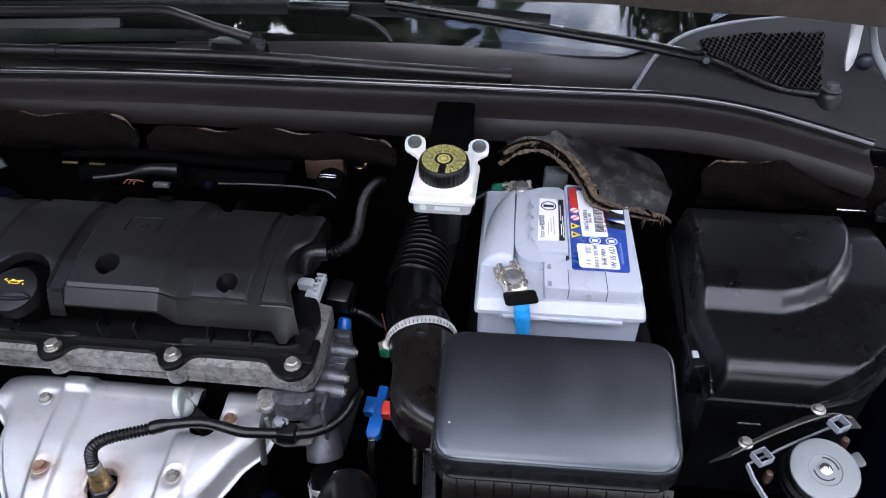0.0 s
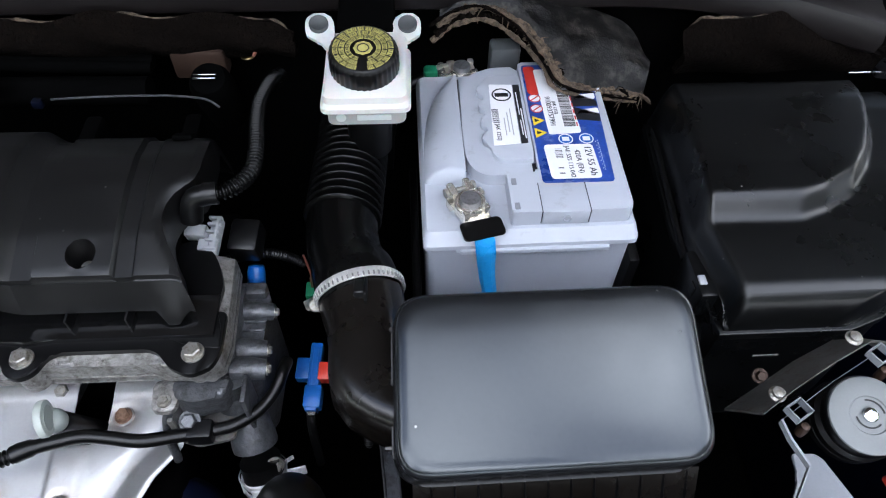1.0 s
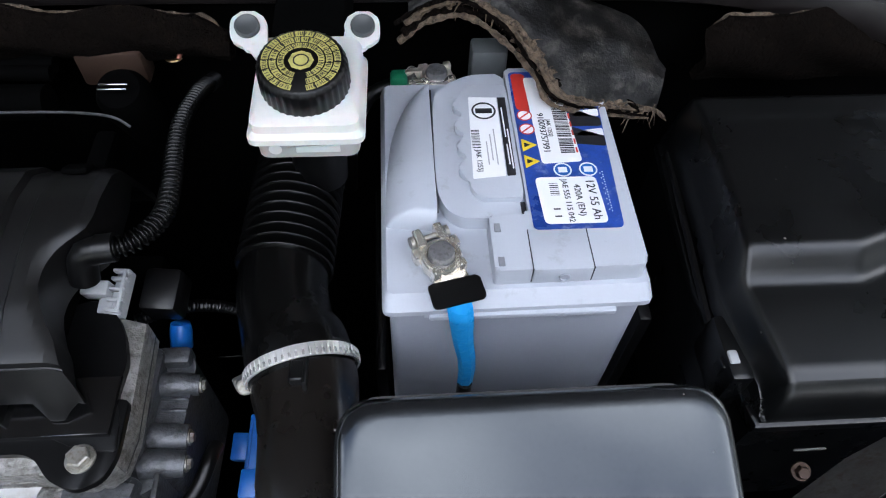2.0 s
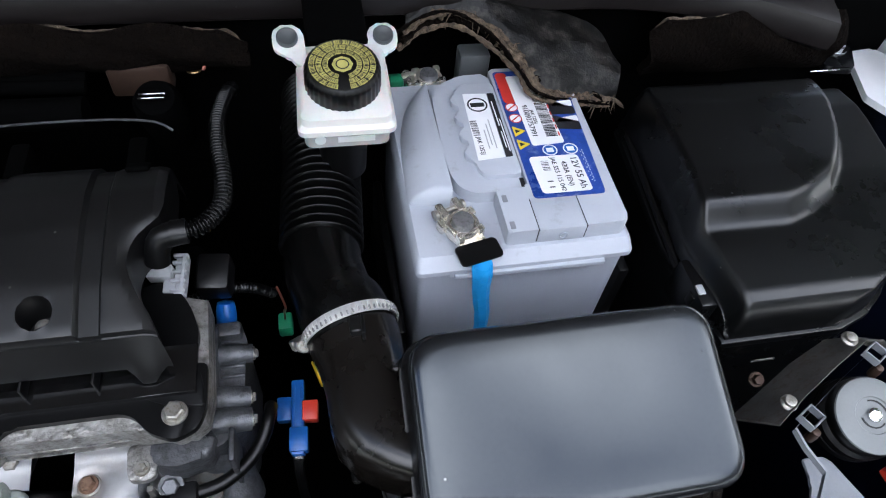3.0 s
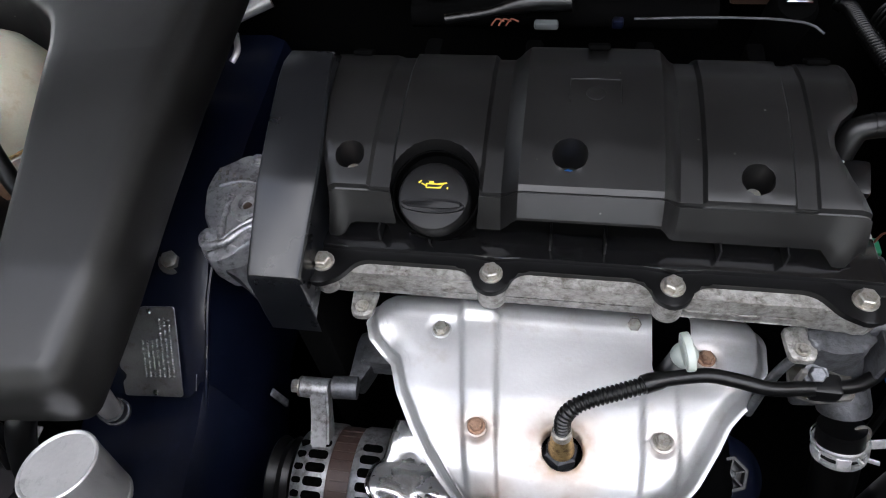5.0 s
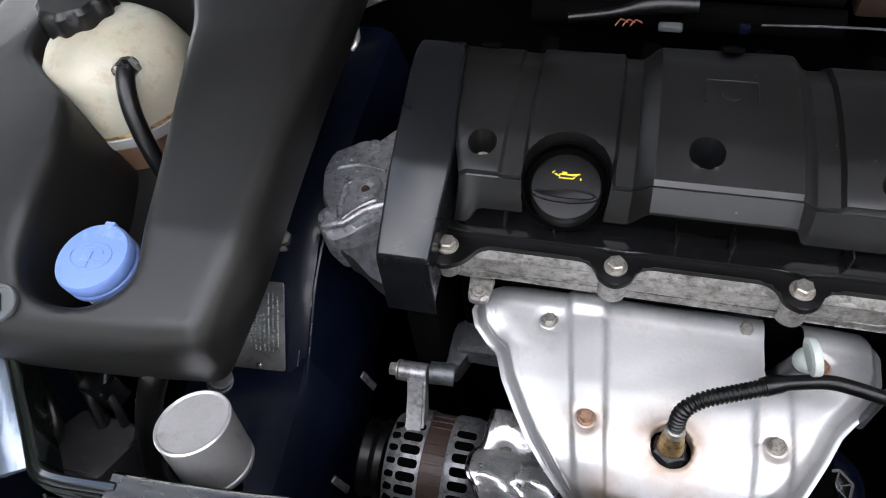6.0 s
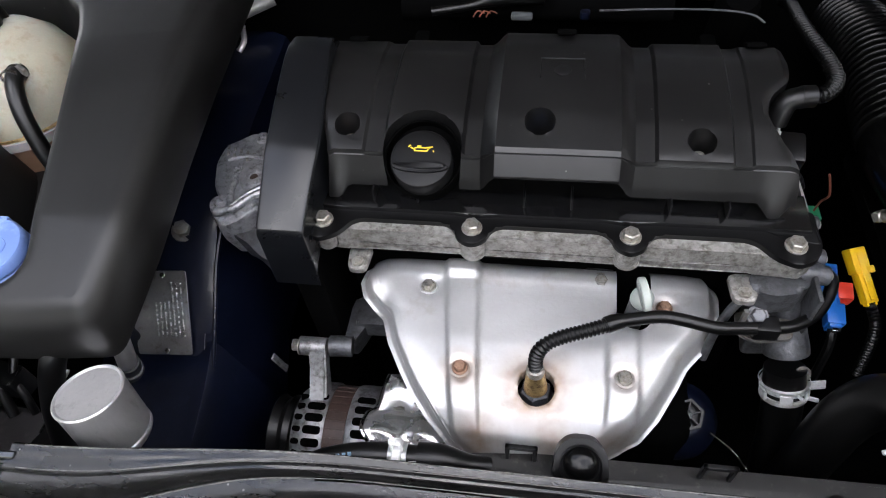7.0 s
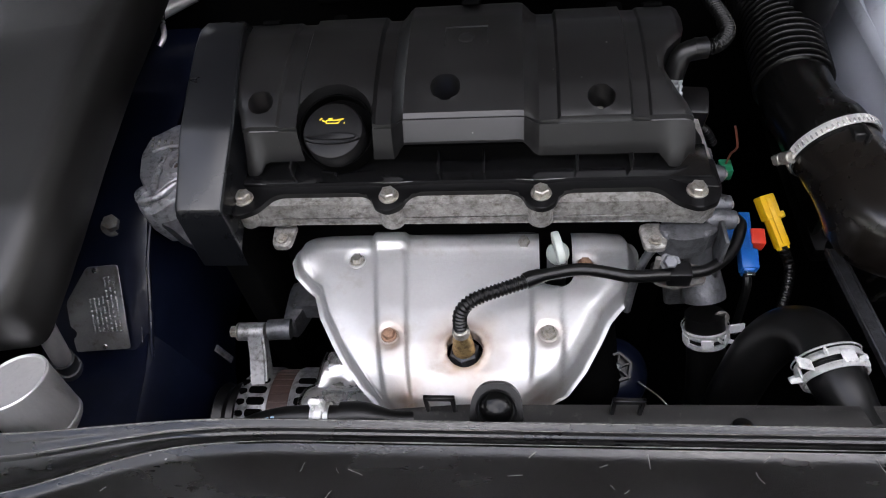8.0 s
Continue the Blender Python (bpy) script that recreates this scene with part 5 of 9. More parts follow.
    part("inlet_elbow", b, M_ELBOW, t, "dull black inlet elbow")
    b = B()
    rbox(b, -0.005, 0.005, -0.004, 0.010, 0.0, 0.006, 0.001, 1, pose(-0.006, 0.415, 0.9045, rx=-10))
    rbox(b, -0.0012, 0.0012, -0.006, 0.012, 0.0, 0.009, 0.0005, 1, pose(-0.002, 0.413, 0.9035, rx=-10))
    part("locating_tab", b, M_BLACK, t)
    return t


air_box()


# ---- battery ----
def ring_label(t, parent, x, y, z, r, mat):
    b = B()
    lathe(b, [(r * 0.84, 0), (r * 0.84, 0.0002), (r, 0.0002), (r, 0)], pose(x, y, z), 32, False, False)
    part("printed_ring", b, mat, parent)


def battery():
    t = thing("car_battery", (0.128, 0.56, 0.72), "light grey car battery with blue and white labels", "battery")
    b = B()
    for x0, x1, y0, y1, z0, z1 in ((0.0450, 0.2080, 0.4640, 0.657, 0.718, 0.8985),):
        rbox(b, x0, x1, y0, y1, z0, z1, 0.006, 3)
    part("case", b, M_BATTLOW, t, "battery case in a darker grey than the lid")
    b = B()
    foot = rounded([(0.0410, 0.4580), (0.2115, 0.4600), (0.2110, 0.661), (0.0410, 0.661)], 0.006, 4)
    head_ = rounded([(0.0425, 0.4640), (0.2100, 0.4660), (0.2095, 0.660), (0.0425, 0.660)], 0.006, 4)
    crown_ = rounded([(0.0445, 0.4665), (0.2080, 0.4685), (0.2075, 0.658), (0.0445, 0.658)], 0.005, 4)
    loft(b, [[(x, y, 0.8970) for x, y in foot], [(x, y, 0.9015) for x, y in foot], [(x, y, 0.9075) for x, y in head_], [(x, y, 0.9100) for x, y in crown_]])
    lid = part("lid_rim", b, M_BATT, t)
    b = B()
    prism(b, rounded([(0.066, 0.4592), (0.190, 0.4592), (0.182, 0.4612), (0.074, 0.4612)], 0.001, 1), 0.8925, 0.8969, 0)
    part("rim_lip", b, M_BATT, t)
    # raised front block, plateau with the label, centre hump, side bulge
    b = B()
    prism(b, rounded([(0.110, 0.4705), (0.2050, 0.4720), (0.2060, 0.657), (0.136, 0.657), (0.136, 0.5135), (0.110, 0.5135)], [0.003, 0.006, 0.004, 0.003, 0.003, 0.002], 4), 0.9035, 0.9255, 0.0022, 3)
    plateau = part("label_plateau", b, M_BATT, t)
    b = B()
    hump = [(0.1355, 0.6560), (0.110, 0.655), (0.092, 0.646), (0.0815, 0.632), (0.0795, 0.615), (0.0785, 0.560), (0.0790, 0.537), (0.084, 0.522), (0.094, 0.5145), (0.1355, 0.5145)]
    prism(b, rounded(hump, 0.006, 4), 0.9035, 0.9215, 0.0030, 3)
    part("carry_handle", b, M_BATT, t, "folded carrying handle with finger grips")
    b = B()
    isl = [(0.1350, 0.6380), (0.109, 0.6385), (0.1005, 0.631)]
    for i in range(4):
        y = 0.617 - 0.0210 * i
        isl += [(0.1010, y + 0.0088), (0.0945, y + 0.0048), (0.0945, y - 0.0048), (0.1010, y - 0.0088)]
    isl += [(0.1010, 0.5360), (0.107, 0.5275), (0.1350, 0.5270)]
    prism(b, rounded(isl, 0.0045, 4), 0.9210, 0.9262, 0.0016, 3)
    part("grip_island", b, M_BATT, t)
    # Thin dark slab stands for the shaded gap at the handle's end.
    b = B()
    rbox(b, 0.1325, 0.1358, 0.5150, 0.5262, 0.9214, 0.9224, 0, 1)
    part("slot", b, M_INK, t)
    b = B()
    base = rounded([(0.0425, 0.517), (0.0779, 0.513), (0.0779, 0.652), (0.069, 0.645), (0.056, 0.626), (0.0475, 0.598), (0.0435, 0.560)], [0.004, 0.002, 0.004, 0.01, 0.02, 0.03, 0.03], 4)
    loops = []
    for i in range(8):
        k = radians(i * 88 / 7)
        q = 1 - math.cos(k)
        loops.append([(x + (0.0779 - x) * 0.72 * q, y + (0.578 - y) * 0.13 * q, 0.9035 + 0.0205 * math.sin(k)) for x, y in base])
    loft(b, loops)
    part("side_bulge", b, M_BATT, t, angle=60)
    # Dark bead laid in the groove as the shade between handle and bulge.
    b = B()
    sweep(b, [(0.0790, 0.640, 0.9196), (0.0781, 0.615, 0.9196), (0.0781, 0.565, 0.9196), (0.0783, 0.522, 0.9190)], 0.0008, 8)
    part("seam_shade", b, M_INK, t)
    b = B()
    rbox(b, 0.070, 0.188, 0.4562, 0.4640, 0.8930, 0.8975, 0.0012, 2)
    part("lid_tongue", b, M_BATT, t)
    # front door of the block, slots and screw
    b = B()
    rbox(b, 0.1335, 0.1705, 0.4698, 0.501, 0.9115, 0.9259, 0.0014, 2)
    part("vent_door", b, M_BATT, t)
    b = B()
    lathe(b, [(0.0034, 0), (0.0034, 0.0010), (0.0026, 0.0011), (0.0022, 0.0003)], aim((0.153, 0.4696, 0.9180), (0, -1, 0)), 18)
    part("screw", b, M_BATTLOW, t)
    # Grey slabs on top stand for the shade in two small slots.
    for y in (0.477, 0.503):
        b = B()
        rbox(b, 0.1125, 0.1165, y - 0.0035, y + 0.0035, 0.9252, 0.9262, 0.0004, 1)
        part("slot", b, M_HOLDER, t)
    for x0, x1, y0, y1 in ((0.1329, 0.1336, 0.4692, 0.5010), (0.1704, 0.1711, 0.4692, 0.5010)):
        b = B()
        rbox(b, x0, x1, y0 + 0.001, y1, 0.9250, 0.92565, 0, 1)
        rbox(b, x0, x1, y0 + 0.0012, y0 + 0.0020, 0.912, 0.925, 0, 1)
        part("door_seam", b, M_INK, t)
    # blue printed label with stickers
    z = 0.9258
    b = B()
    prism(b, rounded([(0.1375, 0.5005), (0.1955, 0.5005), (0.2025, 0.652), (0.1385, 0.652)], 0.004, 4), 0.9252, z, 0)
    blue = part("blue_label", b, M_BLUE, t, "blue printed type label")
    turn = pose(0, 0, 0, 0, 0, -90)

    def sticker(name, pts, mat, dz=0.0003, rad=0.004, label=""):
        s = B()
        prism(s, rounded(pts, rad, 4), z - 0.0002, z + dz, 0)
        return part(name, s, mat, t, label)

    white = sticker("type_sticker", [(0.1455, 0.5045), (0.1865, 0.5045), (0.1850, 0.5440), (0.1440, 0.5440)], M_WHITE, 0.0003, 0.004, "white rating panel")
    lettering("12V 55 Ah", 0.0080, pose(0.1800, 0.5240, z + 0.0005, rz=-90), M_INK, t, "rating_lettering")
    lettering("420A (EN)", 0.0062, pose(0.1708, 0.5235, z + 0.0005, rz=-90), M_INK, t, "rating_lettering")
    lettering("JAE 555 115 042", 0.0054, pose(0.1630, 0.5235, z + 0.0005, rz=-90), M_INK, t, "rating_lettering")
    for i in range(7):
        b = B()
        rbox(b, 0.1525, 0.1585, 0.5385 - 0.0017 * i - (0.0006 if i % 3 else 0.0002), 0.5385 - 0.0017 * i, z + 0.0003, z + 0.00055, 0, 1)
        part("bar", b, M_INK, t)
    for y in (0.5165, 0.5105):
        b = B()
        rbox(b, 0.1525, 0.1570, y - 0.0006, y + 0.0004, z + 0.0003, z + 0.00055, 0, 1)
        part("bar", b, M_INK, t)
    sticker("serial_sticker", [(0.1510, 0.5565), (0.1790, 0.5580), (0.1740, 0.645), (0.1490, 0.645)], M_WHITE, 0.0004, 0.003, "white bar code sticker")
    lettering("910093757991", 0.0066, pose(0.1560, 0.5860, z + 0.0006, rz=-90), M_INK, t, "serial_lettering")
    lettering("JAK 1255J", 0.0042, pose(0.1610, 0.5905, z + 0.0006, rz=-90), M_INK, t, "serial_lettering")
    rng = random.Random(9)
    y = 0.634
    while y > 0.566:
        w = rng.choice((0.0004, 0.0007, 0.0011))
        b = B()
        rbox(b, 0.1655, 0.1755 - 0.06 * (y - 0.56) * 0.0, y - w, y, z + 0.0004, z + 0.0006, 0, 1)
        part("bar", b, M_INK, t)
        y -= w + rng.choice((0.0006, 0.0009, 0.0013))
    # dark and red decoration behind the sticker
    for pts, mt in (([(0.1765, 0.575), (0.1985, 0.572), (0.1990, 0.582), (0.1770, 0.592)], M_INK), ([(0.1770, 0.592), (0.1990, 0.592), (0.1995, 0.600), (0.1775, 0.612)], M_INK),
                    ([(0.1775, 0.612), (0.2000, 0.612), (0.2005, 0.620), (0.1780, 0.632)], M_INK), ([(0.1790, 0.583), (0.1990, 0.582), (0.1990, 0.590), (0.1850, 0.588)], M_WHITE),
                    ([(0.1790, 0.603), (0.1990, 0.602), (0.1995, 0.610), (0.1850, 0.608)], M_WHITE)):
        sticker("printed_shape", pts, mt, 0.0002, 0.002)
    sticker("red_badge", [(0.1400, 0.610), (0.1500, 0.608), (0.1505, 0.650), (0.1400, 0.650)], M_RED, 0.0002, 0.004)
    for i in range(9):
        sticker("red_dash", [(0.1762, 0.566 + 0.0085 * i), (0.1775, 0.566 + 0.0085 * i), (0.1775, 0.571 + 0.0085 * i), (0.1762, 0.571 + 0.0085 * i)], M_RED, 0.0005, 0.0003)
    for y, mt in ((0.604, M_WHITE), (0.590, M_WHITE)):
        b = B()
        lathe(b, [(0.0052, 0), (0.0052, 0.0003)], pose(0.1450, y, z - 0.0001), 24)
        part("warning_disc", b, mt, t)
        ring_label(t, t, 0.1450, y, z + 0.0003, 0.0055, M_RED)
        b = B()
        rbox(b, -0.0045, 0.0045, -0.0006, 0.0006, 0, 0.0002, 0, 1, pose(0.145, y, z + 0.0003, rz=40))
        part("bar", b, M_RED, t)
    for y in (0.5745, 0.5590):
        sticker("warning_triangle", [(0.1395, y + 0.0062), (0.1395, y - 0.0062), (0.1500, y)], M_YELLOWPRINT, 0.0003, 0.0008)
        sticker("triangle_mark", [(0.1410, y + 0.0022), (0.1410, y - 0.0022), (0.1455, y)], M_INK, 0.0005, 0.0006)
    for x in (0.1640, 0.1815):
        b = B()
        lathe(b, [(0.0062, 0), (0.0062, 0.00025)], pose(x, 0.5505, z - 0.0001), 24)
        part("printed_disc", b, M_CONBLUE, t)
        ring_label(t, t, x, 0.5505, z + 0.0002, 0.0062, M_WHITE)
        b = B()
        rbox(b, -0.003, 0.003, -0.0024, 0.0024, 0, 0.0002, 0, 1, pose(x, 0.5505, z + 0.0002))
        part("bar", b, M_WHITE, t)
    for i in range(8):
        for j in range(3):
            b = B()
            lathe(b, [(0.00045, 0), (0.00045, 0.0002)], pose(0.1905 - 0.0016 * (j % 2) , 0.514 + 0.0045 * i + 0.0013 * j, z), 6)
            part("printed_dot", b, M_WHITE, t)
    # second sticker on the grip island
    z = 0.9264
    sticker("maker_sticker", [(0.1030, 0.5440), (0.1255, 0.5460), (0.1265, 0.6230), (0.1060, 0.6240)], M_WHITE, 0.0002, 0.001, "white sticker with small print")
    sticker("black_strip", [(0.1262, 0.5460), (0.1320, 0.5465), (0.1330, 0.6230), (0.1272, 0.6230)], M_INK, 0.0003, 0.0005)
    ring_label(t, t, 0.1160, 0.6090, z + 0.0003, 0.0088, M_INK)
    b = B()
    rbox(b, 0.110, 0.122, 0.6065, 0.6115, z + 0.0002, z + 0.0004, 0, 1)
    part("bar", b, M_INK, t)
    lettering("JAK 1255J", 0.0050, pose(0.1085, 0.5600, z + 0.0004, rz=-90), M_INK, t, "sticker_lettering")
    for i in range(13):
        b = B()
        rbox(b, 0.1050, 0.1108, 0.5895 - 0.0014 * i - (0.0003 if i % 2 else 0.0007), 0.5895 - 0.0014 * i, z + 0.0002, z + 0.0004, 0, 1)
        part("bar", b, M_INK, t)
    for i, (x, y0, y1) in enumerate(((0.1145, 0.556, 0.578), (0.1175, 0.560, 0.585), (0.1205, 0.556, 0.590), (0.1285, 0.556, 0.575), (0.1285, 0.582, 0.612), (0.1305, 0.552, 0.590))):
        b = B()
        rbox(b, x, x + 0.0009, y0, y1, z + 0.0003, z + 0.0005, 0, 1)
        part("bar", b, M_WHITE if x > 0.127 else M_CONGREY, t)
    return t


battery()


def terminal(at, turn, group="battery terminals", flag=True):
    t = thing("battery_terminal", at, "tinned terminal clamp on the lead battery post" if flag else "tinned terminal clamp with a green sleeve", "terminal", group)
    m = Matrix.Translation(at) @ pose(0, 0, 0, 0, 0, turn)
    b = B()
    lathe(b, [(0.0092, 0), (0.0082, 0.017), (0.0075, 0.0185), (0.003, 0.0188)], m, 28)
    part("post", b, M_LEAD, t, "lead post")
    b = B()
    loft(b, [[(r * math.cos(a), r * math.sin(a), h) for a in [2 * math.pi * i / 40 for i in range(40)]] for r, h in ((0.0092, 0.004), (0.0122, 0.004), (0.0128, 0.006), (0.0128, 0.0135), (0.0118, 0.015), (0.0092, 0.015))], False, False, m)
    part("clamp_ring", b, M_TERM, t)
    for sx in (-1, 1):
        b = B()
        rbox(b, sx * 0.007 - 0.003, sx * 0.007 + 0.003, 0.010, 0.024, 0.003, 0.0155, 0.0016, 2, m)
        rbox(b, sx * 0.0125 - 0.003, sx * 0.0125 + 0.003, 0.004, 0.012, 0.004, 0.014, 0.0015, 2, m)
        part("jaw", b, M_TERM, t)
    b = B()
    lathe(b, [(0.0042, -0.013), (0.0042, -0.0105), (0.002, -0.0105), (0.002, 0.0105), (0.0042, 0.0105), (0.0042, 0.013)], m @ pose(0, 0.018, 0.0105, 0, 90, 0), 10)
    part("clamp_screw", b, M_ZINC, t)
    for sx, sy in ((-1, -1), (1, -1)):
        b = B()
        rbox(b, sx * 0.0085 - 0.0028, sx * 0.0085 + 0.0028, sy * 0.0105 - 0.003, sy * 0.0105 + 0.003, 0.004, 0.0168, 0.0014, 2, m)
        part("lug", b, M_TERM, t)
    if flag:
        b = B()
        rbox(b, -0.0115, 0.0115, -0.024, -0.010, 0.001, 0.008, 0.002, 2, m)
        part("cable_saddle", b, M_TERM, t)
        b = B()
        prism(b, rounded([(-0.0165, -0.036), (0.0165, -0.036), (0.0165, -0.019), (-0.0165, -0.019)], 0.003, 4), 0.0085, 0.0105, 0.0006, 1, m @ pose(0.0030, 0.003, 0.001, 4, 0, -9), True)
        part("lever_flap", b, M_BLACK, t, "small black plastic flap")
    return t


terminal((0.0785, 0.4845, 0.9100), 22)
terminal((0.086, 0.672, 0.895), 100, flag=False)
bm = B()
rbox(bm, 0.049, 0.063, 0.667, 0.680, 0.893, 0.909, 0.003)
solo("cable_sleeve", bm, M_CONGREEN, "green plastic sleeve on the earth cable", "sleeve")
bm = B()
sweep(bm, [(0.070, 0.676, 0.905), (0.05, 0.674, 0.897), (0.030, 0.668, 0.888), (0.015, 0.66, 0.85), (0.01, 0.65, 0.80)], 0.006, 10)
solo("earth_cable", bm, M_RUBBER, "dark earth cable behind the battery", "cable")
bm = B()
rbox(bm, 0.112, 0.140, 0.664, 0.684, 0.88, 0.935, 0.003)
solo("battery_strap_block", bm, M_HORN, "dark grey plastic hold-down block behind the battery", "bracket")

bm = B()
tape_rows = []
for x, y, z, w in ((0.0868, 0.4590, 0.9180, 0.0070), (0.0880, 0.4540, 0.9130, 0.0078), (0.0895, 0.4522, 0.900, 0.0078), (0.0910, 0.4535, 0.882, 0.0070), (0.0925, 0.4525, 0.868, 0.0066), (0.0950, 0.4515, 0.853, 0.0062), (0.0965, 0.4510, 0.835, 0.0058), (0.0960, 0.4505, 0.812, 0.0055)):
    tape_rows.append([(x - w, y, z), (x - w * 0.5, y - 0.003, z), (x + w * 0.45, y - 0.0034, z), (x + w, y, z), (x + w * 0.5, y + 0.003, z), (x - w * 0.5, y + 0.003, z)])
loft(bm, tape_rows)
tp = thing("positive_cable", (0.092, 0.452, 0.80), "battery cable wrapped in bright blue insulating tape", "cable")
part("tape_wrap", bm, M_TAPE, tp)
bm = B()
sweep(bm, [(0.096, 0.4505, 0.815), (0.095, 0.449, 0.77), (0.09, 0.44, 0.72)], 0.0055, 10)
part("cable", bm, M_RUBBER, tp)

# battery tray
bm = B()
rbox(bm, 0.032, 0.228, 0.452, 0.668, 0.70, 0.720, 0.004)
rbox(bm, 0.216, 0.226, 0.470, 0.650, 0.72, 0.86, 0.003)
rbox(bm, 0.032, 0.0405, 0.470, 0.650, 0.72, 0.80, 0.003)
solo("battery_tray", bm, M_BLACK, "black plastic battery tray", "tray")


# ---- brake fluid reservoir ----
def reservoir():
    t = thing("brake_fluid_reservoir", (0.0, 0.57, 0.93), "milky white brake fluid reservoir with a black and yellow cap", "reservoir")
    b = B()
    lo = [(-0.029, 0.532), (0.031, 0.532), (0.033, 0.600), (-0.027, 0.600)]
    hi = [(-0.033, 0.5275), (0.035, 0.5275), (0.0365, 0.603), (-0.0305, 0.603)]
    tip = [(-0.0305, 0.5310), (0.0325, 0.5310), (0.0340, 0.603), (-0.0285, 0.603)]
    loft(b, [[(x, y, 0.960) for x, y in rounded([(-0.026, 0.536), (0.028, 0.536), (0.030, 0.598), (-0.025, 0.598)], 0.007)], [(x, y, 0.963) for x, y in rounded(lo, 0.008)], [(x, y, 0.977) for x, y in rounded(lo, 0.008)]], True, False)
    low = part("lower_shell", b, M_TANKLOW, t, "frosted lower shell holding fluid")
    b = B()
    loft(b, [[(x, y, 0.977) for x, y in rounded(hi, 0.007)], [(x, y, 0.9810) for x, y in rounded(hi, 0.007)], [(x, y, 0.9830) for x, y in rounded(tip, 0.007)],
             [(x, y, 0.989 + 0.10 * (y - 0.535)) for x, y in rounded(tip, 0.008)], [(x * 0.9 + 0.0002, 0.57 + (y - 0.57) * 0.9, 0.9915 + 0.10 * (y - 0.535)) for x, y in rounded(tip, 0.009)]])
    part("upper_shell", b, M_TANKW, t, angle=55)
    # two ears with grey rubber-headed screws
    for sx, c, foot in ((-1, (-0.0345, 0.600), -0.022), (1, (0.0345, 0.606), 0.024)):
        b = B()
        m = Matrix.Translation((c[0], c[1], 1.0035 + (0.002 if sx < 0 else -0.003))) @ pose(0, 0, 0, 24, 0, 0)
        ear = [(-0.0105, -0.006), (-0.0075, -0.0115), (0.0, -0.013), (0.006, -0.022), (0.013, -0.022), (0.0115, 0.004), (0.0075, 0.0095), (0.0, 0.0115), (-0.0075, 0.0095), (-0.0105, 0.004)]
        if sx > 0:
            ear = [(-x, y) for x, y in ear][::-1]
        prism(b, rounded(ear, 0.003, 3), -0.004, 0.0, 0.0012, 2, m, True)
        part("ear", b, M_TANKW, t)
        b = B()
        lathe(b, [(0.0076, 0.0), (0.0076, 0.0022), (0.0066, 0.0032), (0.0045, 0.0024), (0.0022, 0.0018)], m @ pose(0, 0, 0), 24)
        part("screw_head", b, M_HORN, t, "grey screw with a ribbed head")
    m = pose(0.0010, 0.5620, 0.9940, rx=8)
    b = B()
    n = 144
    rows = []
    for r, h, k in ((0.0255, -0.004, 0.0), (0.0262, 0.0, 0.5), (0.0258, 0.014, 0.6), (0.0248, 0.0172, 0.3), (0.0235, 0.0182, 0)):
        rows.append([((r + 0.0007 * k * math.cos(36 * a)) * math.cos(a), (r + 0.0007 * k * math.cos(36 * a)) * math.sin(a), h) for a in [2 * math.pi * i / n for i in range(n)]])
    loft(b, rows, True, True, m)
    cap = part("cap", b, M_BLACK, t, "ribbed black screw cap")

    def arc_bar(r0, r1, a0, a1):
        b2 = B()
        k = max(2, int((a1 - a0) / 0.12))
        pts = [(r0 * math.cos(a0 + (a1 - a0) * i / k), r0 * math.sin(a0 + (a1 - a0) * i / k)) for i in range(k + 1)]
        pts += [(r1 * math.cos(a1 - (a1 - a0) * i / k), r1 * math.sin(a1 - (a1 - a0) * i / k)) for i in range(k + 1)]
        prism(b2, pts, 0.01815, 0.0185, 0, m=m)
        part("printed_bar", b2, M_YELLOWINK, cap)

    rng = random.Random(3)
    for r0, r1, lo_a, hi_a in ((0.0188, 0.0225, -80, 260), (0.0142, 0.0179, -78, 258), (0.0098, 0.0132, -72, 252)):
        a = lo_a + (0)
        while a < hi_a - 6:
            w = rng.uniform(9, 26)
            arc_bar(r0, r1, radians(a), radians(min(a + w, hi_a)))
            a += w + 3.0
    b = B()
    for r0, r1, lo_a, hi_a, st in ((0.0194, 0.0219, -78, 258, 3.4), (0.0148, 0.0173, -76, 256, 4.4), (0.0103, 0.0127, -70, 250, 6.0)):
        a = lo_a
        while a < hi_a:
            ra = radians(a)
            k = rng.choice((0.0, 0.25, 0.5))
            w = 0.00022
            q = [(r0 + (r1 - r0) * k * rng.choice((0, 1)), -w), (r1, -w), (r1, w), (r0, w)]
            prism(b, [(x * math.cos(ra) - y * math.sin(ra), x * math.sin(ra) + y * math.cos(ra)) for x, y in q], 0.0184, 0.01865, 0, m=m)
            if rng.random() < 0.6:
                rm = rng.choice((r0, (r0 + r1) / 2, r1 - 0.0004))
                a2 = radians(a + st * 0.55)
                prism(b, [(rm * math.cos(ra), rm * math.sin(ra)), ((rm + 0.0004) * math.cos(ra), (rm + 0.0004) * math.sin(ra)), ((rm + 0.0004) * math.cos(a2), (rm + 0.0004) * math.sin(a2)), (rm * math.cos(a2), rm * math.sin(a2))], 0.0184, 0.01865, 0, m=m)
            a += st * rng.choice((1, 1, 1, 1.7))
    part("small_print", b, M_INK, cap)
    b = B()
    lathe(b, [(0.0072, 0.0181), (0.0072, 0.0185)], m, 8)
    part("printed_disc", b, M_YELLOWINK, cap)
    b = B()
    lathe(b, [(0.0038, 0.0184), (0.0038, 0.0187), (0.0046, 0.0187), (0.0046, 0.0184)], m, 24, False, False)
    part("printed_ring", b, M_INK, cap)
    # worn maker's mark in relief: a disc and a plain bar
    b = B()
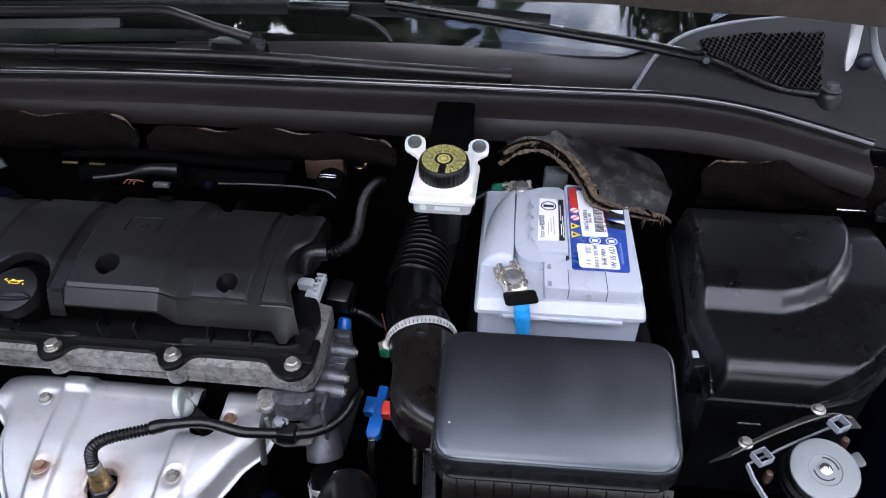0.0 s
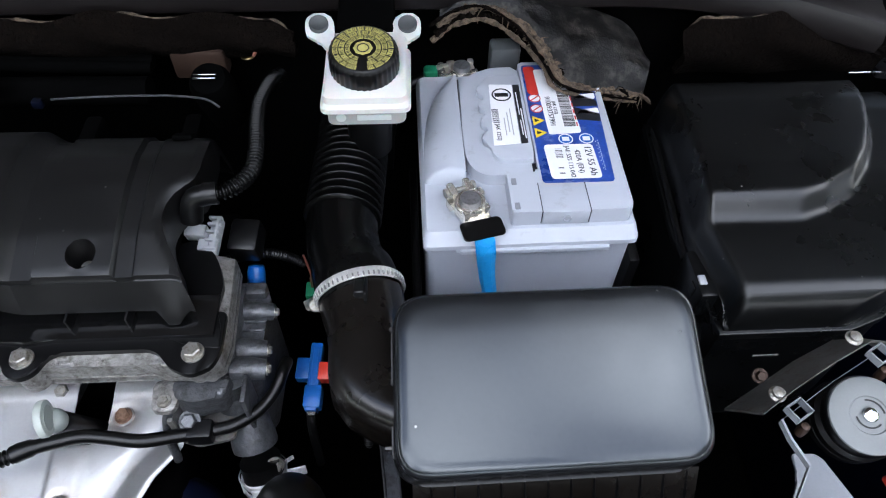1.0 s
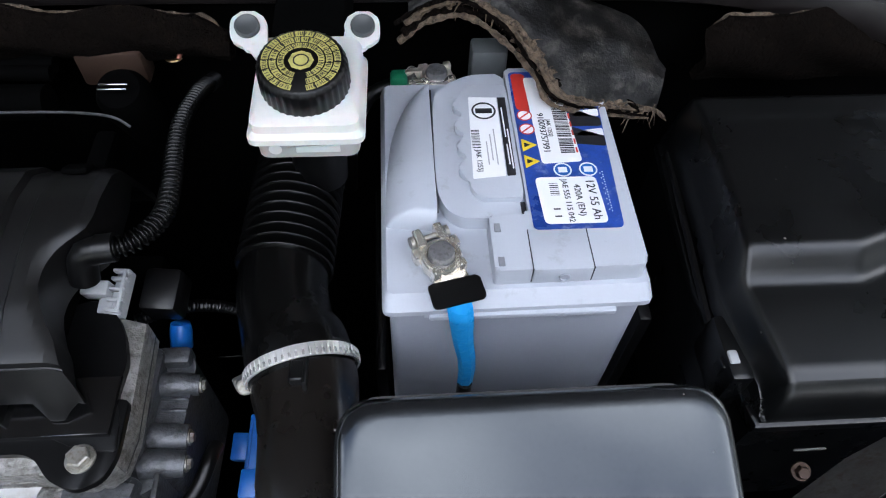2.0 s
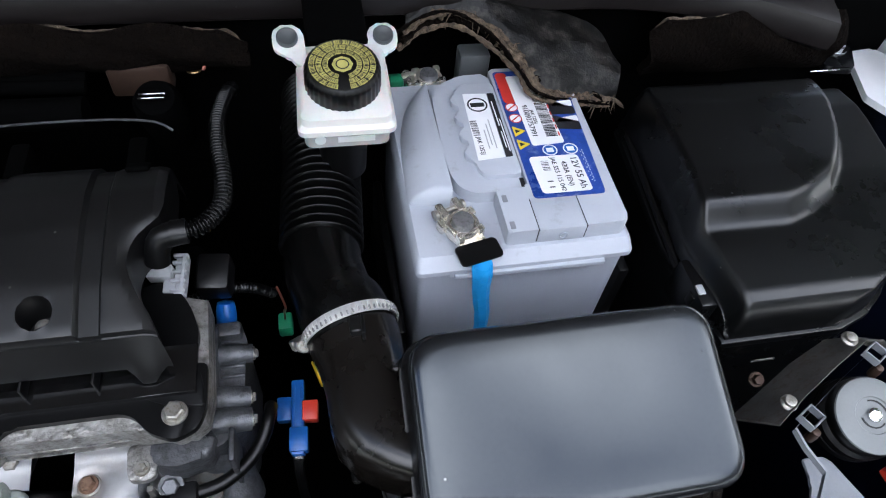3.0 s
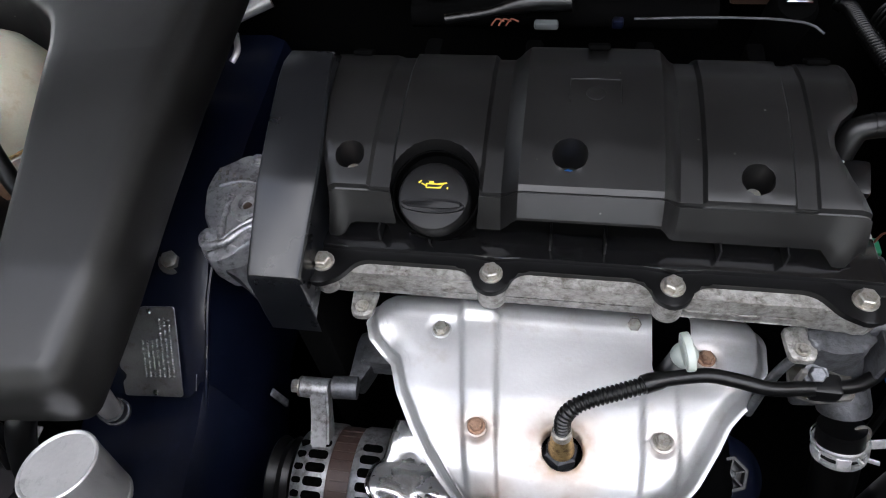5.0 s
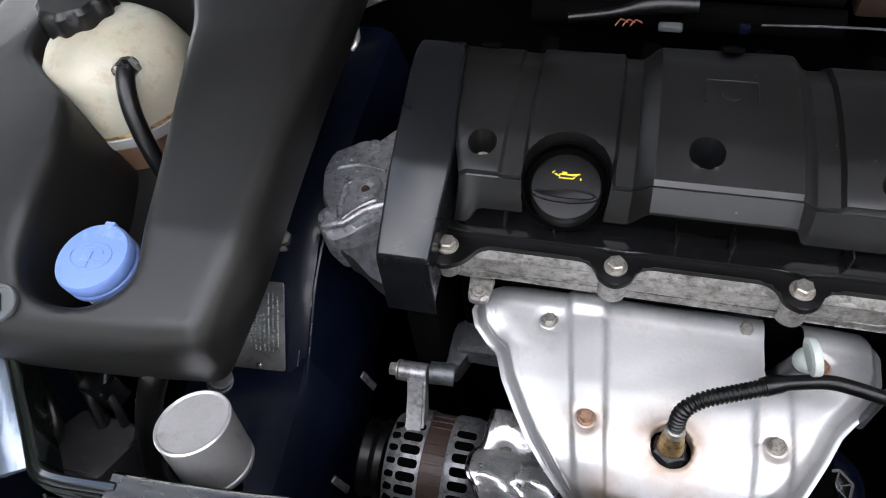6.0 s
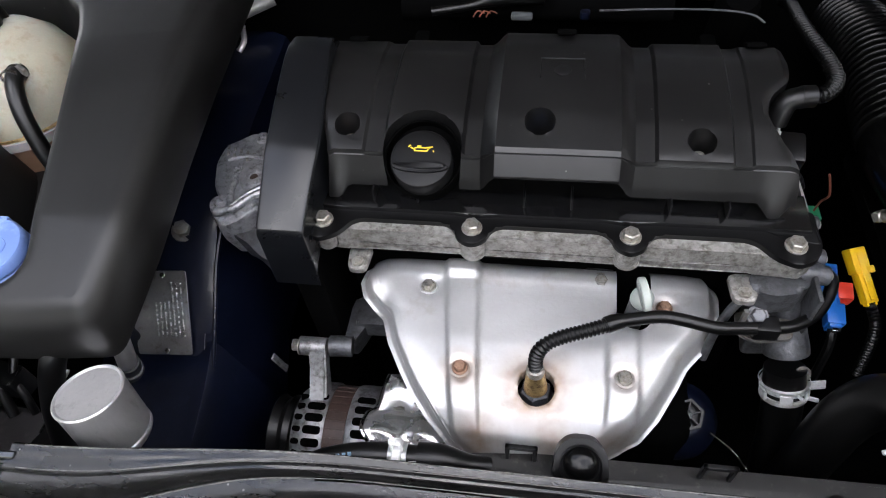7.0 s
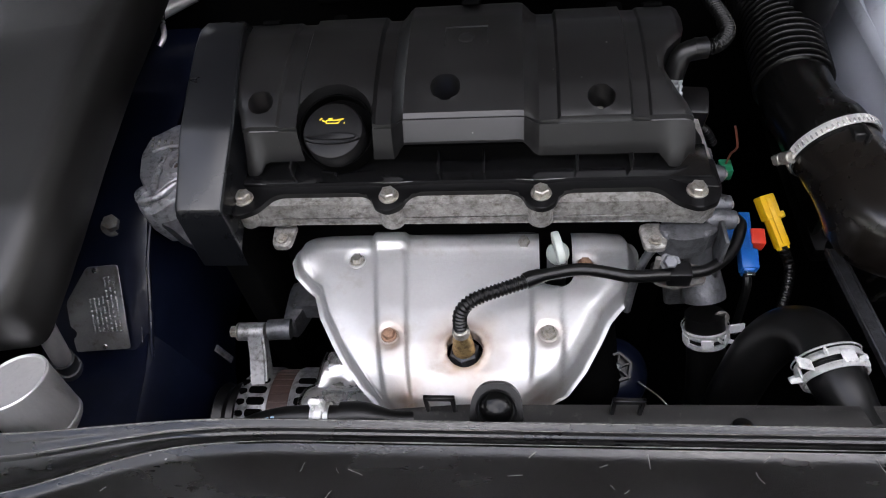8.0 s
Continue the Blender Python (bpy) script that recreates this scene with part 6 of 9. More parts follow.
    lathe(b, [(0.0038, 0), (0.0038, 0.0005)], aim((-0.018, 0.5319, 0.970), (0, -1, 0)), 20)
    part("relief_mark", b, M_TANKW, t)
    b = B()
    rbox(b, -0.006, 0.020, 0.5312, 0.5319, 0.9672, 0.9727, 0.0003, 1)
    part("relief_mark", b, M_TANKW, t)
    b = B()
    lathe(b, [(0.018, -0.06), (0.02, -0.01), (0.018, 0.0)], pose(0.0, 0.575, 0.961), 24)
    part("neck", b, M_BLACK, t)
    return t


reservoir()
bm = B()
rbox(bm, -0.022, 0.024, 0.60, 0.71, 0.955, 1.002, 0.004)
solo("reservoir_bracket", bm, M_DARK, "black bracket behind the brake fluid reservoir", "bracket")


# ---- fuse box ----
def fuse_box():
    t = thing("fuse_box", (0.36, 0.50, 0.75), "black plastic fuse box with a stepped lid", "fuse box")
    right = [(0.385, 0.355), (0.395, 0.384), (0.41, 0.406), (0.43, 0.426), (0.46, 0.446), (0.50, 0.462), (0.56, 0.474), (0.62, 0.480)]
    left = [(0.385, 0.2615), (0.402, 0.2605), (0.459, 0.2505), (0.62, 0.262)]
    prof = [(0.385, 0.890), (0.3875, 0.902), (0.3905, 0.9100), (0.3955, 0.9160), (0.402, 0.9190), (0.44, 0.9240), (0.50, 0.9300), (0.58, 0.9270), (0.612, 0.920), (0.62, 0.905)]
    step = [(0.24, 0.472), (0.331, 0.472), (0.352, 0.479), (0.379, 0.494), (0.399, 0.518), (0.415, 0.545), (0.428, 0.58), (0.436, 0.64)]

    def place(u, y):
        lx, rx = interp(y, left), interp(y, right)
        x = lx + (rx - lx) * u
        z = interp(y, prof) + 0.0140 * smooth_step(-0.019, 0.002, y - interp(x, step)) * smooth_step(0.0, 0.007, x - lx)
        d = min(x - lx, rx - x)
        z = max(z - 0.022 * (1 - smooth_step(0, 0.012, d)) ** 1.6, 0.885)
        return (x, y, z)

    b = B()
    sheet(b, sorted(set(spread(0, 1, 1 / 64) + spread(0, 0.06, 1 / 200) + spread(0.94, 1, 1 / 200))), sorted(set(spread(0.385, 0.62, 0.0035) + [0.3875, 0.3905, 0.393, 0.3955, 0.398])), place, None, 0.012)
    part("lid", b, M_FUSE, t, "stepped lid with rounded edges", angle=60)
    out = [(interp(y, left) - 0.004, y - 0.003) for y in (0.62, 0.56, 0.48, 0.40, 0.385)] + [(interp(y, right) + 0.004, y - 0.003) for y in (0.385, 0.395, 0.41, 0.43, 0.46, 0.50, 0.56, 0.62)]
    b = B()
    prism(b, out, 0.874, 0.8825, 0.0015, 2, None, True)
    part("rim", b, M_FUSE, t)
    b = B()
    prism(b, [(x * 0.98 + 0.007, y * 0.98 + 0.010) for x, y in out], 0.74, 0.874, 0.002)
    part("box", b, M_FUSE, t)
    b = B()
    rbox(b, 0.2455, 0.2605, 0.405, 0.450, 0.860, 0.900, 0.004)
    rbox(b, 0.244, 0.252, 0.415, 0.423, 0.884, 0.896, 0.001)
    part("latch", b, M_FUSE, t)
    b = B()
    rbox(b, 0.2475, 0.2535, 0.4155, 0.4245, 0.8915, 0.9010, 0.0012)
    part("latch_tip", b, M_CONGREY, t)
    b = B()
    sweep(b, [(0.262, 0.60, 0.888), (0.256, 0.53, 0.888), (0.250, 0.45, 0.886)], 0.0035, 8)
    part("wire_clip", b, M_BLACK, t)
    b = B()
    rbox(b, 0.425, 0.455, 0.608, 0.6095, 0.943, 0.9445, 0.0004, 1)
    part("rear_catch", b, M_CHROME, t)
    return t


fuse_box()


# ---- horn on its bracket ----
def horn():
    t = thing("horn", (0.31, 0.28, 0.85), "round grey horn hung on a metal bracket", "horn")
    m = aim((0.334, 0.313, 0.884), (-0.10, -0.30, 1.0)) @ Matrix.Diagonal((0.86, 0.86, 0.9, 1))
    b = B()
    lathe(b, [(0.030, -0.024), (0.0335, -0.020), (0.0335, -0.006), (0.030, -0.003), (0.0315, 0.0), (0.0315, 0.008), (0.0300, 0.010), (0.010, 0.0108)], m, 48)
    part("horn_body", b, M_BLACK, t)
    b = B()
    lathe(b, [(0.0304, 0.0098), (0.0298, 0.0112), (0.0270, 0.0120), (0.0150, 0.0120), (0.0142, 0.0110), (0.0100, 0.0109), (0.0060, 0.0112)], m, 48)
    part("horn_face", b, M_HORNFACE, t, "pale grey pressed horn face")
    b = B()
    lathe(b, [(0.0285, -0.0255), (0.034, -0.0215), (0.034, -0.014), (0.030, -0.010)], m, 48)
    part("rear_rim", b, M_BLACK, t)
    b = B()
    lathe(b, [(0.0056, 0.0105), (0.0056, 0.0140), (0.0046, 0.0146), (0.0020, 0.0146)], m, 20)
    part("centre_stud", b, M_CHROME, t)
    for r, a0, a1 in ((0.0092, 200, 330), (0.0110, 20, 110)):
        b = B()
        k = 12
        pts = [(r * math.cos(radians(a0 + (a1 - a0) * i / k)), r * math.sin(radians(a0 + (a1 - a0) * i / k))) for i in range(k + 1)]
        pts += [((r + 0.0012) * math.cos(radians(a1 - (a1 - a0) * i / k)), (r + 0.0012) * math.sin(radians(a1 - (a1 - a0) * i / k))) for i in range(k + 1)]
        prism(b, pts, 0.0106, 0.0116, 0, m=m)
        part("raised_mark", b, M_BLACK, t)
    b = B()
    prism(b, rounded([(-0.006, 0.026), (0.006, 0.026), (0.007, 0.042), (-0.007, 0.042)], 0.003), 0.0, 0.0035, 0.0006, m=m @ pose(0, 0, 0, 0, 0, -50))
    part("lug", b, M_HORN, t)
    # bracket plate behind, falling away to the rear, with two bolts
    b = B()
    edge = [((0.258, 0.311, 0.902), (0.258, 0.338, 0.852)), ((0.285, 0.327, 0.905), (0.282, 0.350, 0.858)), ((0.320, 0.345, 0.906), (0.315, 0.367, 0.866)), ((0.352, 0.360, 0.905), (0.345, 0.378, 0.876)), ((0.368, 0.360, 0.902), (0.361, 0.374, 0.884)), ((0.374, 0.352, 0.899), (0.371, 0.358, 0.890))]
    loft(b, [[f, tuple(u + w for u, w in zip(f, (0, -0.0006, -0.0018))), tuple(u + w for u, w in zip(r, (0, -0.0014, -0.0012))), r] for f, r in edge])
    part("bracket_plate", b, M_WING, t, "worn dark steel bracket plate")
    for x, y, z in ((0.273, 0.325, 0.8995), (0.342, 0.364, 0.9015)):
        b = B()
        lathe(b, [(0.0058, 0), (0.0058, 0.0014), (0.0042, 0.0026), (0.0038, 0.0046), (0.0020, 0.0050)], aim((x, y, z), (-0.1, -0.05, 1)), 22)
        part("bolt", b, M_ZINC, t)
    # pale plastic holder: floor under the horn, upstanding edge, square clips
    b = B()
    prism(b, rounded([(0.287, 0.298), (0.286, 0.281), (0.2735, 0.262), (0.270, 0.222), (0.322, 0.222), (0.320, 0.258), (0.306, 0.296)], 0.004, 3), 0.862, 0.8650, 0.0008, 1, None, True)
    part("holder_floor", b, M_HOLDER, t, "pale grey plastic holder")
    b = B()
    wall = [(0.352, 0.352, 0.899), (0.320, 0.336, 0.897), (0.286, 0.317, 0.896), (0.272, 0.309, 0.896), (0.275, 0.297, 0.893), (0.284, 0.281, 0.887), (0.272, 0.262, 0.878), (0.268, 0.245, 0.872), (0.27, 0.222, 0.868)]
    loft(b, [[(x - 0.0008, y - 0.0004, z), (x + 0.0008, y + 0.0004, z), (x + 0.0008, y + 0.0004, z - 0.005), (x - 0.0008, y - 0.0004, z - 0.005)] for x, y, z in wall])
    part("holder_edge", b, M_HOLDER, t)
    for x, y, z in ((0.283, 0.313, 0.903), (0.354, 0.350, 0.906)):
        cm_ = pose(x, y, z, rz=28)
        for x0, x1, y0, y1 in ((-0.007, 0.007, 0.0048, 0.0060), (-0.007, -0.0058, -0.0060, 0.0048), (0.0058, 0.007, -0.0060, 0.0048), (-0.0058, 0.0058, -0.0060, -0.0048)):
            b = B()
            rbox(b, x0, x1, y0, y1, -0.007, 0.0, 0.0004, 1, cm_)
            part("square_clip", b, M_HOLDER, t)
        b = B()
        lathe(b, [(0.0034, -0.026), (0.0036, -0.019), (0.0030, -0.015), (0.0015, -0.014)], cm_ @ pose(0.004, -0.009, 0), 14)
        part("grommet", b, M_BRONZE, t, "rust-coloured grommet")
    for p0, p1, w in (((0.300, 0.285, 0.860), (0.302, 0.235, 0.862), 0.0016), ((0.330, 0.262, 0.862), (0.298, 0.232, 0.866), 0.0022)):
        b = B()
        sweep(b, [p0, tuple((u + v) / 2 for u, v in zip(p0, p1)), p1], w, 8)
        part("holder_rib", b, M_HOLDER, t)
    return t


horn()
rb = thing("bracket_bolt", (0.299, 0.368, 0.83), "rusty bolt below the horn bracket", "bolt")
bm = B()
hex_bolt(bm, aim((0.299, 0.368, 0.842), (-0.2, -0.6, 1)), 0.0042, 0.006)
part("bolt_head", bm, M_BRONZE, rb)
bm = B()
rbox(bm, -0.010, 0.010, 0.012, 0.0135, -0.001, 0.001, 0.0004, 1, pose(0.298, 0.362, 0.862))
part("wire_clip", bm, M_WING, rb)
bs = thing("brass_nipple", (0.295, 0.258, 0.86), "brass coloured nipple beside the horn", "nipple")
bm = B()
lathe(bm, [(0.0075, -0.012), (0.0085, -0.004), (0.0080, 0.002), (0.0050, 0.006), (0.0020, 0.0075)], aim((0.291, 0.252, 0.872), (0.2, -0.3, 1)), 22)
part("nipple", bm, M_BRASS, bs)
rk = thing("red_plug", (0.374, 0.285, 0.83), "red plastic plug beside the horn", "plug")
bm = B()
rbox(bm, -0.022, 0.024, -0.012, 0.012, -0.010, 0.006, 0.002, 2, pose(0.386, 0.281, 0.842, rx=16, rz=18))
part("plug_body", bm, M_CONRED, rk)
bm = B()
rbox(bm, -0.012, 0.014, -0.013, -0.010, -0.006, 0.008, 0.001, 1, pose(0.386, 0.281, 0.842, rx=16, rz=18))
part("plug_latch", bm, M_CONRED, rk)
rc = thing("red_connector", (0.355, 0.238, 0.86), "red plastic plug below the horn", "connector")
bm = B()
rbox(bm, 0.338, 0.372, 0.232, 0.254, 0.868, 0.888, 0.002)
part("plug_body", bm, M_CONRED, rc)
bm = B()
sweep(bm, [(0.372, 0.243, 0.878), (0.39, 0.238, 0.872), (0.41, 0.23, 0.85)], 0.004, 8)
part("cable", bm, M_RUBBER, rc)


# ---- gearbox side: thermostat housing, plugs and hoses ----
def thermostat():
    t = thing("thermostat_housing", (-0.10, 0.41, 0.74), "sooty cast thermostat housing at the end of the head", "thermostat housing")
    b = B()
    prism(b, rounded([(-0.128, 0.374), (-0.104, 0.376), (-0.090, 0.392), (-0.087, 0.462), (-0.094, 0.473), (-0.116, 0.474), (-0.122, 0.44)], 0.006), 0.74, 0.838, 0.005, 3)
    part("body", b, M_CASTMID, t)
    b = B()
    prism(b, rounded([(-0.122, 0.388), (-0.108, 0.392), (-0.106, 0.468), (-0.117, 0.470)], 0.004), 0.836, 0.850, 0.003, 2)
    part("top_web", b, M_CASTMID, t)
    b = B()
    rbox(b, -0.112, -0.090, 0.459, 0.472, 0.830, 0.846, 0.003, 2)
    part("top_block", b, M_CASTMID, t)
    b = B()
    prism(b, rounded([(-0.148, 0.366), (-0.132, 0.361), (-0.110, 0.366), (-0.106, 0.384), (-0.148, 0.384)], 0.006), 0.826, 0.850, 0.005, 3)
    part("front_lug", b, M_CASTMID, t)
    b = B()
    hex_bolt(b, aim((-0.139, 0.358, 0.826), (0, -0.5, 1)), 0.0058, 0.006)
    part("bolt", b, M_CASTMID, t)
    for y, r, x1 in ((0.447, 0.0082, -0.083), (0.411, 0.0090, -0.085), (0.394, 0.0090, -0.084)):
        b = B()
        sweep(b, [(-0.110, y, 0.838), (-0.098, y, 0.838), (x1, y, 0.836)], lambda s, tot, r=r: r * (1 - 0.12 * smooth_step(0.5, 1.0, s / tot)), 16, 0.004)
        part("boss", b, M_CASTMID, t)
        b = B()
        hex_bolt(b, aim((x1, y, 0.836), (1, 0, 0)), 0.0036, 0.003)
        part("bolt", b, M_ZINC, t)
    for y in (0.428, 0.436):
        b = B()
        rbox(b, -0.106, -0.088, y - 0.0012, y + 0.0012, 0.836, 0.8405, 0.0008, 1)
        part("casting_seam", b, M_CASTMID, t)
    b = B()
    rbox(b, -0.099, -0.095, 0.362, 0.386, 0.790, 0.846, 0.0015)
    part("rib", b, M_CASTMID, t)
    b = B()
    sweep(b, [(-0.118, 0.392, 0.82), (-0.110, 0.382, 0.800), (-0.104, 0.370, 0.785), (-0.101, 0.360, 0.772)], lambda s, tot: 0.0172 + 0.0012 * smooth_step(0.045, 0.055, s), 28)
    part("outlet_neck", b, M_CASTMID, t)
    b = B()
    hex_bolt(b, aim((-0.086, 0.348, 0.758), (0.2, -1, 0.6)), 0.0052, 0.005)
    part("bolt", b, M_ZINC, t)
    b = B()
    prism(b, rounded([(-0.150, 0.372), (-0.150, 0.350), (-0.135, 0.345), (-0.108, 0.350), (-0.108, 0.372)], 0.004), 0.806, 0.8095, 0.0008, 1, None, True)
    part("cable_bracket", b, M_WING, t)
    b = B()
    rbox(b, -0.152, -0.148, 0.352, 0.356, 0.806, 0.838, 0.0008)
    part("bracket_post", b, M_WING, t)
    b = B()
    sweep(b, [(-0.140, 0.372, 0.842), (-0.155, 0.365, 0.83), (-0.163, 0.360, 0.80), (-0.166, 0.355, 0.76)], 0.0036, 10)
    part("vent_pipe", b, M_CASTMID, t)
    return t


thermostat()


def spring_clamp(t, at, way, r, ear):
    m = aim(at, way)
    for h in (-0.0048, 0.0048):
        b = B()
        lathe(b, [(r, h - 0.0024), (r + 0.0016, h - 0.0024), (r + 0.0020, h), (r + 0.0016, h + 0.0024), (r, h + 0.0024)], m, 44, False, False)
        bmesh.ops.solidify(b, geom=b.faces[:], thickness=0.0010)
        part("clamp_hoop", b, M_CLAMP, t, "white-zinc spring clamp hoop")
    for k in range(5):
        q = radians(ear + 40 + 64 * k)
        dv = Vector((math.cos(q), math.sin(q), 0))
        b = B()
        rbox(b, -0.0050, 0.0050, -0.0048, 0.0048, -0.0005, 0.0016, 0.0006, 1, m @ Matrix.Translation(dv * (r + 0.0008)) @ Matrix((dv.cross(Vector((0, 0, 1))), Vector((0, 0, 1)), dv)).transposed().to_4x4())
        part("clamp_pad", b, M_CLAMP, t)
    for q0, w, hgt, dz in ((ear, 0.0085, 0.016, 0.0), (ear + 34, 0.0040, 0.009, 0.0045), (ear - 30, 0.0040, 0.009, -0.0045), (ear + 75, 0.0036, 0.007, -0.004), (ear - 80, 0.0036, 0.007, 0.004)):
        q = radians(q0)
        dv = Vector((math.cos(q), math.sin(q), 0))
        b = B()
        rbox(b, -0.0009, 0.0009, -w / 2, w / 2, 0, hgt, 0.0005, 1, m @ Matrix.Translation(dv * (r + 0.001) + Vector((0, 0, dz))) @ Matrix((dv.cross(Vector((0, 0, 1))), Vector((0, 0, 1)), dv)).transposed().to_4x4())
        part("clamp_ear", b, M_CLAMP, t)
    b = B()
    lathe(b, [(r + 0.0022, -0.0100), (r + 0.0030, -0.0092), (r + 0.0022, -0.0084)], m, 40, False, False)
    bmesh.ops.solidify(b, geom=b.faces[:], thickness=0.0006)
    part("clamp_wire", b, M_CLAMP, t)


sm_hose = thing("heater_hose", (-0.085, 0.35, 0.60), "black coolant hose with a spring clamp", "hose", "coolant hoses")
bm = B()
sweep(bm, [(-0.099, 0.352, 0.760), (-0.096, 0.341, 0.739), (-0.092, 0.330, 0.71), (-0.088, 0.318, 0.67), (-0.08, 0.31, 0.60)], 0.0170, 22)
part("hose", bm, M_RUBBER, sm_hose)
spring_clamp(sm_hose, (-0.0965, 0.3425, 0.742), (0.14, -0.45, -0.9), 0.0175, 10)

big_hose = thing("radiator_hose", (-0.04, 0.28, 0.80), "thick black radiator hose arched over to the radiator", "hose", "coolant hoses")
bm = B()
sweep(bm, [(-0.088, 0.280, 0.62), (-0.086, 0.282, 0.70), (-0.082, 0.288, 0.755), (-0.074, 0.296, 0.790), (-0.063, 0.298, 0.815), (-0.053, 0.290, 0.830), (-0.048, 0.275, 0.836), (-0.047, 0.256, 0.836)], 0.0195, 30)
part("hose", bm, M_RUBBER, big_hose)
spring_clamp(big_hose, (-0.0465, 0.2565, 0.836), (0.16, -1, -0.05), 0.0208, 145)
bm = B()
sweep(bm, [(-0.047, 0.258, 0.836), (-0.043, 0.24, 0.836), (-0.036, 0.210, 0.836)], lambda s, tot: 0.0185 - 0.004 * smooth_step(0.2, 0.8, s / tot), 26)
part("radiator_neck", bm, M_BLACK, big_hose)
for i in range(5):
    bm = B()
    rbox(bm, -0.0008, 0.0008, -0.0022, 0.0022, 0, 0.0004, 0, 1, aim((-0.0640 + 0.0034 * i, 0.2925 - 0.0016 * i, 0.8385 + 0.0028 * i), (-0.35 + 0.07 * i, -0.1, 1)))
    part("printed_bar", bm, M_HOSEINK, big_hose)


def plug_blue():
    t = thing("blue_connector", (-0.06, 0.41, 0.77), "blue electrical plug with a red locking clip", "connector", "wiring connectors")
    m = Matrix.Translation((-0.055, 0.4225, 0.7775)) @ pose(0, 0, 0, 11, 0, -4) @ Matrix.Diagonal((0.78, 0.80, 0.8, 1))
    for x0, x1, y0, y1, z0, z1 in ((-0.007, 0.006, -0.045, 0.030, -0.010, 0.008), (-0.022, -0.007, -0.010, 0.014, -0.012, 0.004), (-0.009, 0.010, -0.042, -0.018, -0.008, 0.010)):
        b = B()
        rbox(b, x0, x1, y0, y1, z0, z1, 0.0015, 2, m)
        part("plug_shell", b, M_CONBLUE, t)
    b = B()
    rbox(b, 0.004, 0.020, -0.012, 0.008, -0.008, 0.010, 0.0015, 2, m)
    part("locking_clip", b, M_CONRED, t, "red locking clip")
    for x in (-0.004, 0.003):
        b = B()
        rbox(b, x - 0.001, x + 0.001, -0.040, 0.024, 0.008, 0.0092, 0.0004, 1, m)
        part("plug_rib", b, M_CONBLUE, t)
    b = B()
    sweep(b, [(-0.058, 0.388, 0.770), (-0.058, 0.378, 0.755), (-0.057, 0.370, 0.70)], 0.004, 8)
    part("wire", b, M_RUBBER, t)
    b = B()
    rbox(b, -0.004, 0.006, -0.050, -0.045, -0.006, 0.006, 0.001, 1, m)
    part("terminal_end", b, M_CHROME, t)
    return t


plug_blue()


def plug_yellow():
    t = thing("yellow_connector", (-0.03, 0.44, 0.77), "yellow electrical plug hanging beside the hose", "connector", "wiring connectors")
    m = Matrix.Translation((-0.0275, 0.4400, 0.7800)) @ pose(0, 0, 0, 30, 0, 20) @ Matrix.Diagonal((0.86, 0.82, 0.88, 1))
    for x0, x1, y0, y1, z0, z1 in ((-0.0085, 0.0085, 0.002, 0.030, -0.007, 0.007), (-0.0065, 0.0065, -0.031, 0.003, -0.006, 0.006)):
        b = B()
        rbox(b, x0, x1, y0, y1, z0, z1, 0.0013, 2, m)
        part("plug_shell", b, M_CONYEL, t)
    b = B()
    rbox(b, 0.006, 0.013, 0.000, 0.008, -0.004, 0.006, 0.001, 1, m)
    rbox(b, -0.003, 0.003, -0.028, 0.026, 0.006, 0.0078, 0.0006, 1, m)
    part("latch", b, M_CONYEL, t)
    for i in range(3):
        b = B()
        rbox(b, -0.006 + 0.0045 * i, -0.0035 + 0.0045 * i, -0.034, -0.030, -0.003, 0.004, 0.0004, 1, m)
        part("tooth", b, M_CONYEL, t)
    b = B()
    rbox(b, -0.005, 0.005, 0.029, 0.0305, -0.004, 0.004, 0.0003, 1, m)
    part("socket", b, M_DARK, t)
    b = B()
    sweep(b, [(-0.020, 0.420, 0.768), (-0.014, 0.405, 0.755), (-0.013, 0.395, 0.735), (-0.013, 0.385, 0.70)], corrugated(0.0045, 0.0005, 0.003), 10, 0.0008)
    part("cable", b, M_RUBBER, t)
    return t


plug_yellow()

gc = thing("green_connector", (-0.061, 0.499, 0.78), "small green plug on a thin wire", "connector", "wiring connectors")
bm = B()
rbox(bm, -0.067, -0.055, 0.490, 0.507, 0.782, 0.796, 0.002)
part("plug_body", bm, M_CONGREEN, gc)
bm = B()
sweep(bm, [(-0.061, 0.500, 0.795), (-0.060, 0.498, 0.812), (-0.058, 0.494, 0.822), (-0.061, 0.499, 0.836), (-0.063, 0.502, 0.842)], 0.0010, 8)
part("wire", bm, M_COPPER, gc)

bc = thing("blue_sensor", (-0.103, 0.49, 0.83), "small blue coolant sensor plug", "sensor", "wiring connectors")
bm = B()
lathe(bm, [(0.0060, 0), (0.0078, 0.002), (0.0078, 0.014), (0.0066, 0.020), (0.0040, 0.021)], aim((-0.104, 0.481, 0.824), (0.05, 0.6, 0.75)), 18)
part("sensor_body", bm, M_CONBLUE, bc)
bm = B()
rbox(bm, -0.108, -0.101, 0.512, 0.520, 0.846, 0.852, 0.001)
part("sensor_clip", bm, M_CONBLUE, bc)


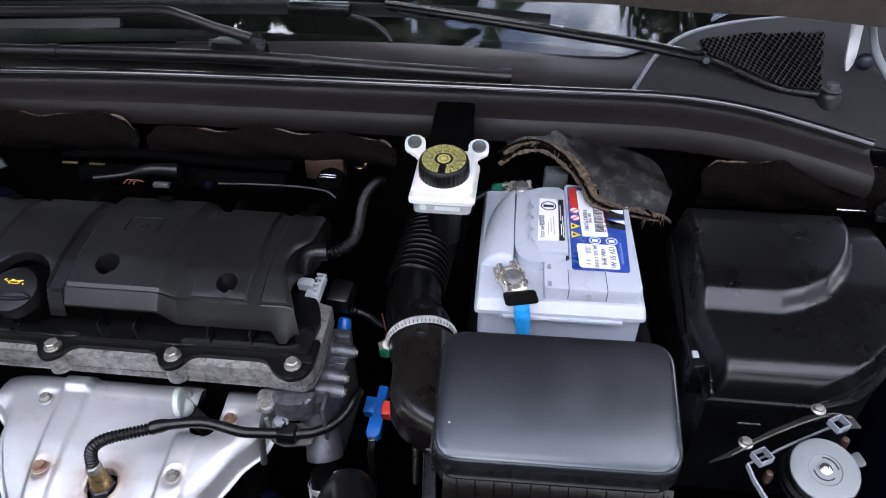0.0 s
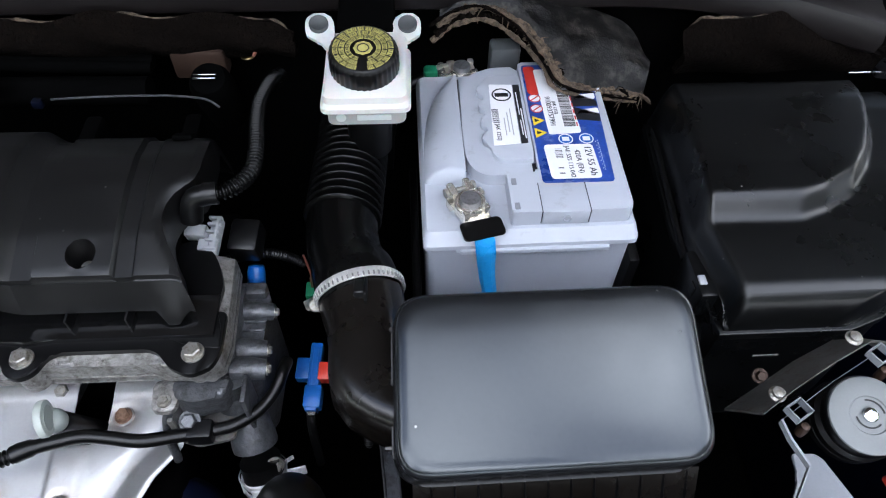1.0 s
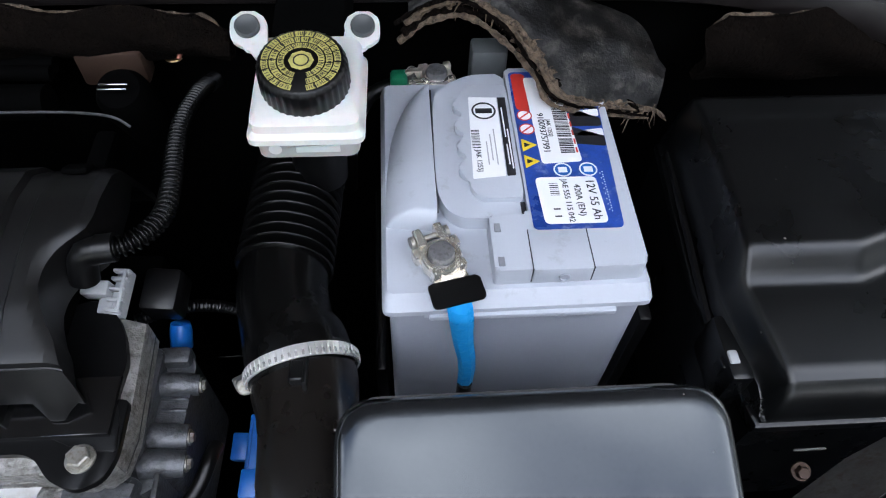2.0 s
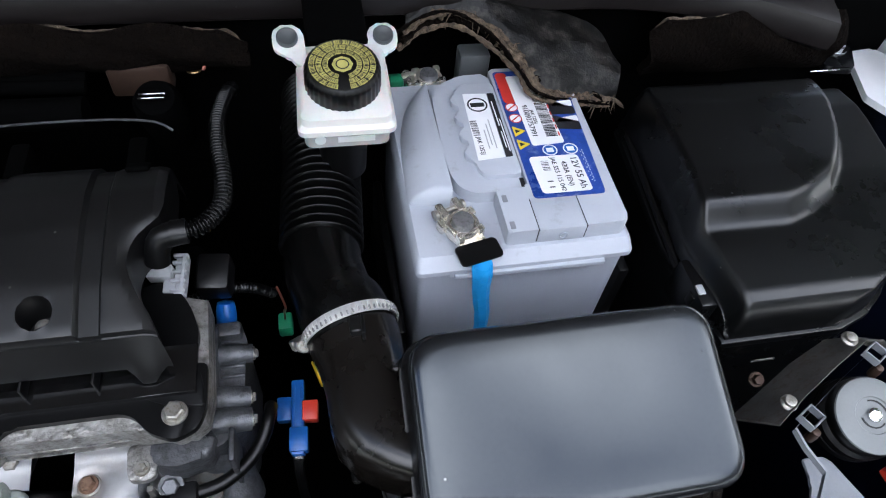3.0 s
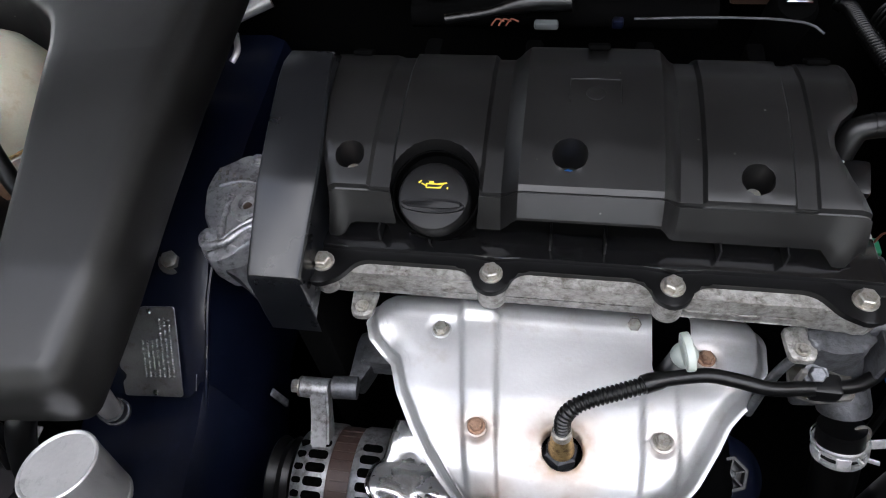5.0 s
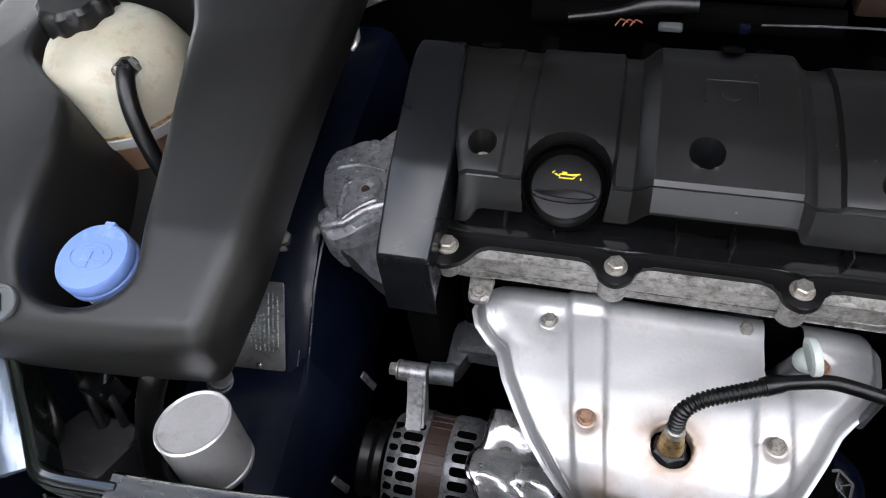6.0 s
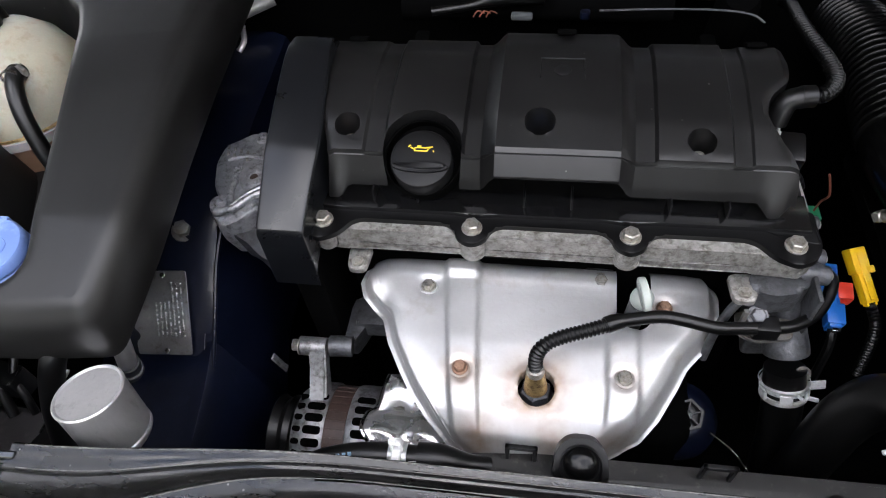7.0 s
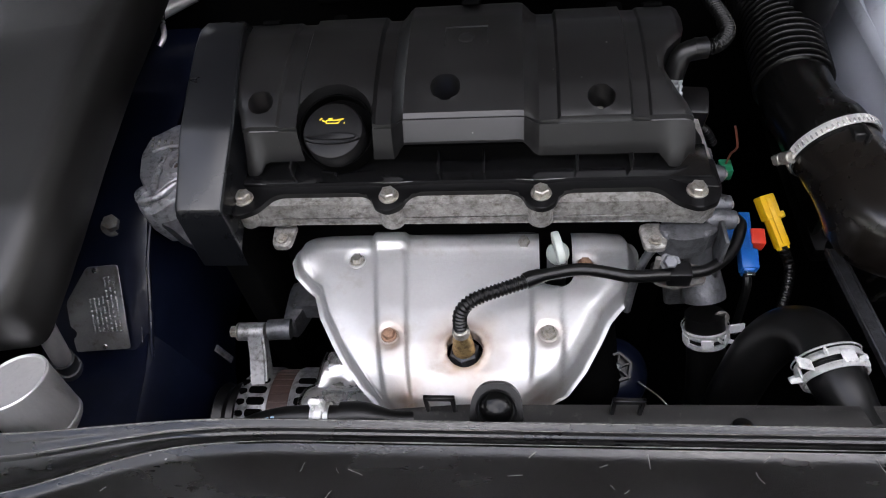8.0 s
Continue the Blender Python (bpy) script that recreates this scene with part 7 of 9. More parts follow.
def coil_connector():
    t = thing("ignition_connector", (-0.125, 0.475, 0.90), "grey plug at the end of a black corrugated hose", "connector", "wiring connectors")
    m = Matrix.Translation((-0.131, 0.488, 0.890)) @ pose(0, 0, 0, 14, 0, -6)
    for x0, x1, y0, y1, z0, z1 in ((-0.017, 0.000, -0.004, 0.006, -0.006, 0.006), (0.001, 0.009, -0.015, 0.016, -0.010, 0.000), (-0.006, 0.003, -0.014, -0.004, -0.009, 0.001)):
        b = B()
        rbox(b, x0, x1, y0, y1, z0, z1, 0.0012, 2, m)
        part("plug_shell", b, M_CONGREY, t)
    for y in (-0.0125, -0.0055, 0.0015, 0.0085, 0.0140):
        b = B()
        rbox(b, -0.0005, 0.0102, y - 0.0012, y + 0.0012, -0.001, 0.0038, 0.0005, 1, m)
        part("plug_clip", b, M_CONGREY, t)
    b = B()
    rbox(b, 0.0065, 0.0090, -0.013, 0.015, 0.0, 0.0042, 0.0006, 1, m)
    part("plug_bar", b, M_CONGREY, t)
    b = B()
    rbox(b, 0.011, 0.036, -0.006, 0.024, -0.040, -0.014, 0.004, 2, m)
    part("coil_end", b, M_BLACK, t)
    b = B()
    sweep(b, [(-0.134, 0.479, 0.918), (-0.132, 0.482, 0.928), (-0.128, 0.485, 0.936), (-0.116, 0.486, 0.939)], 0.0085, 16)
    part("elbow", b, M_BLACK, t)
    return t


coil_connector()
bh = thing("breather_hose", (-0.095, 0.55, 0.90), "black corrugated breather hose", "hose")
bm = B()
sweep(bm, [(-0.118, 0.486, 0.939), (-0.106, 0.488, 0.939), (-0.096, 0.497, 0.938), (-0.089, 0.514, 0.936), (-0.0895, 0.54, 0.934), (-0.094, 0.575, 0.930), (-0.096, 0.61, 0.925), (-0.093, 0.65, 0.915), (-0.09, 0.68, 0.90)], corrugated(0.0056, 0.0012, 0.0038), 18, 0.0004)
part("hose", bm, M_BELLOWS, bh, angle=85)
bm = B()
sweep(bm, [(-0.121, 0.4858, 0.939), (-0.1165, 0.4861, 0.939), (-0.111, 0.4868, 0.939)], 0.0086, 18)
part("end_cuff", bm, M_BLACK, bh, "smooth black end cuff")
bm = B()
sweep(bm, [(-0.128, 0.488, 0.853), (-0.112, 0.498, 0.848), (-0.095, 0.508, 0.838), (-0.082, 0.516, 0.823), (-0.07, 0.525, 0.80)], corrugated(0.0042, 0.0006, 0.0030), 12, 0.0008)
part("wire_sleeve", bm, M_RUBBER, tagged(thing("wiring_sleeve", (-0.09, 0.44, 0.86), "thin corrugated wiring sleeve", "cable")))
st = thing("support_strut", (0.009, 0.335, 0.79), "dark pressed steel strut with a zinc bolt", "bracket")
strut_m = Matrix.Translation((0.0105, 0.325, 0.80)) @ pose(0, 0, 0, 0, 0, 5.5)
bm = B()
rbox(bm, -0.0050, 0.0050, -0.062, 0.066, -0.0012, 0.0012, 0.0008, 1, strut_m)
for sx in (-1, 1):
    rbox(bm, sx * 0.0054 - 0.0011, sx * 0.0054 + 0.0011, -0.058, 0.066, -0.004, 0.0030, 0.0008, 1, strut_m)
part("bar", bm, M_CASTDARK, st)
bm = B()
hex_bolt(bm, strut_m @ pose(0, -0.053, 0.0012), 0.0042, 0.0036, 1.25)
part("bolt", bm, M_ZINC, st)

ball = thing("oil_filter", (-0.175, 0.325, 0.66), "black oil filter housing with a ribbed hexagon end", "oil filter")
bm = B()
lathe(bm, [(0.034, -0.05), (0.036, -0.01), (0.033, 0.004), (0.022, 0.014), (0.014, 0.016)], aim((-0.176, 0.325, 0.700), (0.1, -0.3, 1)), 36)
part("canister", bm, M_PAINT, ball)
bm = B()
fm = aim((-0.176, 0.325, 0.700), (0.1, -0.3, 1))
hx = [(math.cos(math.pi / 3 * i), math.sin(math.pi / 3 * i)) for i in range(6)]
loft(bm, [[(x * 0.0145, y * 0.0145, 0.014) for x, y in hx], [(x * 0.0145, y * 0.0145, 0.026) for x, y in hx], [(x * 0.0120, y * 0.0120, 0.026) for x, y in hx], [(x * 0.0120, y * 0.0120, 0.019) for x, y in hx]], True, True, fm)
part("hexagon_end", bm, M_BLACK, ball)
for i in range(6):
    bm = B()
    rbox(bm, 0.002, 0.012, -0.0008, 0.0008, 0.019, 0.0255, 0.0002, 1, fm @ pose(0, 0, 0, 0, 0, 60 * i))
    part("hexagon_rib", bm, M_BLACK, ball)
bm = B()
lathe(bm, [(0.004, 0.019), (0.004, 0.026), (0.002, 0.027)], fm, 12)
part("hub", bm, M_HORN, ball)
bm = B()
sweep(bm, [(-0.158, 0.300, 0.73), (-0.140, 0.285, 0.728), (-0.125, 0.27, 0.715)], 0.0009, 6)
solo("loose_wire", bm, M_CHROME, "thin bright wire end beside the exhaust", "wire")


# ---- radiator top and front ----
rad = thing("radiator", (-0.25, 0.215, 0.45), "black plastic radiator top tank with tabs", "radiator")
bm = B()
prism(bm, rounded([(-0.392, 0.197), (-0.392, 0.212), (-0.30, 0.220), (-0.16, 0.222), (0.04, 0.224), (0.04, 0.197)], 0.006), 0.60, 0.850, 0.006, 3)
part("top_tank", bm, M_TANKTOP, rad)
for x in (-0.3145, -0.1915):
    for x0, x1, z0, z1 in ((-0.0105, -0.0075, 0.848, 0.870), (0.0075, 0.0105, 0.848, 0.870), (-0.0105, 0.0105, 0.866, 0.870)):
        bm = B()
        rbox(bm, x + x0, x + x1, 0.214, 0.2172, z0, z1, 0.0006, 1)
        part("tab_bar", bm, M_BLACK, rad)
MOUNT_AT = Matrix.Translation((-0.2765, 0.2095, 0.865)) @ pose(0, 0, 0, 34, 0, 0) @ Matrix.Diagonal((0.80, 0.80, 0.85, 1))
mt = thing("radiator_mount", (-0.277, 0.21, 0.85), "black rubber radiator mount in a rounded collar", "mount")
bm = B()
prism(bm, rounded([(-0.023, -0.014), (-0.020, 0.012), (-0.010, 0.022), (0.010, 0.022), (0.020, 0.012), (0.023, -0.014)], 0.008, 5), -0.012, 0.004, 0.003, 2, MOUNT_AT)
part("collar", bm, M_FLANGE, mt)
bm = B()
lathe(bm, [(0.0168, 0.004), (0.0172, 0.0052), (0.0160, 0.0060), (0.0148, 0.0045)], MOUNT_AT, 36, False, False)
part("collar_ring", bm, M_BLACK, mt)
bm = B()
lathe(bm, [(0.0146, 0.0), (0.0140, 0.0035), (0.0118, 0.0068), (0.0080, 0.0092), (0.0030, 0.0102)], MOUNT_AT @ Matrix.Translation((0, 0.002, 0.001)), 32)
part("rubber_button", bm, M_BELLOWS, mt)
pin = B()
lathe(pin, [(0.007, 0), (0.007, 0.004), (0.004, 0.006), (0.002, 0.0065)], pose(-0.120, 0.205, 0.850), 18)
solo("push_pin", pin, M_BLACK, "small black trim push pin", "clip")

fh = thing("front_coolant_hose", (-0.42, 0.20, 0.85), "small black coolant hose with pale blue print", "hose", "coolant hoses")
bm = B()
sweep(bm, [(-0.50, 0.185, 0.79), (-0.475, 0.192, 0.825), (-0.452, 0.198, 0.848), (-0.425, 0.203, 0.857), (-0.40, 0.205, 0.858), (-0.372, 0.206, 0.856)], 0.0085, 18)
part("hose", bm, M_RUBBER, fh)
bm = B()
sweep(bm, [(-0.382, 0.206, 0.857), (-0.366, 0.207, 0.856), (-0.35, 0.208, 0.850), (-0.335, 0.210, 0.845)], lambda s, tot: 0.0105 - 0.004 * smooth_step(0.01, 0.04, s), 18)
part("nozzle", bm, M_BLACK, fh)
HOSE = curve_points([(-0.475, 0.192, 0.825), (-0.452, 0.198, 0.848), (-0.425, 0.203, 0.857), (-0.40, 0.205, 0.858)], 0.002)
for i in range(12):
    if i in (4, 7):
        continue
    p = HOSE[8 + 2 * i]
    along = (HOSE[9 + 2 * i] - HOSE[7 + 2 * i]).normalized()
    out = (Vector((0, -0.35, 1)) - along * along.dot(Vector((0, -0.35, 1)))).normalized()
    m = Matrix((along, out.cross(along), out)).transposed().to_4x4()
    m.translation = p + out * 0.0084
    bm = B()
    rbox(bm, -0.0012, 0.0012, -0.0020, 0.0020, 0, 0.0004, 0, 1, m)
    part("printed_bar", bm, M_HOSEINK, fh)
for dx in (-0.004, 0.004):
    bm = B()
    lathe(bm, [(0.0092, -0.0022), (0.0102, -0.0022), (0.0102, 0.0022), (0.0092, 0.0022)], aim((-0.3945 + dx, 0.2052, 0.858), (1, 0.03, 0)), 28, False, False)
    bmesh.ops.solidify(bm, geom=bm.faces[:], thickness=0.001)
    part("clamp_band", bm, M_CLAMP, fh)
for p, w in (((-0.3945, 0.202, 0.8675), (0.003, 0.011, 0.0035)), ((-0.4075, 0.200, 0.861), (0.0045, 0.003, 0.003)), ((-0.3825, 0.200, 0.861), (0.0045, 0.003, 0.003)), ((-0.3975, 0.206, 0.874), (0.0012, 0.002, 0.007)), ((-0.3915, 0.206, 0.874), (0.0012, 0.002, 0.007)), ((-0.3945, 0.206, 0.8805), (0.0042, 0.002, 0.0012))):
    bm = B()
    rbox(bm, p[0] - w[0], p[0] + w[0], p[1] - w[1], p[1] + w[1], p[2] - w[2], p[2] + w[2], 0.0008, 1)
    part("clamp_ear", bm, M_CLAMP, fh)

# ---- left wing: trim panel over the expansion tank and washer filler ----
def trim_panel():
    t = thing("tank_cover_panel", (-0.72, 0.40, 0.85), "black plastic cover panel with a deep cut-out", "cover panel")
    outer = [(-0.6140, 0.2545), (-0.6020, 0.319), (-0.6030, 0.40), (-0.6040, 0.52), (-0.611, 0.66), (-0.95, 0.66), (-0.95, 0.346), (-0.80, 0.243), (-0.763, 0.2425), (-0.679, 0.2480)]
    hole = [(-0.6770, 0.319), (-0.6915, 0.397), (-0.7130, 0.497), (-0.730, 0.535), (-0.770, 0.565), (-0.835, 0.560), (-0.862, 0.520), (-0.855, 0.470), (-0.821, 0.443), (-0.783, 0.419), (-0.772, 0.380), (-0.768, 0.339), (-0.764, 0.297), (-0.752, 0.273), (-0.728, 0.2655), (-0.700, 0.2665), (-0.672, 0.285)]
    o = rounded(outer, [0.016, 0.02, 0.02, 0.02, 0.02, 0.01, 0.02, 0.02, 0.01, 0.01], 5)
    h = rounded(hole, 0.014, 4)

    def top_z(x, y):
        return interp(y, [(0.20, 0.912), (0.25, 0.920), (0.285, 0.935), (0.32, 0.948), (0.40, 0.964), (0.48, 0.979), (0.62, 0.988)]) - 0.02 * smooth_step(-0.75, -0.95, x)

    def band(pts, shrink, dz):
        n = len(pts)
        out = []
        for i in range(n):
            p, a, c = Vector(pts[i]), Vector(pts[i - 1]), Vector(pts[(i + 1) % n])
            tg = (c - a)
            if tg.length < 1e-7:
                tg = Vector((1, 0))
            nn = Vector((tg.y, -tg.x)).normalized()
            q = p + nn * shrink
            out.append((q.x, q.y, top_z(q.x, q.y) + dz))
        return out

    b = B()
    # skirt and rounded shoulder, then the top face with its hole, then the rounded inner wall
    def add(rows):
        vs = [[b.verts.new(p) for p in r] for r in rows]
        k = len(vs[0])
        for ra, rb in zip(vs, vs[1:]):
            for i in range(k):
                b.faces.new((ra[i], ra[(i + 1) % k], rb[(i + 1) % k], rb[i]))
        return vs[-1]

    area = sum(o[i - 1][0] * o[i][1] - o[i][0] * o[i - 1][1] for i in range(len(o)))
    so = 1 if area > 0 else -1
    area_h = sum(h[i - 1][0] * h[i][1] - h[i][0] * h[i - 1][1] for i in range(len(h)))
    sh_ = 1 if area_h > 0 else -1
    rim_o = add([band(o, -0.004 * so, -0.064), band(o, 0.000, -0.054), band(o, 0.0012 * so, -0.036), band(o, 0.0008 * so, -0.0180), band(o, -0.0012 * so, -0.0100), band(o, -0.0045 * so, -0.0042), band(o, -0.0085 * so, -0.0011), band(o, -0.0125 * so, 0.0)])
    rim_h = add([band(h, -0.014 * sh_, -0.098), band(h, -0.004 * sh_, -0.04), band(h, 0.0, -0.012), band(h, 0.0015 * sh_, -0.004), band(h, 0.004 * sh_, -0.0012), band(h, 0.008 * sh_, 0.0)])
    eds = []
    for ring in (rim_o, rim_h):
        for i in range(len(ring)):
            eds.append(b.edges.get((ring[i - 1], ring[i])))
    b.verts.index_update()
    ring_ids = {v.index for v in rim_o} | {v.index for v in rim_h}
    count = len(b.verts)
    bmesh.ops.triangle_fill(b, use_beauty=True, use_dissolve=False, edges=[e for e in eds if e])
    b.verts.index_update()
    top_faces = [f for f in b.faces if all(v.index in ring_ids for v in f.verts)]
    top_ids = set()
    b.faces.index_update()
    for f in top_faces:
        top_ids.add(f.index)
    inner = [e for e in b.edges if len(e.link_faces) == 2 and all(f.index in top_ids for f in e.link_faces)]
    bmesh.ops.subdivide_edges(b, edges=inner, cuts=7, use_grid_fill=True)
    b.verts.index_update()
    for v in b.verts:
        if v.index >= count:
            v.co.z = top_z(v.co.x, v.co.y)
    part("panel", b, M_TRIM, t, angle=50)
    b = B()
    floor_pts = [b.verts.new((x, y, z - 0.094)) for x, y, z in band(h, -0.012 * sh_, 0)]
    b.faces.new(floor_pts)
    bmesh.ops.solidify(b, geom=b.faces[:], thickness=0.004)
    part("well_floor", b, M_TRIM, t)
    b = B()
    lathe(b, [(0.0130, -0.002), (0.0130, 0.0008), (0.0122, 0.0018), (0.0100, 0.0018), (0.0095, 0.0004), (0.004, 0.0002)], pose(-0.7600, 0.2580, 0.9262, rx=22), 32)
    part("clip_head", b, M_HORN, t, "round quarter-turn clip")
    b = B()
    rbox(b, -0.0014, 0.0014, -0.006, 0.006, 0, 0.0022, 0.0003, 1, pose(-0.7600, 0.2580, 0.9262, rx=22) @ pose(0, 0, 0, rz=20))
    part("clip_slot", b, M_BLACK, t)
    return t


trim_panel()


def washer_filler():
    t = thing("washer_filler", (-0.727, 0.315, 0.85), "white washer filler neck with a blue cap", "washer filler")
    m = pose(-0.7205, 0.3085, 0.902, rx=6, ry=-2) @ Matrix.Diagonal((0.83, 0.83, 0.9, 1))
    b = B()
    lathe(b, [(0.024, -0.05), (0.029, -0.02), (0.030, 0.004), (0.029, 0.006)], m, 36)
    part("neck", b, M_TANKW, t)
    b = B()
    lathe(b, [(0.0315, 0.003), (0.0335, 0.005), (0.0335, 0.0085), (0.0320, 0.010), (0.0320, 0.0115), (0.0335, 0.0130), (0.0335, 0.0200), (0.0315, 0.0225), (0.027, 0.0232), (0.012, 0.0232)], m, 48)
    cap = part("cap", b, M_CAPBLUE, t, "blue snap-on cap")
    b = B()
    rbox(b, -0.005, 0.005, 0.0315, 0.0357, 0.016, 0.0222, 0.001, 1, m)
    part("cap_tab", b, M_CAPBLUE, t)
    # raised windscreen-washer symbol
    for x0, x1, y0, y1 in ((-0.0165, 0.0165, -0.0052, -0.0043), (-0.0009, 0.0009, -0.0120, 0.0040)):
        b = B()
        rbox(b, x0, x1, y0, y1, 0.0230, 0.0240, 0.0002, 1, m)
        part("cap_symbol", b, M_CAPBLUE, t)
    for r, sq, a0, a1 in ((0.0195, 0.66, 0, 360), (0.0115, 0.75, 20, 160)):
        b = B()
        k = 40
        sweep(b, [tuple(m @ Vector((r * math.cos(radians(a0 + (a1 - a0) * i / k)), r * sq * math.sin(radians(a0 + (a1 - a0) * i / k)), 0.0233))) for i in range(k + 1)], 0.00065, 6)
        part("cap_symbol", b, M_CAPBLUE, t)
    return t


washer_filler()


def expansion_tank():
    t = thing("expansion_tank", (-0.79, 0.47, 0.85), "yellowed round coolant expansion tank", "expansion tank")
    c = (-0.792, 0.488, 0.917)
    m = pose(*c, rx=6)
    b = B()
    R = 0.066
    lathe(b, [(R * 0.98, -0.050), (R, -0.006)], m, 56)
    part("coolant_band", b, M_COOLANT, t, "rusty coolant showing through the tank")
    b = B()
    lathe(b, [(R * 1.005, 0.0075), (R * 0.97, 0.020), (R * 0.88, 0.038), (R * 0.70, 0.053), (R * 0.45, 0.062), (R * 0.2, 0.065)], m, 56)
    part("tank_shell", b, M_TANKY, t)
    b = B()
    lathe(b, [(R * 1.0, -0.006), (R * 1.045, -0.005), (R * 1.045, 0.0045), (R * 1.02, 0.0055)], m, 56, False, False)
    part("seam_lip", b, M_TANKLOW, t, "pale moulded seam lip")
    b = B()
    lathe(b, [(R * 1.02, 0.0052), (R * 1.032, 0.0060), (R * 1.02, 0.0078), (R * 1.0, 0.0080)], m, 56, False, False)
    part("seam_line", b, M_BRASS, t, "brown glue line along the seam")
    b = B()
    n = 60
    cm = pose(c[0] - 0.022, c[1] + 0.012, c[2] + 0.056, rx=2)
    rows = [[((r + 0.0016 * k * math.cos(9 * a)) * math.cos(a), (r + 0.0016 * k * math.cos(9 * a)) * math.sin(a), hh) for a in [2 * math.pi * i / n for i in range(n)]] for r, hh, k in ((0.029, 0, 1), (0.030, 0.004, 1), (0.029, 0.022, 1), (0.025, 0.026, 0.4))]
    loft(b, rows, True, True, cm)
    part("tank_cap", b, M_RUBBER, t, "knurled black pressure cap")
    b = B()
    sweep(b, [(-0.752, 0.459, 0.966), (-0.750, 0.449, 0.968), (-0.747, 0.438, 0.962), (-0.741, 0.424, 0.945), (-0.731, 0.411, 0.915), (-0.722, 0.404, 0.88), (-0.720, 0.400, 0.85)], 0.0072, 16)
    part("hose", b, M_RUBBER, t, "thin black overflow hose")
    b = B()
    lathe(b, [(0.0055, -0.012), (0.0060, 0.004), (0.0068, 0.006), (0.0060, 0.010)], aim((-0.753, 0.462, 0.962), (0.05, -0.5, 0.7)), 16)
    part("nipple", b, M_TANKY, t)
    for k in (0.004, 0.012):
        b = B()
        p = Vector((-0.7525, 0.459, 0.9665)) + Vector((0.08, -0.9, 0.1)).normalized() * k
        lathe(b, [(0.0076, -0.0016), (0.0084, -0.0016), (0.0084, 0.0016), (0.0076, 0.0016)], aim(p, (0.15, -0.95, -0.05)), 24, False, False)
        bmesh.ops.solidify(b, geom=b.faces[:], thickness=0.0006)
        part("hose_clip", b, M_CHROME, t)
    b = B()
    rbox(b, -0.002, 0.002, -0.006, 0.006, -0.003, 0.004, 0.0008, 1, pose(-0.7415, 0.452, 0.972, rz=60))
    part("clip_ear", b, M_WING, t)
    return t


expansion_tank()

can = thing("filter_canister", (-0.65, 0.25, 0.74), "brushed aluminium canister with a rounded top rim", "canister")
bm = B()
cm = Matrix.Translation((-0.6245, 0.2235, 0.869)) @ pose(0, 0, 0, -11, -6, 0) @ Matrix.Diagonal((0.80, 0.80, 0.84, 1))
lathe(bm, [(0.0270, -0.066), (0.0312, -0.061), (0.0325, -0.0585), (0.0325, -0.0550), (0.0316, -0.0540), (0.0316, -0.0525), (0.0322, -0.0515), (0.0322, -0.003), (0.0328, -0.0020), (0.0326, -0.0004), (0.0312, 0.0006), (0.0300, 0.0002), (0.0290, -0.0006), (0.015, -0.0004)], cm, 64)
part("can", bm, M_CAN, can)
bm = B()
lathe(bm, [(0.008, -0.10), (0.008, -0.068)], cm, 16)
part("outlet", bm, M_BLACK, can)

bm = B()
sweep(bm, [(-0.668, 0.262, 0.87), (-0.677, 0.248, 0.85), (-0.693, 0.237, 0.81), (-0.705, 0.228, 0.77), (-0.716, 0.218, 0.72), (-0.712, 0.212, 0.66)], 0.0098, 16)
solo("filler_pipe", bm, M_RUBBER, "black rubber pipe beside the canister", "hose")
pi = thing("coolant_pipe", (-0.62, 0.30, 0.72), "metal pipe joined by a black hose below the cover panel", "pipe")
bm = B()
sweep(bm, [(-0.650, 0.290, 0.835), (-0.664, 0.293, 0.795), (-0.680, 0.300, 0.762)], 0.0085, 16)
part("steel_pipe", bm, M_CAN, pi)
bm = B()
sweep(bm, [(-0.678, 0.299, 0.766), (-0.700, 0.312, 0.725), (-0.725, 0.325, 0.675), (-0.743, 0.329, 0.635)], 0.0105, 16)
part("hose", bm, M_RUBBER, pi)
bm = B()
sweep(bm, [(-0.696, 0.3095, 0.732), (-0.701, 0.3125, 0.723), (-0.706, 0.3150, 0.713)], 0.0120, 18)
part("hose_clip", bm, M_CASTDARK, pi)


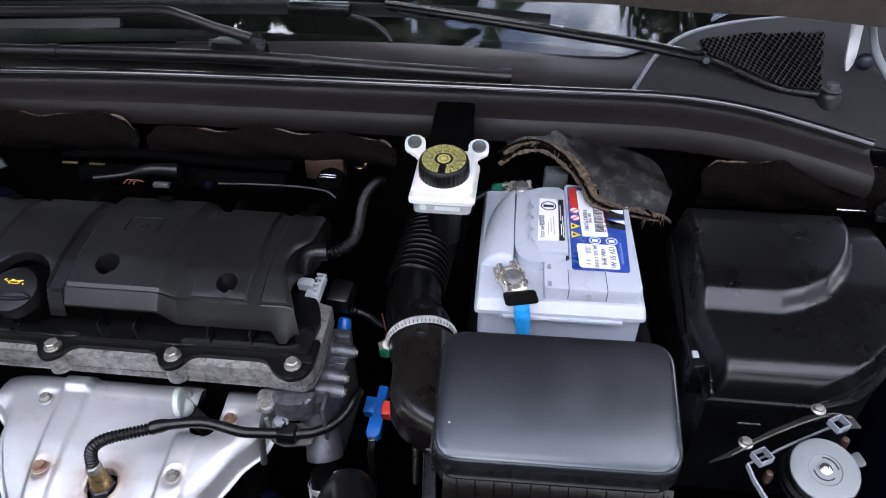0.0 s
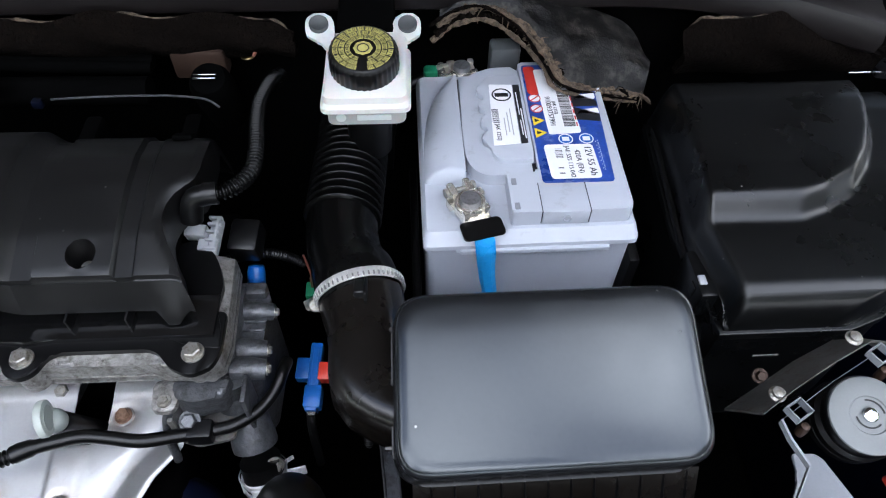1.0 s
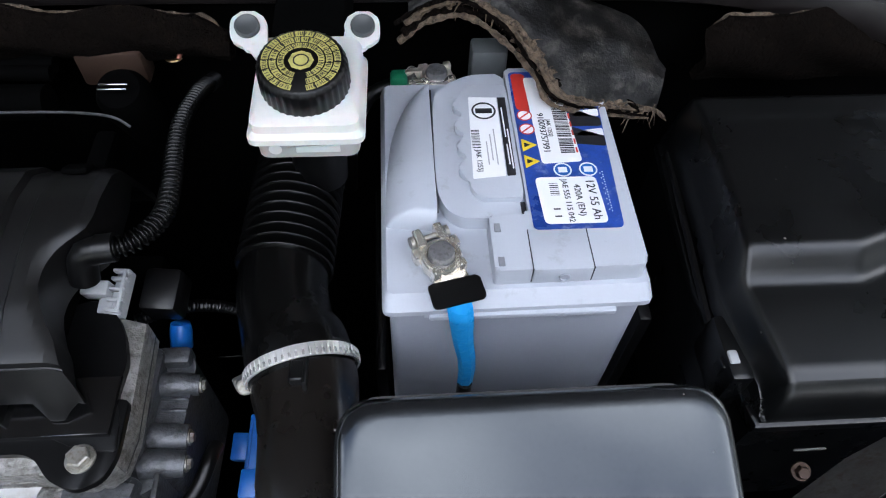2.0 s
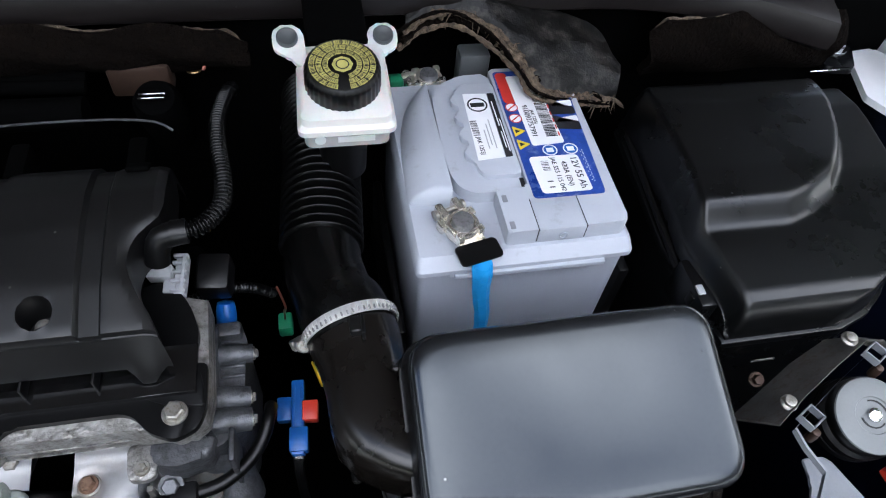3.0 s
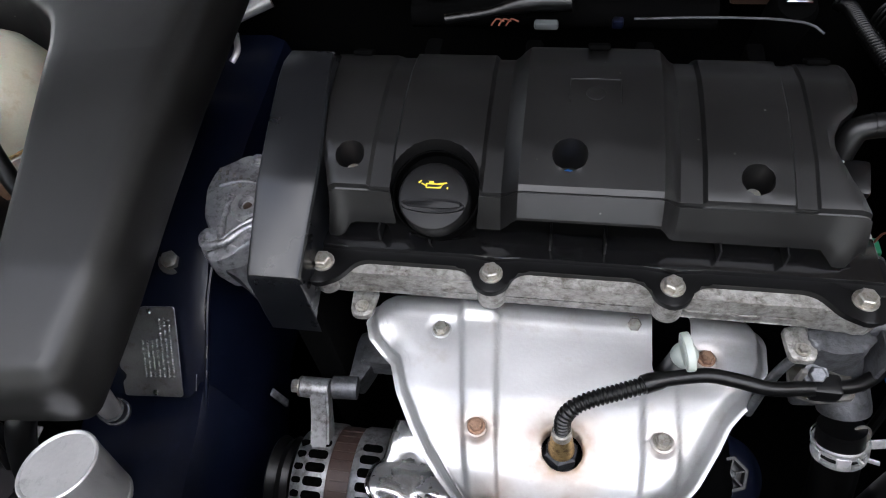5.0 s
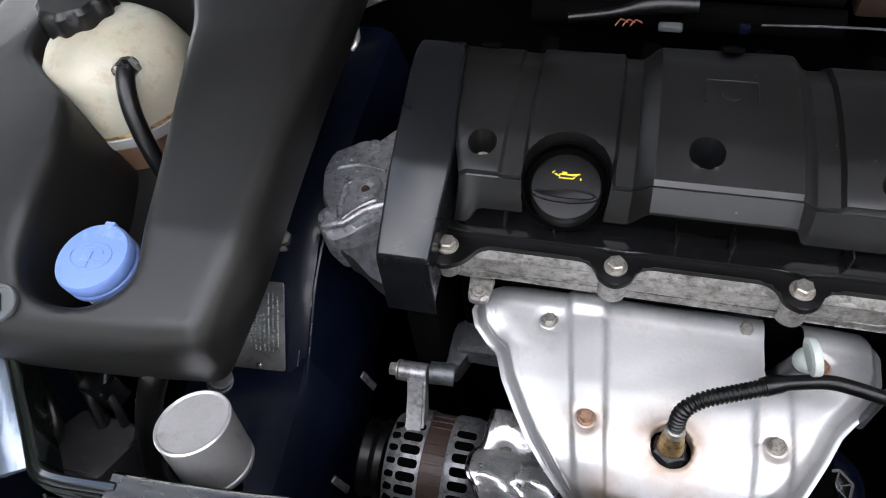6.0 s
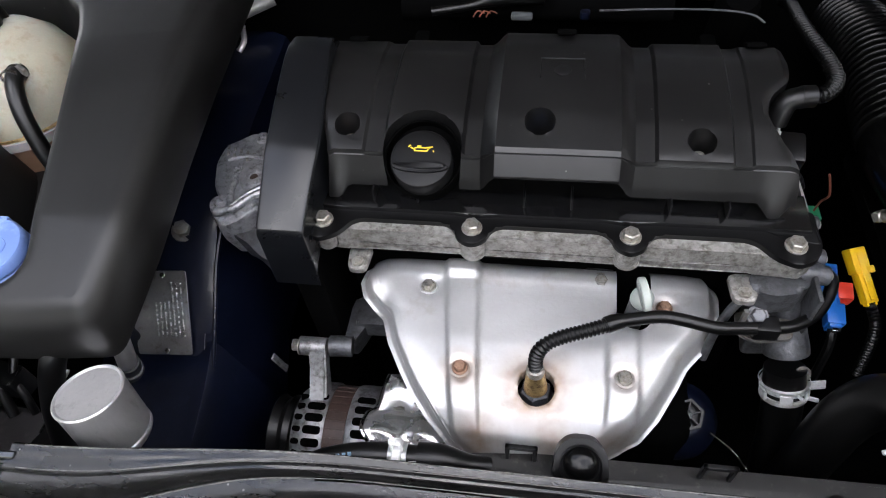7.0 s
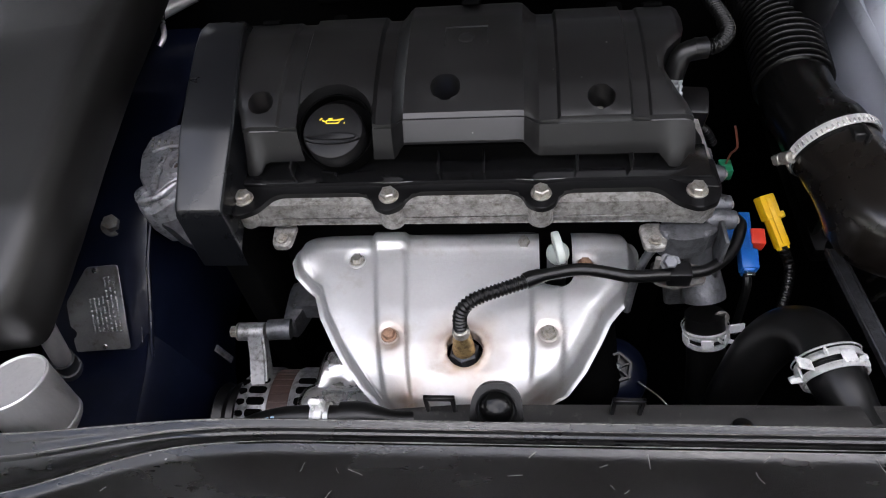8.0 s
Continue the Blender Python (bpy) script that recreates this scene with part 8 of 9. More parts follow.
def rail():
    t = thing("chassis_rail", (-0.63, 0.40, 0.55), "dark navy painted chassis rail", "chassis rail")
    b = B()
    loft(b, [[(-0.76, y, z - 0.01), (-0.640, y, z - 0.006), (-0.624, y, z - 0.002), (-0.618, y, z - 0.010), (-0.592, y, z - 0.10), (-0.60, y, z - 0.22), (-0.76, y, z - 0.22)] for y, z in ((0.18, 0.690), (0.25, 0.700), (0.31, 0.718), (0.345, 0.735))])
    part("rail_skin", b, M_PAINT, t)
    b = B()
    loft(b, [[(-0.78, y, z), (-0.636, y, z + 0.003), (-0.622, y, z - 0.004), (-0.604, y, z - 0.06), (-0.60, y, z - 0.2), (-0.78, y, z - 0.2)] for y, z in ((0.322, 0.708), (0.332, 0.7195), (0.392, 0.7825), (0.43, 0.812), (0.56, 0.83), (0.70, 0.84))])
    part("wing_slope", b, M_PAINT, t)
    b = B()
    sweep(b, [(-0.6215, 0.325, 0.717), (-0.6210, 0.36, 0.748), (-0.620, 0.40, 0.786), (-0.618, 0.44, 0.812)], 0.0022, 8)
    part("seam", b, M_PAINT, t)
    for y0, z0, y1, z1, dx in ((0.328, 0.7155, 0.352, 0.741, 0.0), (0.36, 0.7495, 0.368, 0.7575, 0.001), (0.378, 0.7685, 0.398, 0.788, 0.0), (0.338, 0.726, 0.349, 0.7375, -0.010)):
        b = B()
        sweep(b, [(-0.6212 + dx, y0, z0 + 0.0022), (-0.6206 + dx, (y0 + y1) / 2, (z0 + z1) / 2 + 0.0026), (-0.6203 + dx, y1, z1 + 0.0022)], 0.0005, 5)
        part("worn_edge", b, M_WORN, t)
    for y, z in ((0.375, 0.640), (0.27, 0.625)):
        b = B()
        rbox(b, -0.004, 0.004, -0.014, 0.014, 0, 0.003, 0.001, 1, aim((-0.590, y, z), (1, -0.1, 0.4)))
        part("sound_pad_tab", b, M_ALTER, t)
    return t


rail()

# stamped plate lying on the rail; its writing is worn rows of marks
pl = thing("type_plate", (-0.655, 0.35, 0.74), "stamped aluminium type plate fixed with rivets", "plate")
p_tr, p_br = Vector((-0.646, 0.3910, 0.7870)), Vector((-0.640, 0.3335, 0.7265))
ey = (p_tr - p_br).normalized()
ex = Vector((1.0, 0.0, 0.0))
ex = (ex - ey * ex.dot(ey)).normalized()
ez = ex.cross(ey)
pm = Matrix((ex, ey, ez)).transposed().to_4x4()
pm.translation = p_br
Lp = (p_tr - p_br).length
bm = B()
plate = [(0, 0), (0, Lp), (-0.032, Lp), (-0.059, Lp * 0.60), (-0.059, Lp * 0.30), (-0.054, Lp * 0.27), (-0.053, Lp * 0.20), (-0.058, Lp * 0.16), (-0.057, 0)]
pm = pm @ Matrix.Translation((0, 0, 0.0035))
prism(bm, rounded(plate, 0.003, 3), 0, 0.0012, 0.0003, 1, pm)
part("sheet", bm, M_PLATE, pl)
for x, y in ((-0.026, 0.004), (-0.024, Lp - 0.004)):
    bm = B()
    lathe(bm, [(0.0028, 0.001), (0.0026, 0.0022), (0.0012, 0.0026)], pm @ Matrix.Translation((x, y, 0)), 14)
    part("rivet", bm, M_CHROME, pl)
rng = random.Random(12)
for i in range(7):
    y = Lp * 0.22
    while y < Lp * (0.86 if i < 3 else 0.6 + 0.05 * rng.random()):
        w = rng.uniform(0.0012, 0.0022)
        bm = B()
        rbox(bm, -0.0075 - 0.0045 * i, -0.0055 - 0.0045 * i, y, y + w, 0.001, 0.0017, 0.0003, 1, pm)
        part("stamped_bar", bm, M_CHROME, pl)
        y += w + rng.choice((0.0008, 0.0012, 0.003))

sc = thing("strut_bolt", (-0.655, 0.43, 0.80), "dusty hexagon nut on the wing panel", "bolt")
bm = B()
hex_bolt(bm, aim((-0.655, 0.424, 0.8065), (0.2, -0.4, 1)), 0.008, 0.010, 1.5)
part("nut", bm, M_WING, sc)

# left corner: frame lip, lamp, slam end moulding
LIP = curve_points([(-0.812, 0.278, 0.872), (-0.776, 0.245, 0.871), (-0.748, 0.216, 0.870), (-0.730, 0.1975, 0.870), (-0.719, 0.1855, 0.870), (-0.7135, 0.1795, 0.870), (-0.707, 0.1765, 0.870), (-0.697, 0.1755, 0.870), (-0.680, 0.1760, 0.870), (-0.655, 0.1775, 0.870)], 0.003)
# flat rolled lip with a groove and a second, lower bead outside it
LIP_SECTION = [(0.0010, -0.030), (0.0000, -0.004), (-0.0006, -0.0010), (-0.0020, 0.0), (-0.0050, -0.0006), (-0.0058, -0.0016), (-0.0062, -0.0036), (-0.0072, -0.0044), (-0.0082, -0.0030), (-0.0094, -0.0028), (-0.0104, -0.0044), (-0.0108, -0.014), (-0.0104, -0.030)]
rows = []
for k, p in enumerate(LIP):
    along = (LIP[min(k + 1, len(LIP) - 1)] - LIP[max(k - 1, 0)]).normalized()
    side = Vector((-along.y, along.x, 0)).normalized()
    rows.append([tuple(p + side * a + Vector((0, 0, h))) for a, h in LIP_SECTION])
bm = B()
loft(bm, rows)
solo("front_frame_lip", bm, M_LIP, "glossy black-green lip round the headlamp opening", "trim", kind="structure")

lens = thing("headlamp", (-0.80, 0.18, 0.70), "headlamp with a clear glass and a dark plastic back", "headlamp")
bm = B()
sheet(bm, spread(0, 1, 0.05), spread(0, 1, 0.05), lambda u, v: (-0.724 - 0.085 * u - 0.11 * v, 0.1760 + 0.094 * u - 0.055 * v, 0.862 + 0.002 * u - 0.030 * v * v - 0.006 * v))
bmesh.ops.solidify(bm, geom=bm.faces[:], thickness=0.004)
part("lens", bm, M_LENS, lens, "clear glass over a bright reflector")
bm = B()
prism(bm, rounded([(-0.820, 0.200), (-0.785, 0.252), (-0.734, 0.246), (-0.728, 0.229), (-0.742, 0.198)], 0.004), 0.67, 0.762, 0.0025, 2)
part("housing", bm, M_LAMPBACK, lens, "dusty brown-black lamp back")
bm = B()
sweep(bm, [(-0.7295, 0.227, 0.7615), (-0.7340, 0.245, 0.7615), (-0.784, 0.2505, 0.7615)], 0.0011, 8)
part("housing_edge", bm, M_LIP, lens)
for pts, r in (([(-0.785, 0.270, 0.800), (-0.771, 0.258, 0.792), (-0.765, 0.248, 0.778), (-0.761, 0.240, 0.763)], 0.0050), ([(-0.755, 0.276, 0.806), (-0.753, 0.260, 0.794), (-0.745, 0.251, 0.780), (-0.742, 0.244, 0.763)], 0.0036), ([(-0.815, 0.258, 0.800), (-0.793, 0.240, 0.796), (-0.785, 0.222, 0.780), (-0.797, 0.210, 0.763)], 0.0062)):
    bm = B()
    sweep(bm, pts, r, 10)
    part("cable", bm, M_RUBBER, lens)
bm = B()
prism(bm, rounded([(-0.775, 0.254), (-0.749, 0.251), (-0.745, 0.270), (-0.773, 0.274)], 0.003), 0.772, 0.800, 0.003, 2)
part("connector", bm, M_FUSE, lens)

sb = thing("small_bracket", (-0.700, 0.262, 0.80), "small pale steel bracket behind the canister", "bracket")
bm = B()
rbox(bm, -0.706, -0.686, 0.246, 0.262, 0.818, 0.8205, 0.001, 1)
rbox(bm, -0.706, -0.704, 0.246, 0.262, 0.800, 0.8195, 0.0006, 1)
part("tab", bm, M_BAND, sb)

hf = thing("front_end_plate", (-0.70, 0.12, 0.85), "dark plastic corner moulding with a push clip", "moulding")
bm = B()
prism(bm, rounded([(-0.716, 0.1640), (-0.655, 0.1650), (-0.62, 0.150), (-0.62, 0.05), (-0.80, 0.05), (-0.770, 0.11)], 0.010), 0.815, 0.845, 0.005, 3)
part("moulding", bm, M_MOULD, hf)
bm = B()
sweep(bm, [(-0.715, 0.1645, 0.846), (-0.708, 0.1595, 0.846), (-0.692, 0.1590, 0.846), (-0.660, 0.160, 0.846)], 0.0013, 8)
part("moulding_edge", bm, M_LIP, hf)
bm = B()
lathe(bm, [(0.0135, 0), (0.0135, 0.004), (0.0115, 0.0065), (0.0095, 0.0050), (0.0080, 0.0010), (0.0060, 0.0005)], pose(-0.686, 0.143, 0.845, rx=-8), 32)
clip = part("push_clip", bm, M_SEAL, hf, "glossy black push clip")
bm = B()
lathe(bm, [(0.0075, 0.0002), (0.0072, 0.0032), (0.0055, 0.0042), (0.002, 0.0044)], pose(-0.686, 0.143, 0.845, rx=-8), 24)
part("clip_head", bm, M_HORN, clip)


# ---- firewall side: insulation, fuel rail harness, pipes ----
def felt_pad(x0, x1, z0, z1, ridge):
    t = thing("insulation_pad", ((x0 + x1) / 2, 0.69, z0), "brown felt insulation pad with a frayed edge", "insulation", "firewall insulation")
    b = B()
    rng2 = random.Random(int(abs(x0) * 1000))
    ph = rng2.uniform(0, 6)

    def place(x, s):
        k = (x - x0) / (x1 - x0)
        e = min(k, 1 - k)
        top = z1 + ridge * (0.5 * math.sin(9 * k + ph) + 0.3 * math.sin(23 * k + ph)) - 0.016 * (1 - smooth_step(0, 0.06, e))
        z = z0 + (top - z0) * s
        return (x, 0.688 - 0.010 * math.sin(math.pi * min(1, s * 1.0)) + 0.0025 * math.sin(60 * x + 9 * s) - 0.004 * s, z)

    sheet(b, spread(x0, x1, 0.006), spread(0, 1, 0.1), place)
    bmesh.ops.solidify(b, geom=b.faces[:], thickness=-0.008)
    part("pad", b, M_FELT, t)
    b = B()
    pts = [place(x, 1.0) for x in spread(x0 + 0.004, x1 - 0.004, 0.010)]
    sweep(b, [(x + 0.001 * rng2.uniform(-1, 1), y - 0.002, z + 0.001 * rng2.uniform(-1, 1)) for x, y, z in pts], lambda s, tot: 0.0019 + 0.0006 * math.sin(s * 190) + 0.0003 * math.sin(s * 610), 8, 0.002)
    part("frayed_edge", b, M_FELTEDGE, t)
    return t


felt_pad(-0.62, -0.398, 0.925, 0.972, 0.006)
felt_pad(-0.383, -0.070, 0.925, 0.962, 0.005)
felt_pad(0.300, 0.505, 0.895, 0.955, 0.004)


def torn_flap():
    t = thing("torn_insulation", (0.15, 0.66, 0.93), "torn grey insulation flap with frayed brown felt edge", "insulation", "firewall insulation")
    b = B()
    # a bent sheet hanging forward from the beam over the battery's rear corner
    edge = [(0.064, 0.680, 0.949), (0.085, 0.684, 0.962), (0.112, 0.682, 0.967), (0.140, 0.662, 0.960), (0.158, 0.634, 0.950), (0.172, 0.612, 0.938), (0.210, 0.618, 0.922), (0.252, 0.626, 0.910)]
    back = [(0.066, 0.700, 0.955), (0.095, 0.704, 0.967), (0.125, 0.704, 0.970), (0.165, 0.702, 0.966), (0.195, 0.695, 0.960), (0.222, 0.690, 0.955), (0.245, 0.680, 0.944), (0.262, 0.655, 0.925)]
    ec, bc_ = curve_points(edge, 0.004), curve_points(back, 0.004)
    n = 60
    rows = []
    for i in range(n + 1):
        a = ec[min(len(ec) - 1, int(i / n * (len(ec) - 1)))]
        c = bc_[min(len(bc_) - 1, int(i / n * (len(bc_) - 1)))]
        rows.append([a.lerp(c, s) + Vector((0, 0, 0.010 * math.sin(math.pi * s) + 0.0022 * math.sin(7 * s + 0.11 * i) * math.sin(0.23 * i + 3 * s) + 0.0009 * math.sin(17 * s - 0.31 * i))) for s in [j / 12 for j in range(13)]])
    vs = [[b.verts.new(p) for p in r] for r in rows]
    for ra, rb in zip(vs, vs[1:]):
        for j in range(12):
            b.faces.new((ra[j], ra[j + 1], rb[j + 1], rb[j]))
    bmesh.ops.solidify(b, geom=b.faces[:], thickness=0.0025)
    part("skin", b, M_FOIL, t)
    rng3 = random.Random(8)
    for k, (dz, rad, mt) in enumerate(((0.0, 0.0036, M_FELTEDGE), (-0.006, 0.0034, M_FELT), (0.004, 0.0024, M_FELTEDGE), (-0.011, 0.0026, M_FELTEDGE), (0.007, 0.0016, M_FELT))):
        b = B()
        sweep(b, [(x + rng3.uniform(-0.002, 0.002) - 0.002 * k, y - 0.002 * k + rng3.uniform(-0.002, 0.002), z + dz * (1 - i / 9)) for i, (x, y, z) in enumerate(edge)], lambda s, tot: rad * (1 - 0.45 * s / tot) * (1 + 0.25 * math.sin(s * 230) + 0.15 * math.sin(s * 710)), 10, 0.002)
        part("felt_edge", b, mt, t)
    # frayed fibres and tufts along the torn edge
    for i in range(90):
        p = ec[rng3.randrange(len(ec) // 6, len(ec))]
        b = B()
        q = p + Vector((rng3.uniform(-0.012, 0.009), rng3.uniform(-0.012, 0.006), rng3.uniform(-0.016, 0.006)))
        sweep(b, [tuple(p), tuple((p + q) / 2 + Vector((rng3.uniform(-0.003, 0.003), 0, 0.003))), tuple(q)], lambda s, tot, r=rng3.choice((0.0004, 0.0006, 0.0011)): r * (1.2 - s / tot), 5, 0.004)
        part("loose_fibre", b, M_FELTEDGE, t)
    for i in range(34):
        p = ec[rng3.randrange(len(ec) // 8, len(ec))] + Vector((rng3.uniform(-0.003, 0.003), rng3.uniform(-0.004, 0.003), rng3.uniform(-0.009, 0.003)))
        b = B()
        bmesh.ops.create_icosphere(b, subdivisions=2, radius=1.0)
        sx, sy, sz, ph = rng3.uniform(0.003, 0.008), rng3.uniform(0.0015, 0.003), rng3.uniform(0.0015, 0.003), rng3.uniform(0, 6)
        for v in b.verts:
            k = 1 + 0.28 * math.sin(5 * v.co.x + ph) * math.sin(6 * v.co.y + 4 * v.co.z + ph)
            v.co = Vector((v.co.x * sx * k, v.co.y * sy * k, v.co.z * sz * k))
        b.transform(Matrix.Translation(p) @ pose(0, 0, 0, rng3.uniform(-40, 40), rng3.uniform(-30, 30), rng3.uniform(-60, 20)))
        part("felt_tuft", b, M_FELTEDGE if i % 3 else M_FELT, t)
    return t


torn_flap()


def fuel_rail():
    t = thing("fuel_rail_harness", (-0.30, 0.61, 0.90), "dark fuel rail with wiring, plugs and a thin pipe", "wiring harness")
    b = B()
    # Rail, injectors and loom hold the firewall corner's shade in their colour.
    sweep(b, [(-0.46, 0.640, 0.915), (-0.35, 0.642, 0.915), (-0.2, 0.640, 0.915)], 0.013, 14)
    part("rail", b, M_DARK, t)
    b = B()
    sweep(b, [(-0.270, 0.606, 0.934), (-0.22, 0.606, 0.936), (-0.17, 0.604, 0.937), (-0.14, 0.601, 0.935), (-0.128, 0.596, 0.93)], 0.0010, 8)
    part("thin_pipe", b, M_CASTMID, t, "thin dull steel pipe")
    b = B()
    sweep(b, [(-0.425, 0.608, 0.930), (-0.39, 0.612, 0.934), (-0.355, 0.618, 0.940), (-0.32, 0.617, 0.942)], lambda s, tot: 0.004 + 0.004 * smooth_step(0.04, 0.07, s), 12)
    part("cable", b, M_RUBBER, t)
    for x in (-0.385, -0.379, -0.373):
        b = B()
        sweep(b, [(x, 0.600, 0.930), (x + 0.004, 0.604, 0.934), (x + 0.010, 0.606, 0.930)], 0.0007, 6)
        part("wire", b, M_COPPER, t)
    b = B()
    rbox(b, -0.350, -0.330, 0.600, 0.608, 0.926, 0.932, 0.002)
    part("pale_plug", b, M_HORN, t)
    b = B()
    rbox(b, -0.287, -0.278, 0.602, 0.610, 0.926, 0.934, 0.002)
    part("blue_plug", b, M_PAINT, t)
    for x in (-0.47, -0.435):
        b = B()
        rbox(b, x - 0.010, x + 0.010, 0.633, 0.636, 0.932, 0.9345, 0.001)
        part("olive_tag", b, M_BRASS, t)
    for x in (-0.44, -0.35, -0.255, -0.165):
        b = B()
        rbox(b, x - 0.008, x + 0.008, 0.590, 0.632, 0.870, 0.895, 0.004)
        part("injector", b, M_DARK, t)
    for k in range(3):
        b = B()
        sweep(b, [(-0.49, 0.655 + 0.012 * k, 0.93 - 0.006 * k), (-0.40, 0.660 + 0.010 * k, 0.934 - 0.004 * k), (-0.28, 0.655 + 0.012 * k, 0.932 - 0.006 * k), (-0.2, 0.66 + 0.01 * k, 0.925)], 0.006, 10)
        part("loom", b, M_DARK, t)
    return t


fuel_rail()
tb = thing("throttle_body", (-0.15, 0.66, 0.86), "dark throttle body with a bronze sensor and a spring clip", "throttle body")
# Housing near black for the same shaded corner.
bm = B()
lathe(bm, [(0.018, -0.05), (0.020, 0.0), (0.019, 0.012), (0.015, 0.020), (0.007, 0.022)], aim((-0.143, 0.640, 0.915), (0.0, -0.45, 1)), 32)
part("housing", bm, M_DARK, tb)
for k in (-0.004, 0.001):
    bm = B()
    rbox(bm, -0.154, -0.134, 0.628 + k, 0.6295 + k, 0.9375, 0.9395, 0.0004, 1)
    part("bright_bar", bm, M_CHROME, tb)
bm = B()
rbox(bm, -0.185, -0.135, 0.668, 0.690, 0.905, 0.935, 0.004)
part("sensor", bm, M_BRONZE, tb, "bronze-coloured sensor")
for i in range(6):
    bm = B()
    lathe(bm, [(0.0072, 0), (0.0078, 0.0009), (0.0072, 0.0018)], pose(-0.119, 0.690, 0.915 + 0.0042 * i), 16)
    part("spring_coil", bm, M_BRASS, tb)
bm = B()
sweep(bm, [(-0.108, 0.668, 0.93), (-0.103, 0.676, 0.936), (-0.092, 0.680, 0.938), (-0.082, 0.676, 0.936), (-0.079, 0.67, 0.93)], 0.0016, 8)
part("wire_loop", bm, M_COPPER, tb)

hk = thing("lifting_hook", (-0.66, 0.68, 0.86), "pale metal engine lifting hook and pipe end", "hook")
bm = B()
sweep(bm, [(-0.690, 0.676, 0.866), (-0.665, 0.694, 0.872), (-0.63, 0.712, 0.880)], 0.0095, 16)
part("pipe_end", bm, M_BAND, hk)
bm = B()
sweep(bm, [(-0.668, 0.715, 0.893), (-0.645, 0.665, 0.900), (-0.629, 0.622, 0.902), (-0.621, 0.600, 0.899), (-0.625, 0.590, 0.894)], 0.0030, 10)
part("hook", bm, M_BAND, hk)


# ---- wipers and scuttle at the windscreen ----
def wipers():
    t = thing("wiper", (0.46, 0.79, 0.98), "black windscreen wiper arm with its pivot nut", "wiper", "wipers")
    b = B()
    lathe(b, [(0.016, -0.03), (0.016, 0.004), (0.012, 0.010), (0.007, 0.013)], pose(0.458, 0.785, 0.990), 24)
    part("pivot", b, M_BLACK, t)
    b = B()
    hex_bolt(b, pose(0.458, 0.785, 1.002), 0.008, 0.008)
    part("nut", b, M_HORN, t)
    b = B()
    sweep(b, [(0.445, 0.786, 0.994), (0.400, 0.792, 0.997), (0.36, 0.796, 1.010), (0.325, 0.798, 1.024), (0.302, 0.80, 1.030)], 0.006, 12)
    part("arm_rod", b, M_ARM, t)
    b = B()
    loft(b, [[(x, y + w * math.cos(q), z + 0.001 + 0.0062 * math.sin(q)) for q in [2 * math.pi * i / 16 for i in range(16)]]
             for x, y, z, w in ((0.300, 0.80, 1.0300, 0.0085), (0.296, 0.80, 1.0306, 0.0115), (0.20, 0.805, 1.044, 0.0105), (0.05, 0.812, 1.060, 0.0090), (-0.10, 0.820, 1.074, 0.0070))])
    part("arm", b, M_ARM, t)
    for dy in (-0.0085, 0.0085):
        b = B()
        rbox(b, -0.007, 0.007, -0.0016, 0.0016, -0.008, 0.007, 0.0014, 1, pose(0.302, 0.80 + dy, 1.0295, ry=12))
        part("clevis", b, M_ARM, t)
    b = B()
    lathe(b, [(0.0042, -0.0115), (0.0042, 0.0115), (0.003, 0.0122)], pose(0.302, 0.80, 1.031, rx=90), 16)
    part("clevis_pin", b, M_HORN, t)
    b = B()
    loft(b, [[(x, y - 0.0075, z - 0.008), (x, y + 0.0075, z - 0.008), (x, y + 0.004, z + 0.002), (x, y, z + 0.0075), (x, y - 0.004, z + 0.002)] for x, y, z in ((0.11, 0.835, 1.058), (0.0, 0.842, 1.062), (-0.20, 0.85, 1.060), (-0.45, 0.85, 1.052), (-0.66, 0.84, 1.046))])
    part("blade", b, M_RUBBER, t)
    b = B()
    rbox(b, -0.235, -0.150, 0.834, 0.852, 1.052, 1.068, 0.004)
    part("blade_yoke", b, M_ARM, t)
    b = B()
    sweep(b, [(-0.155, 0.842, 1.052), (-0.125, 0.838, 1.046), (-0.105, 0.833, 1.034), (-0.095, 0.828, 1.024)], 0.0042, 10)
    part("washer_pipe", b, M_RUBBER, t)
    t2 = thing("wiper", (-0.28, 0.80, 1.0), "black windscreen wiper arm with its pivot nut", "wiper", "wipers")
    b = B()
    prism(b, rounded([(-0.334, 0.788), (-0.300, 0.784), (-0.258, 0.786), (-0.254, 0.806), (-0.300, 0.812), (-0.332, 0.808)], 0.008, 4), 1.006, 1.030, 0.006, 3)
    part("pivot", b, M_RUBBER, t2)
    for x in (-0.310, -0.287, -0.262):
        b = B()
        hex_bolt(b, pose(x, 0.784, 1.012, rx=70), 0.0042, 0.004)
        part("pivot_bolt", b, M_HORN, t2)
    b = B()
    sweep(b, [(-0.275, 0.797, 1.034), (-0.32, 0.798, 1.046), (-0.36, 0.80, 1.058), (-0.395, 0.803, 1.064), (-0.50, 0.808, 1.058), (-0.65, 0.81, 1.052)], 0.0065, 12)
    part("arm", b, M_COWL, t2)
    b = B()
    loft(b, [[(x, y - 0.006, z - 0.005), (x, y + 0.006, z - 0.005), (x, y, z + 0.005)] for x, y, z in ((-0.45, 0.80, 1.048), (-0.60, 0.80, 1.042), (-0.75, 0.80, 1.03))])
    part("blade", b, M_RUBBER, t2)
    return t


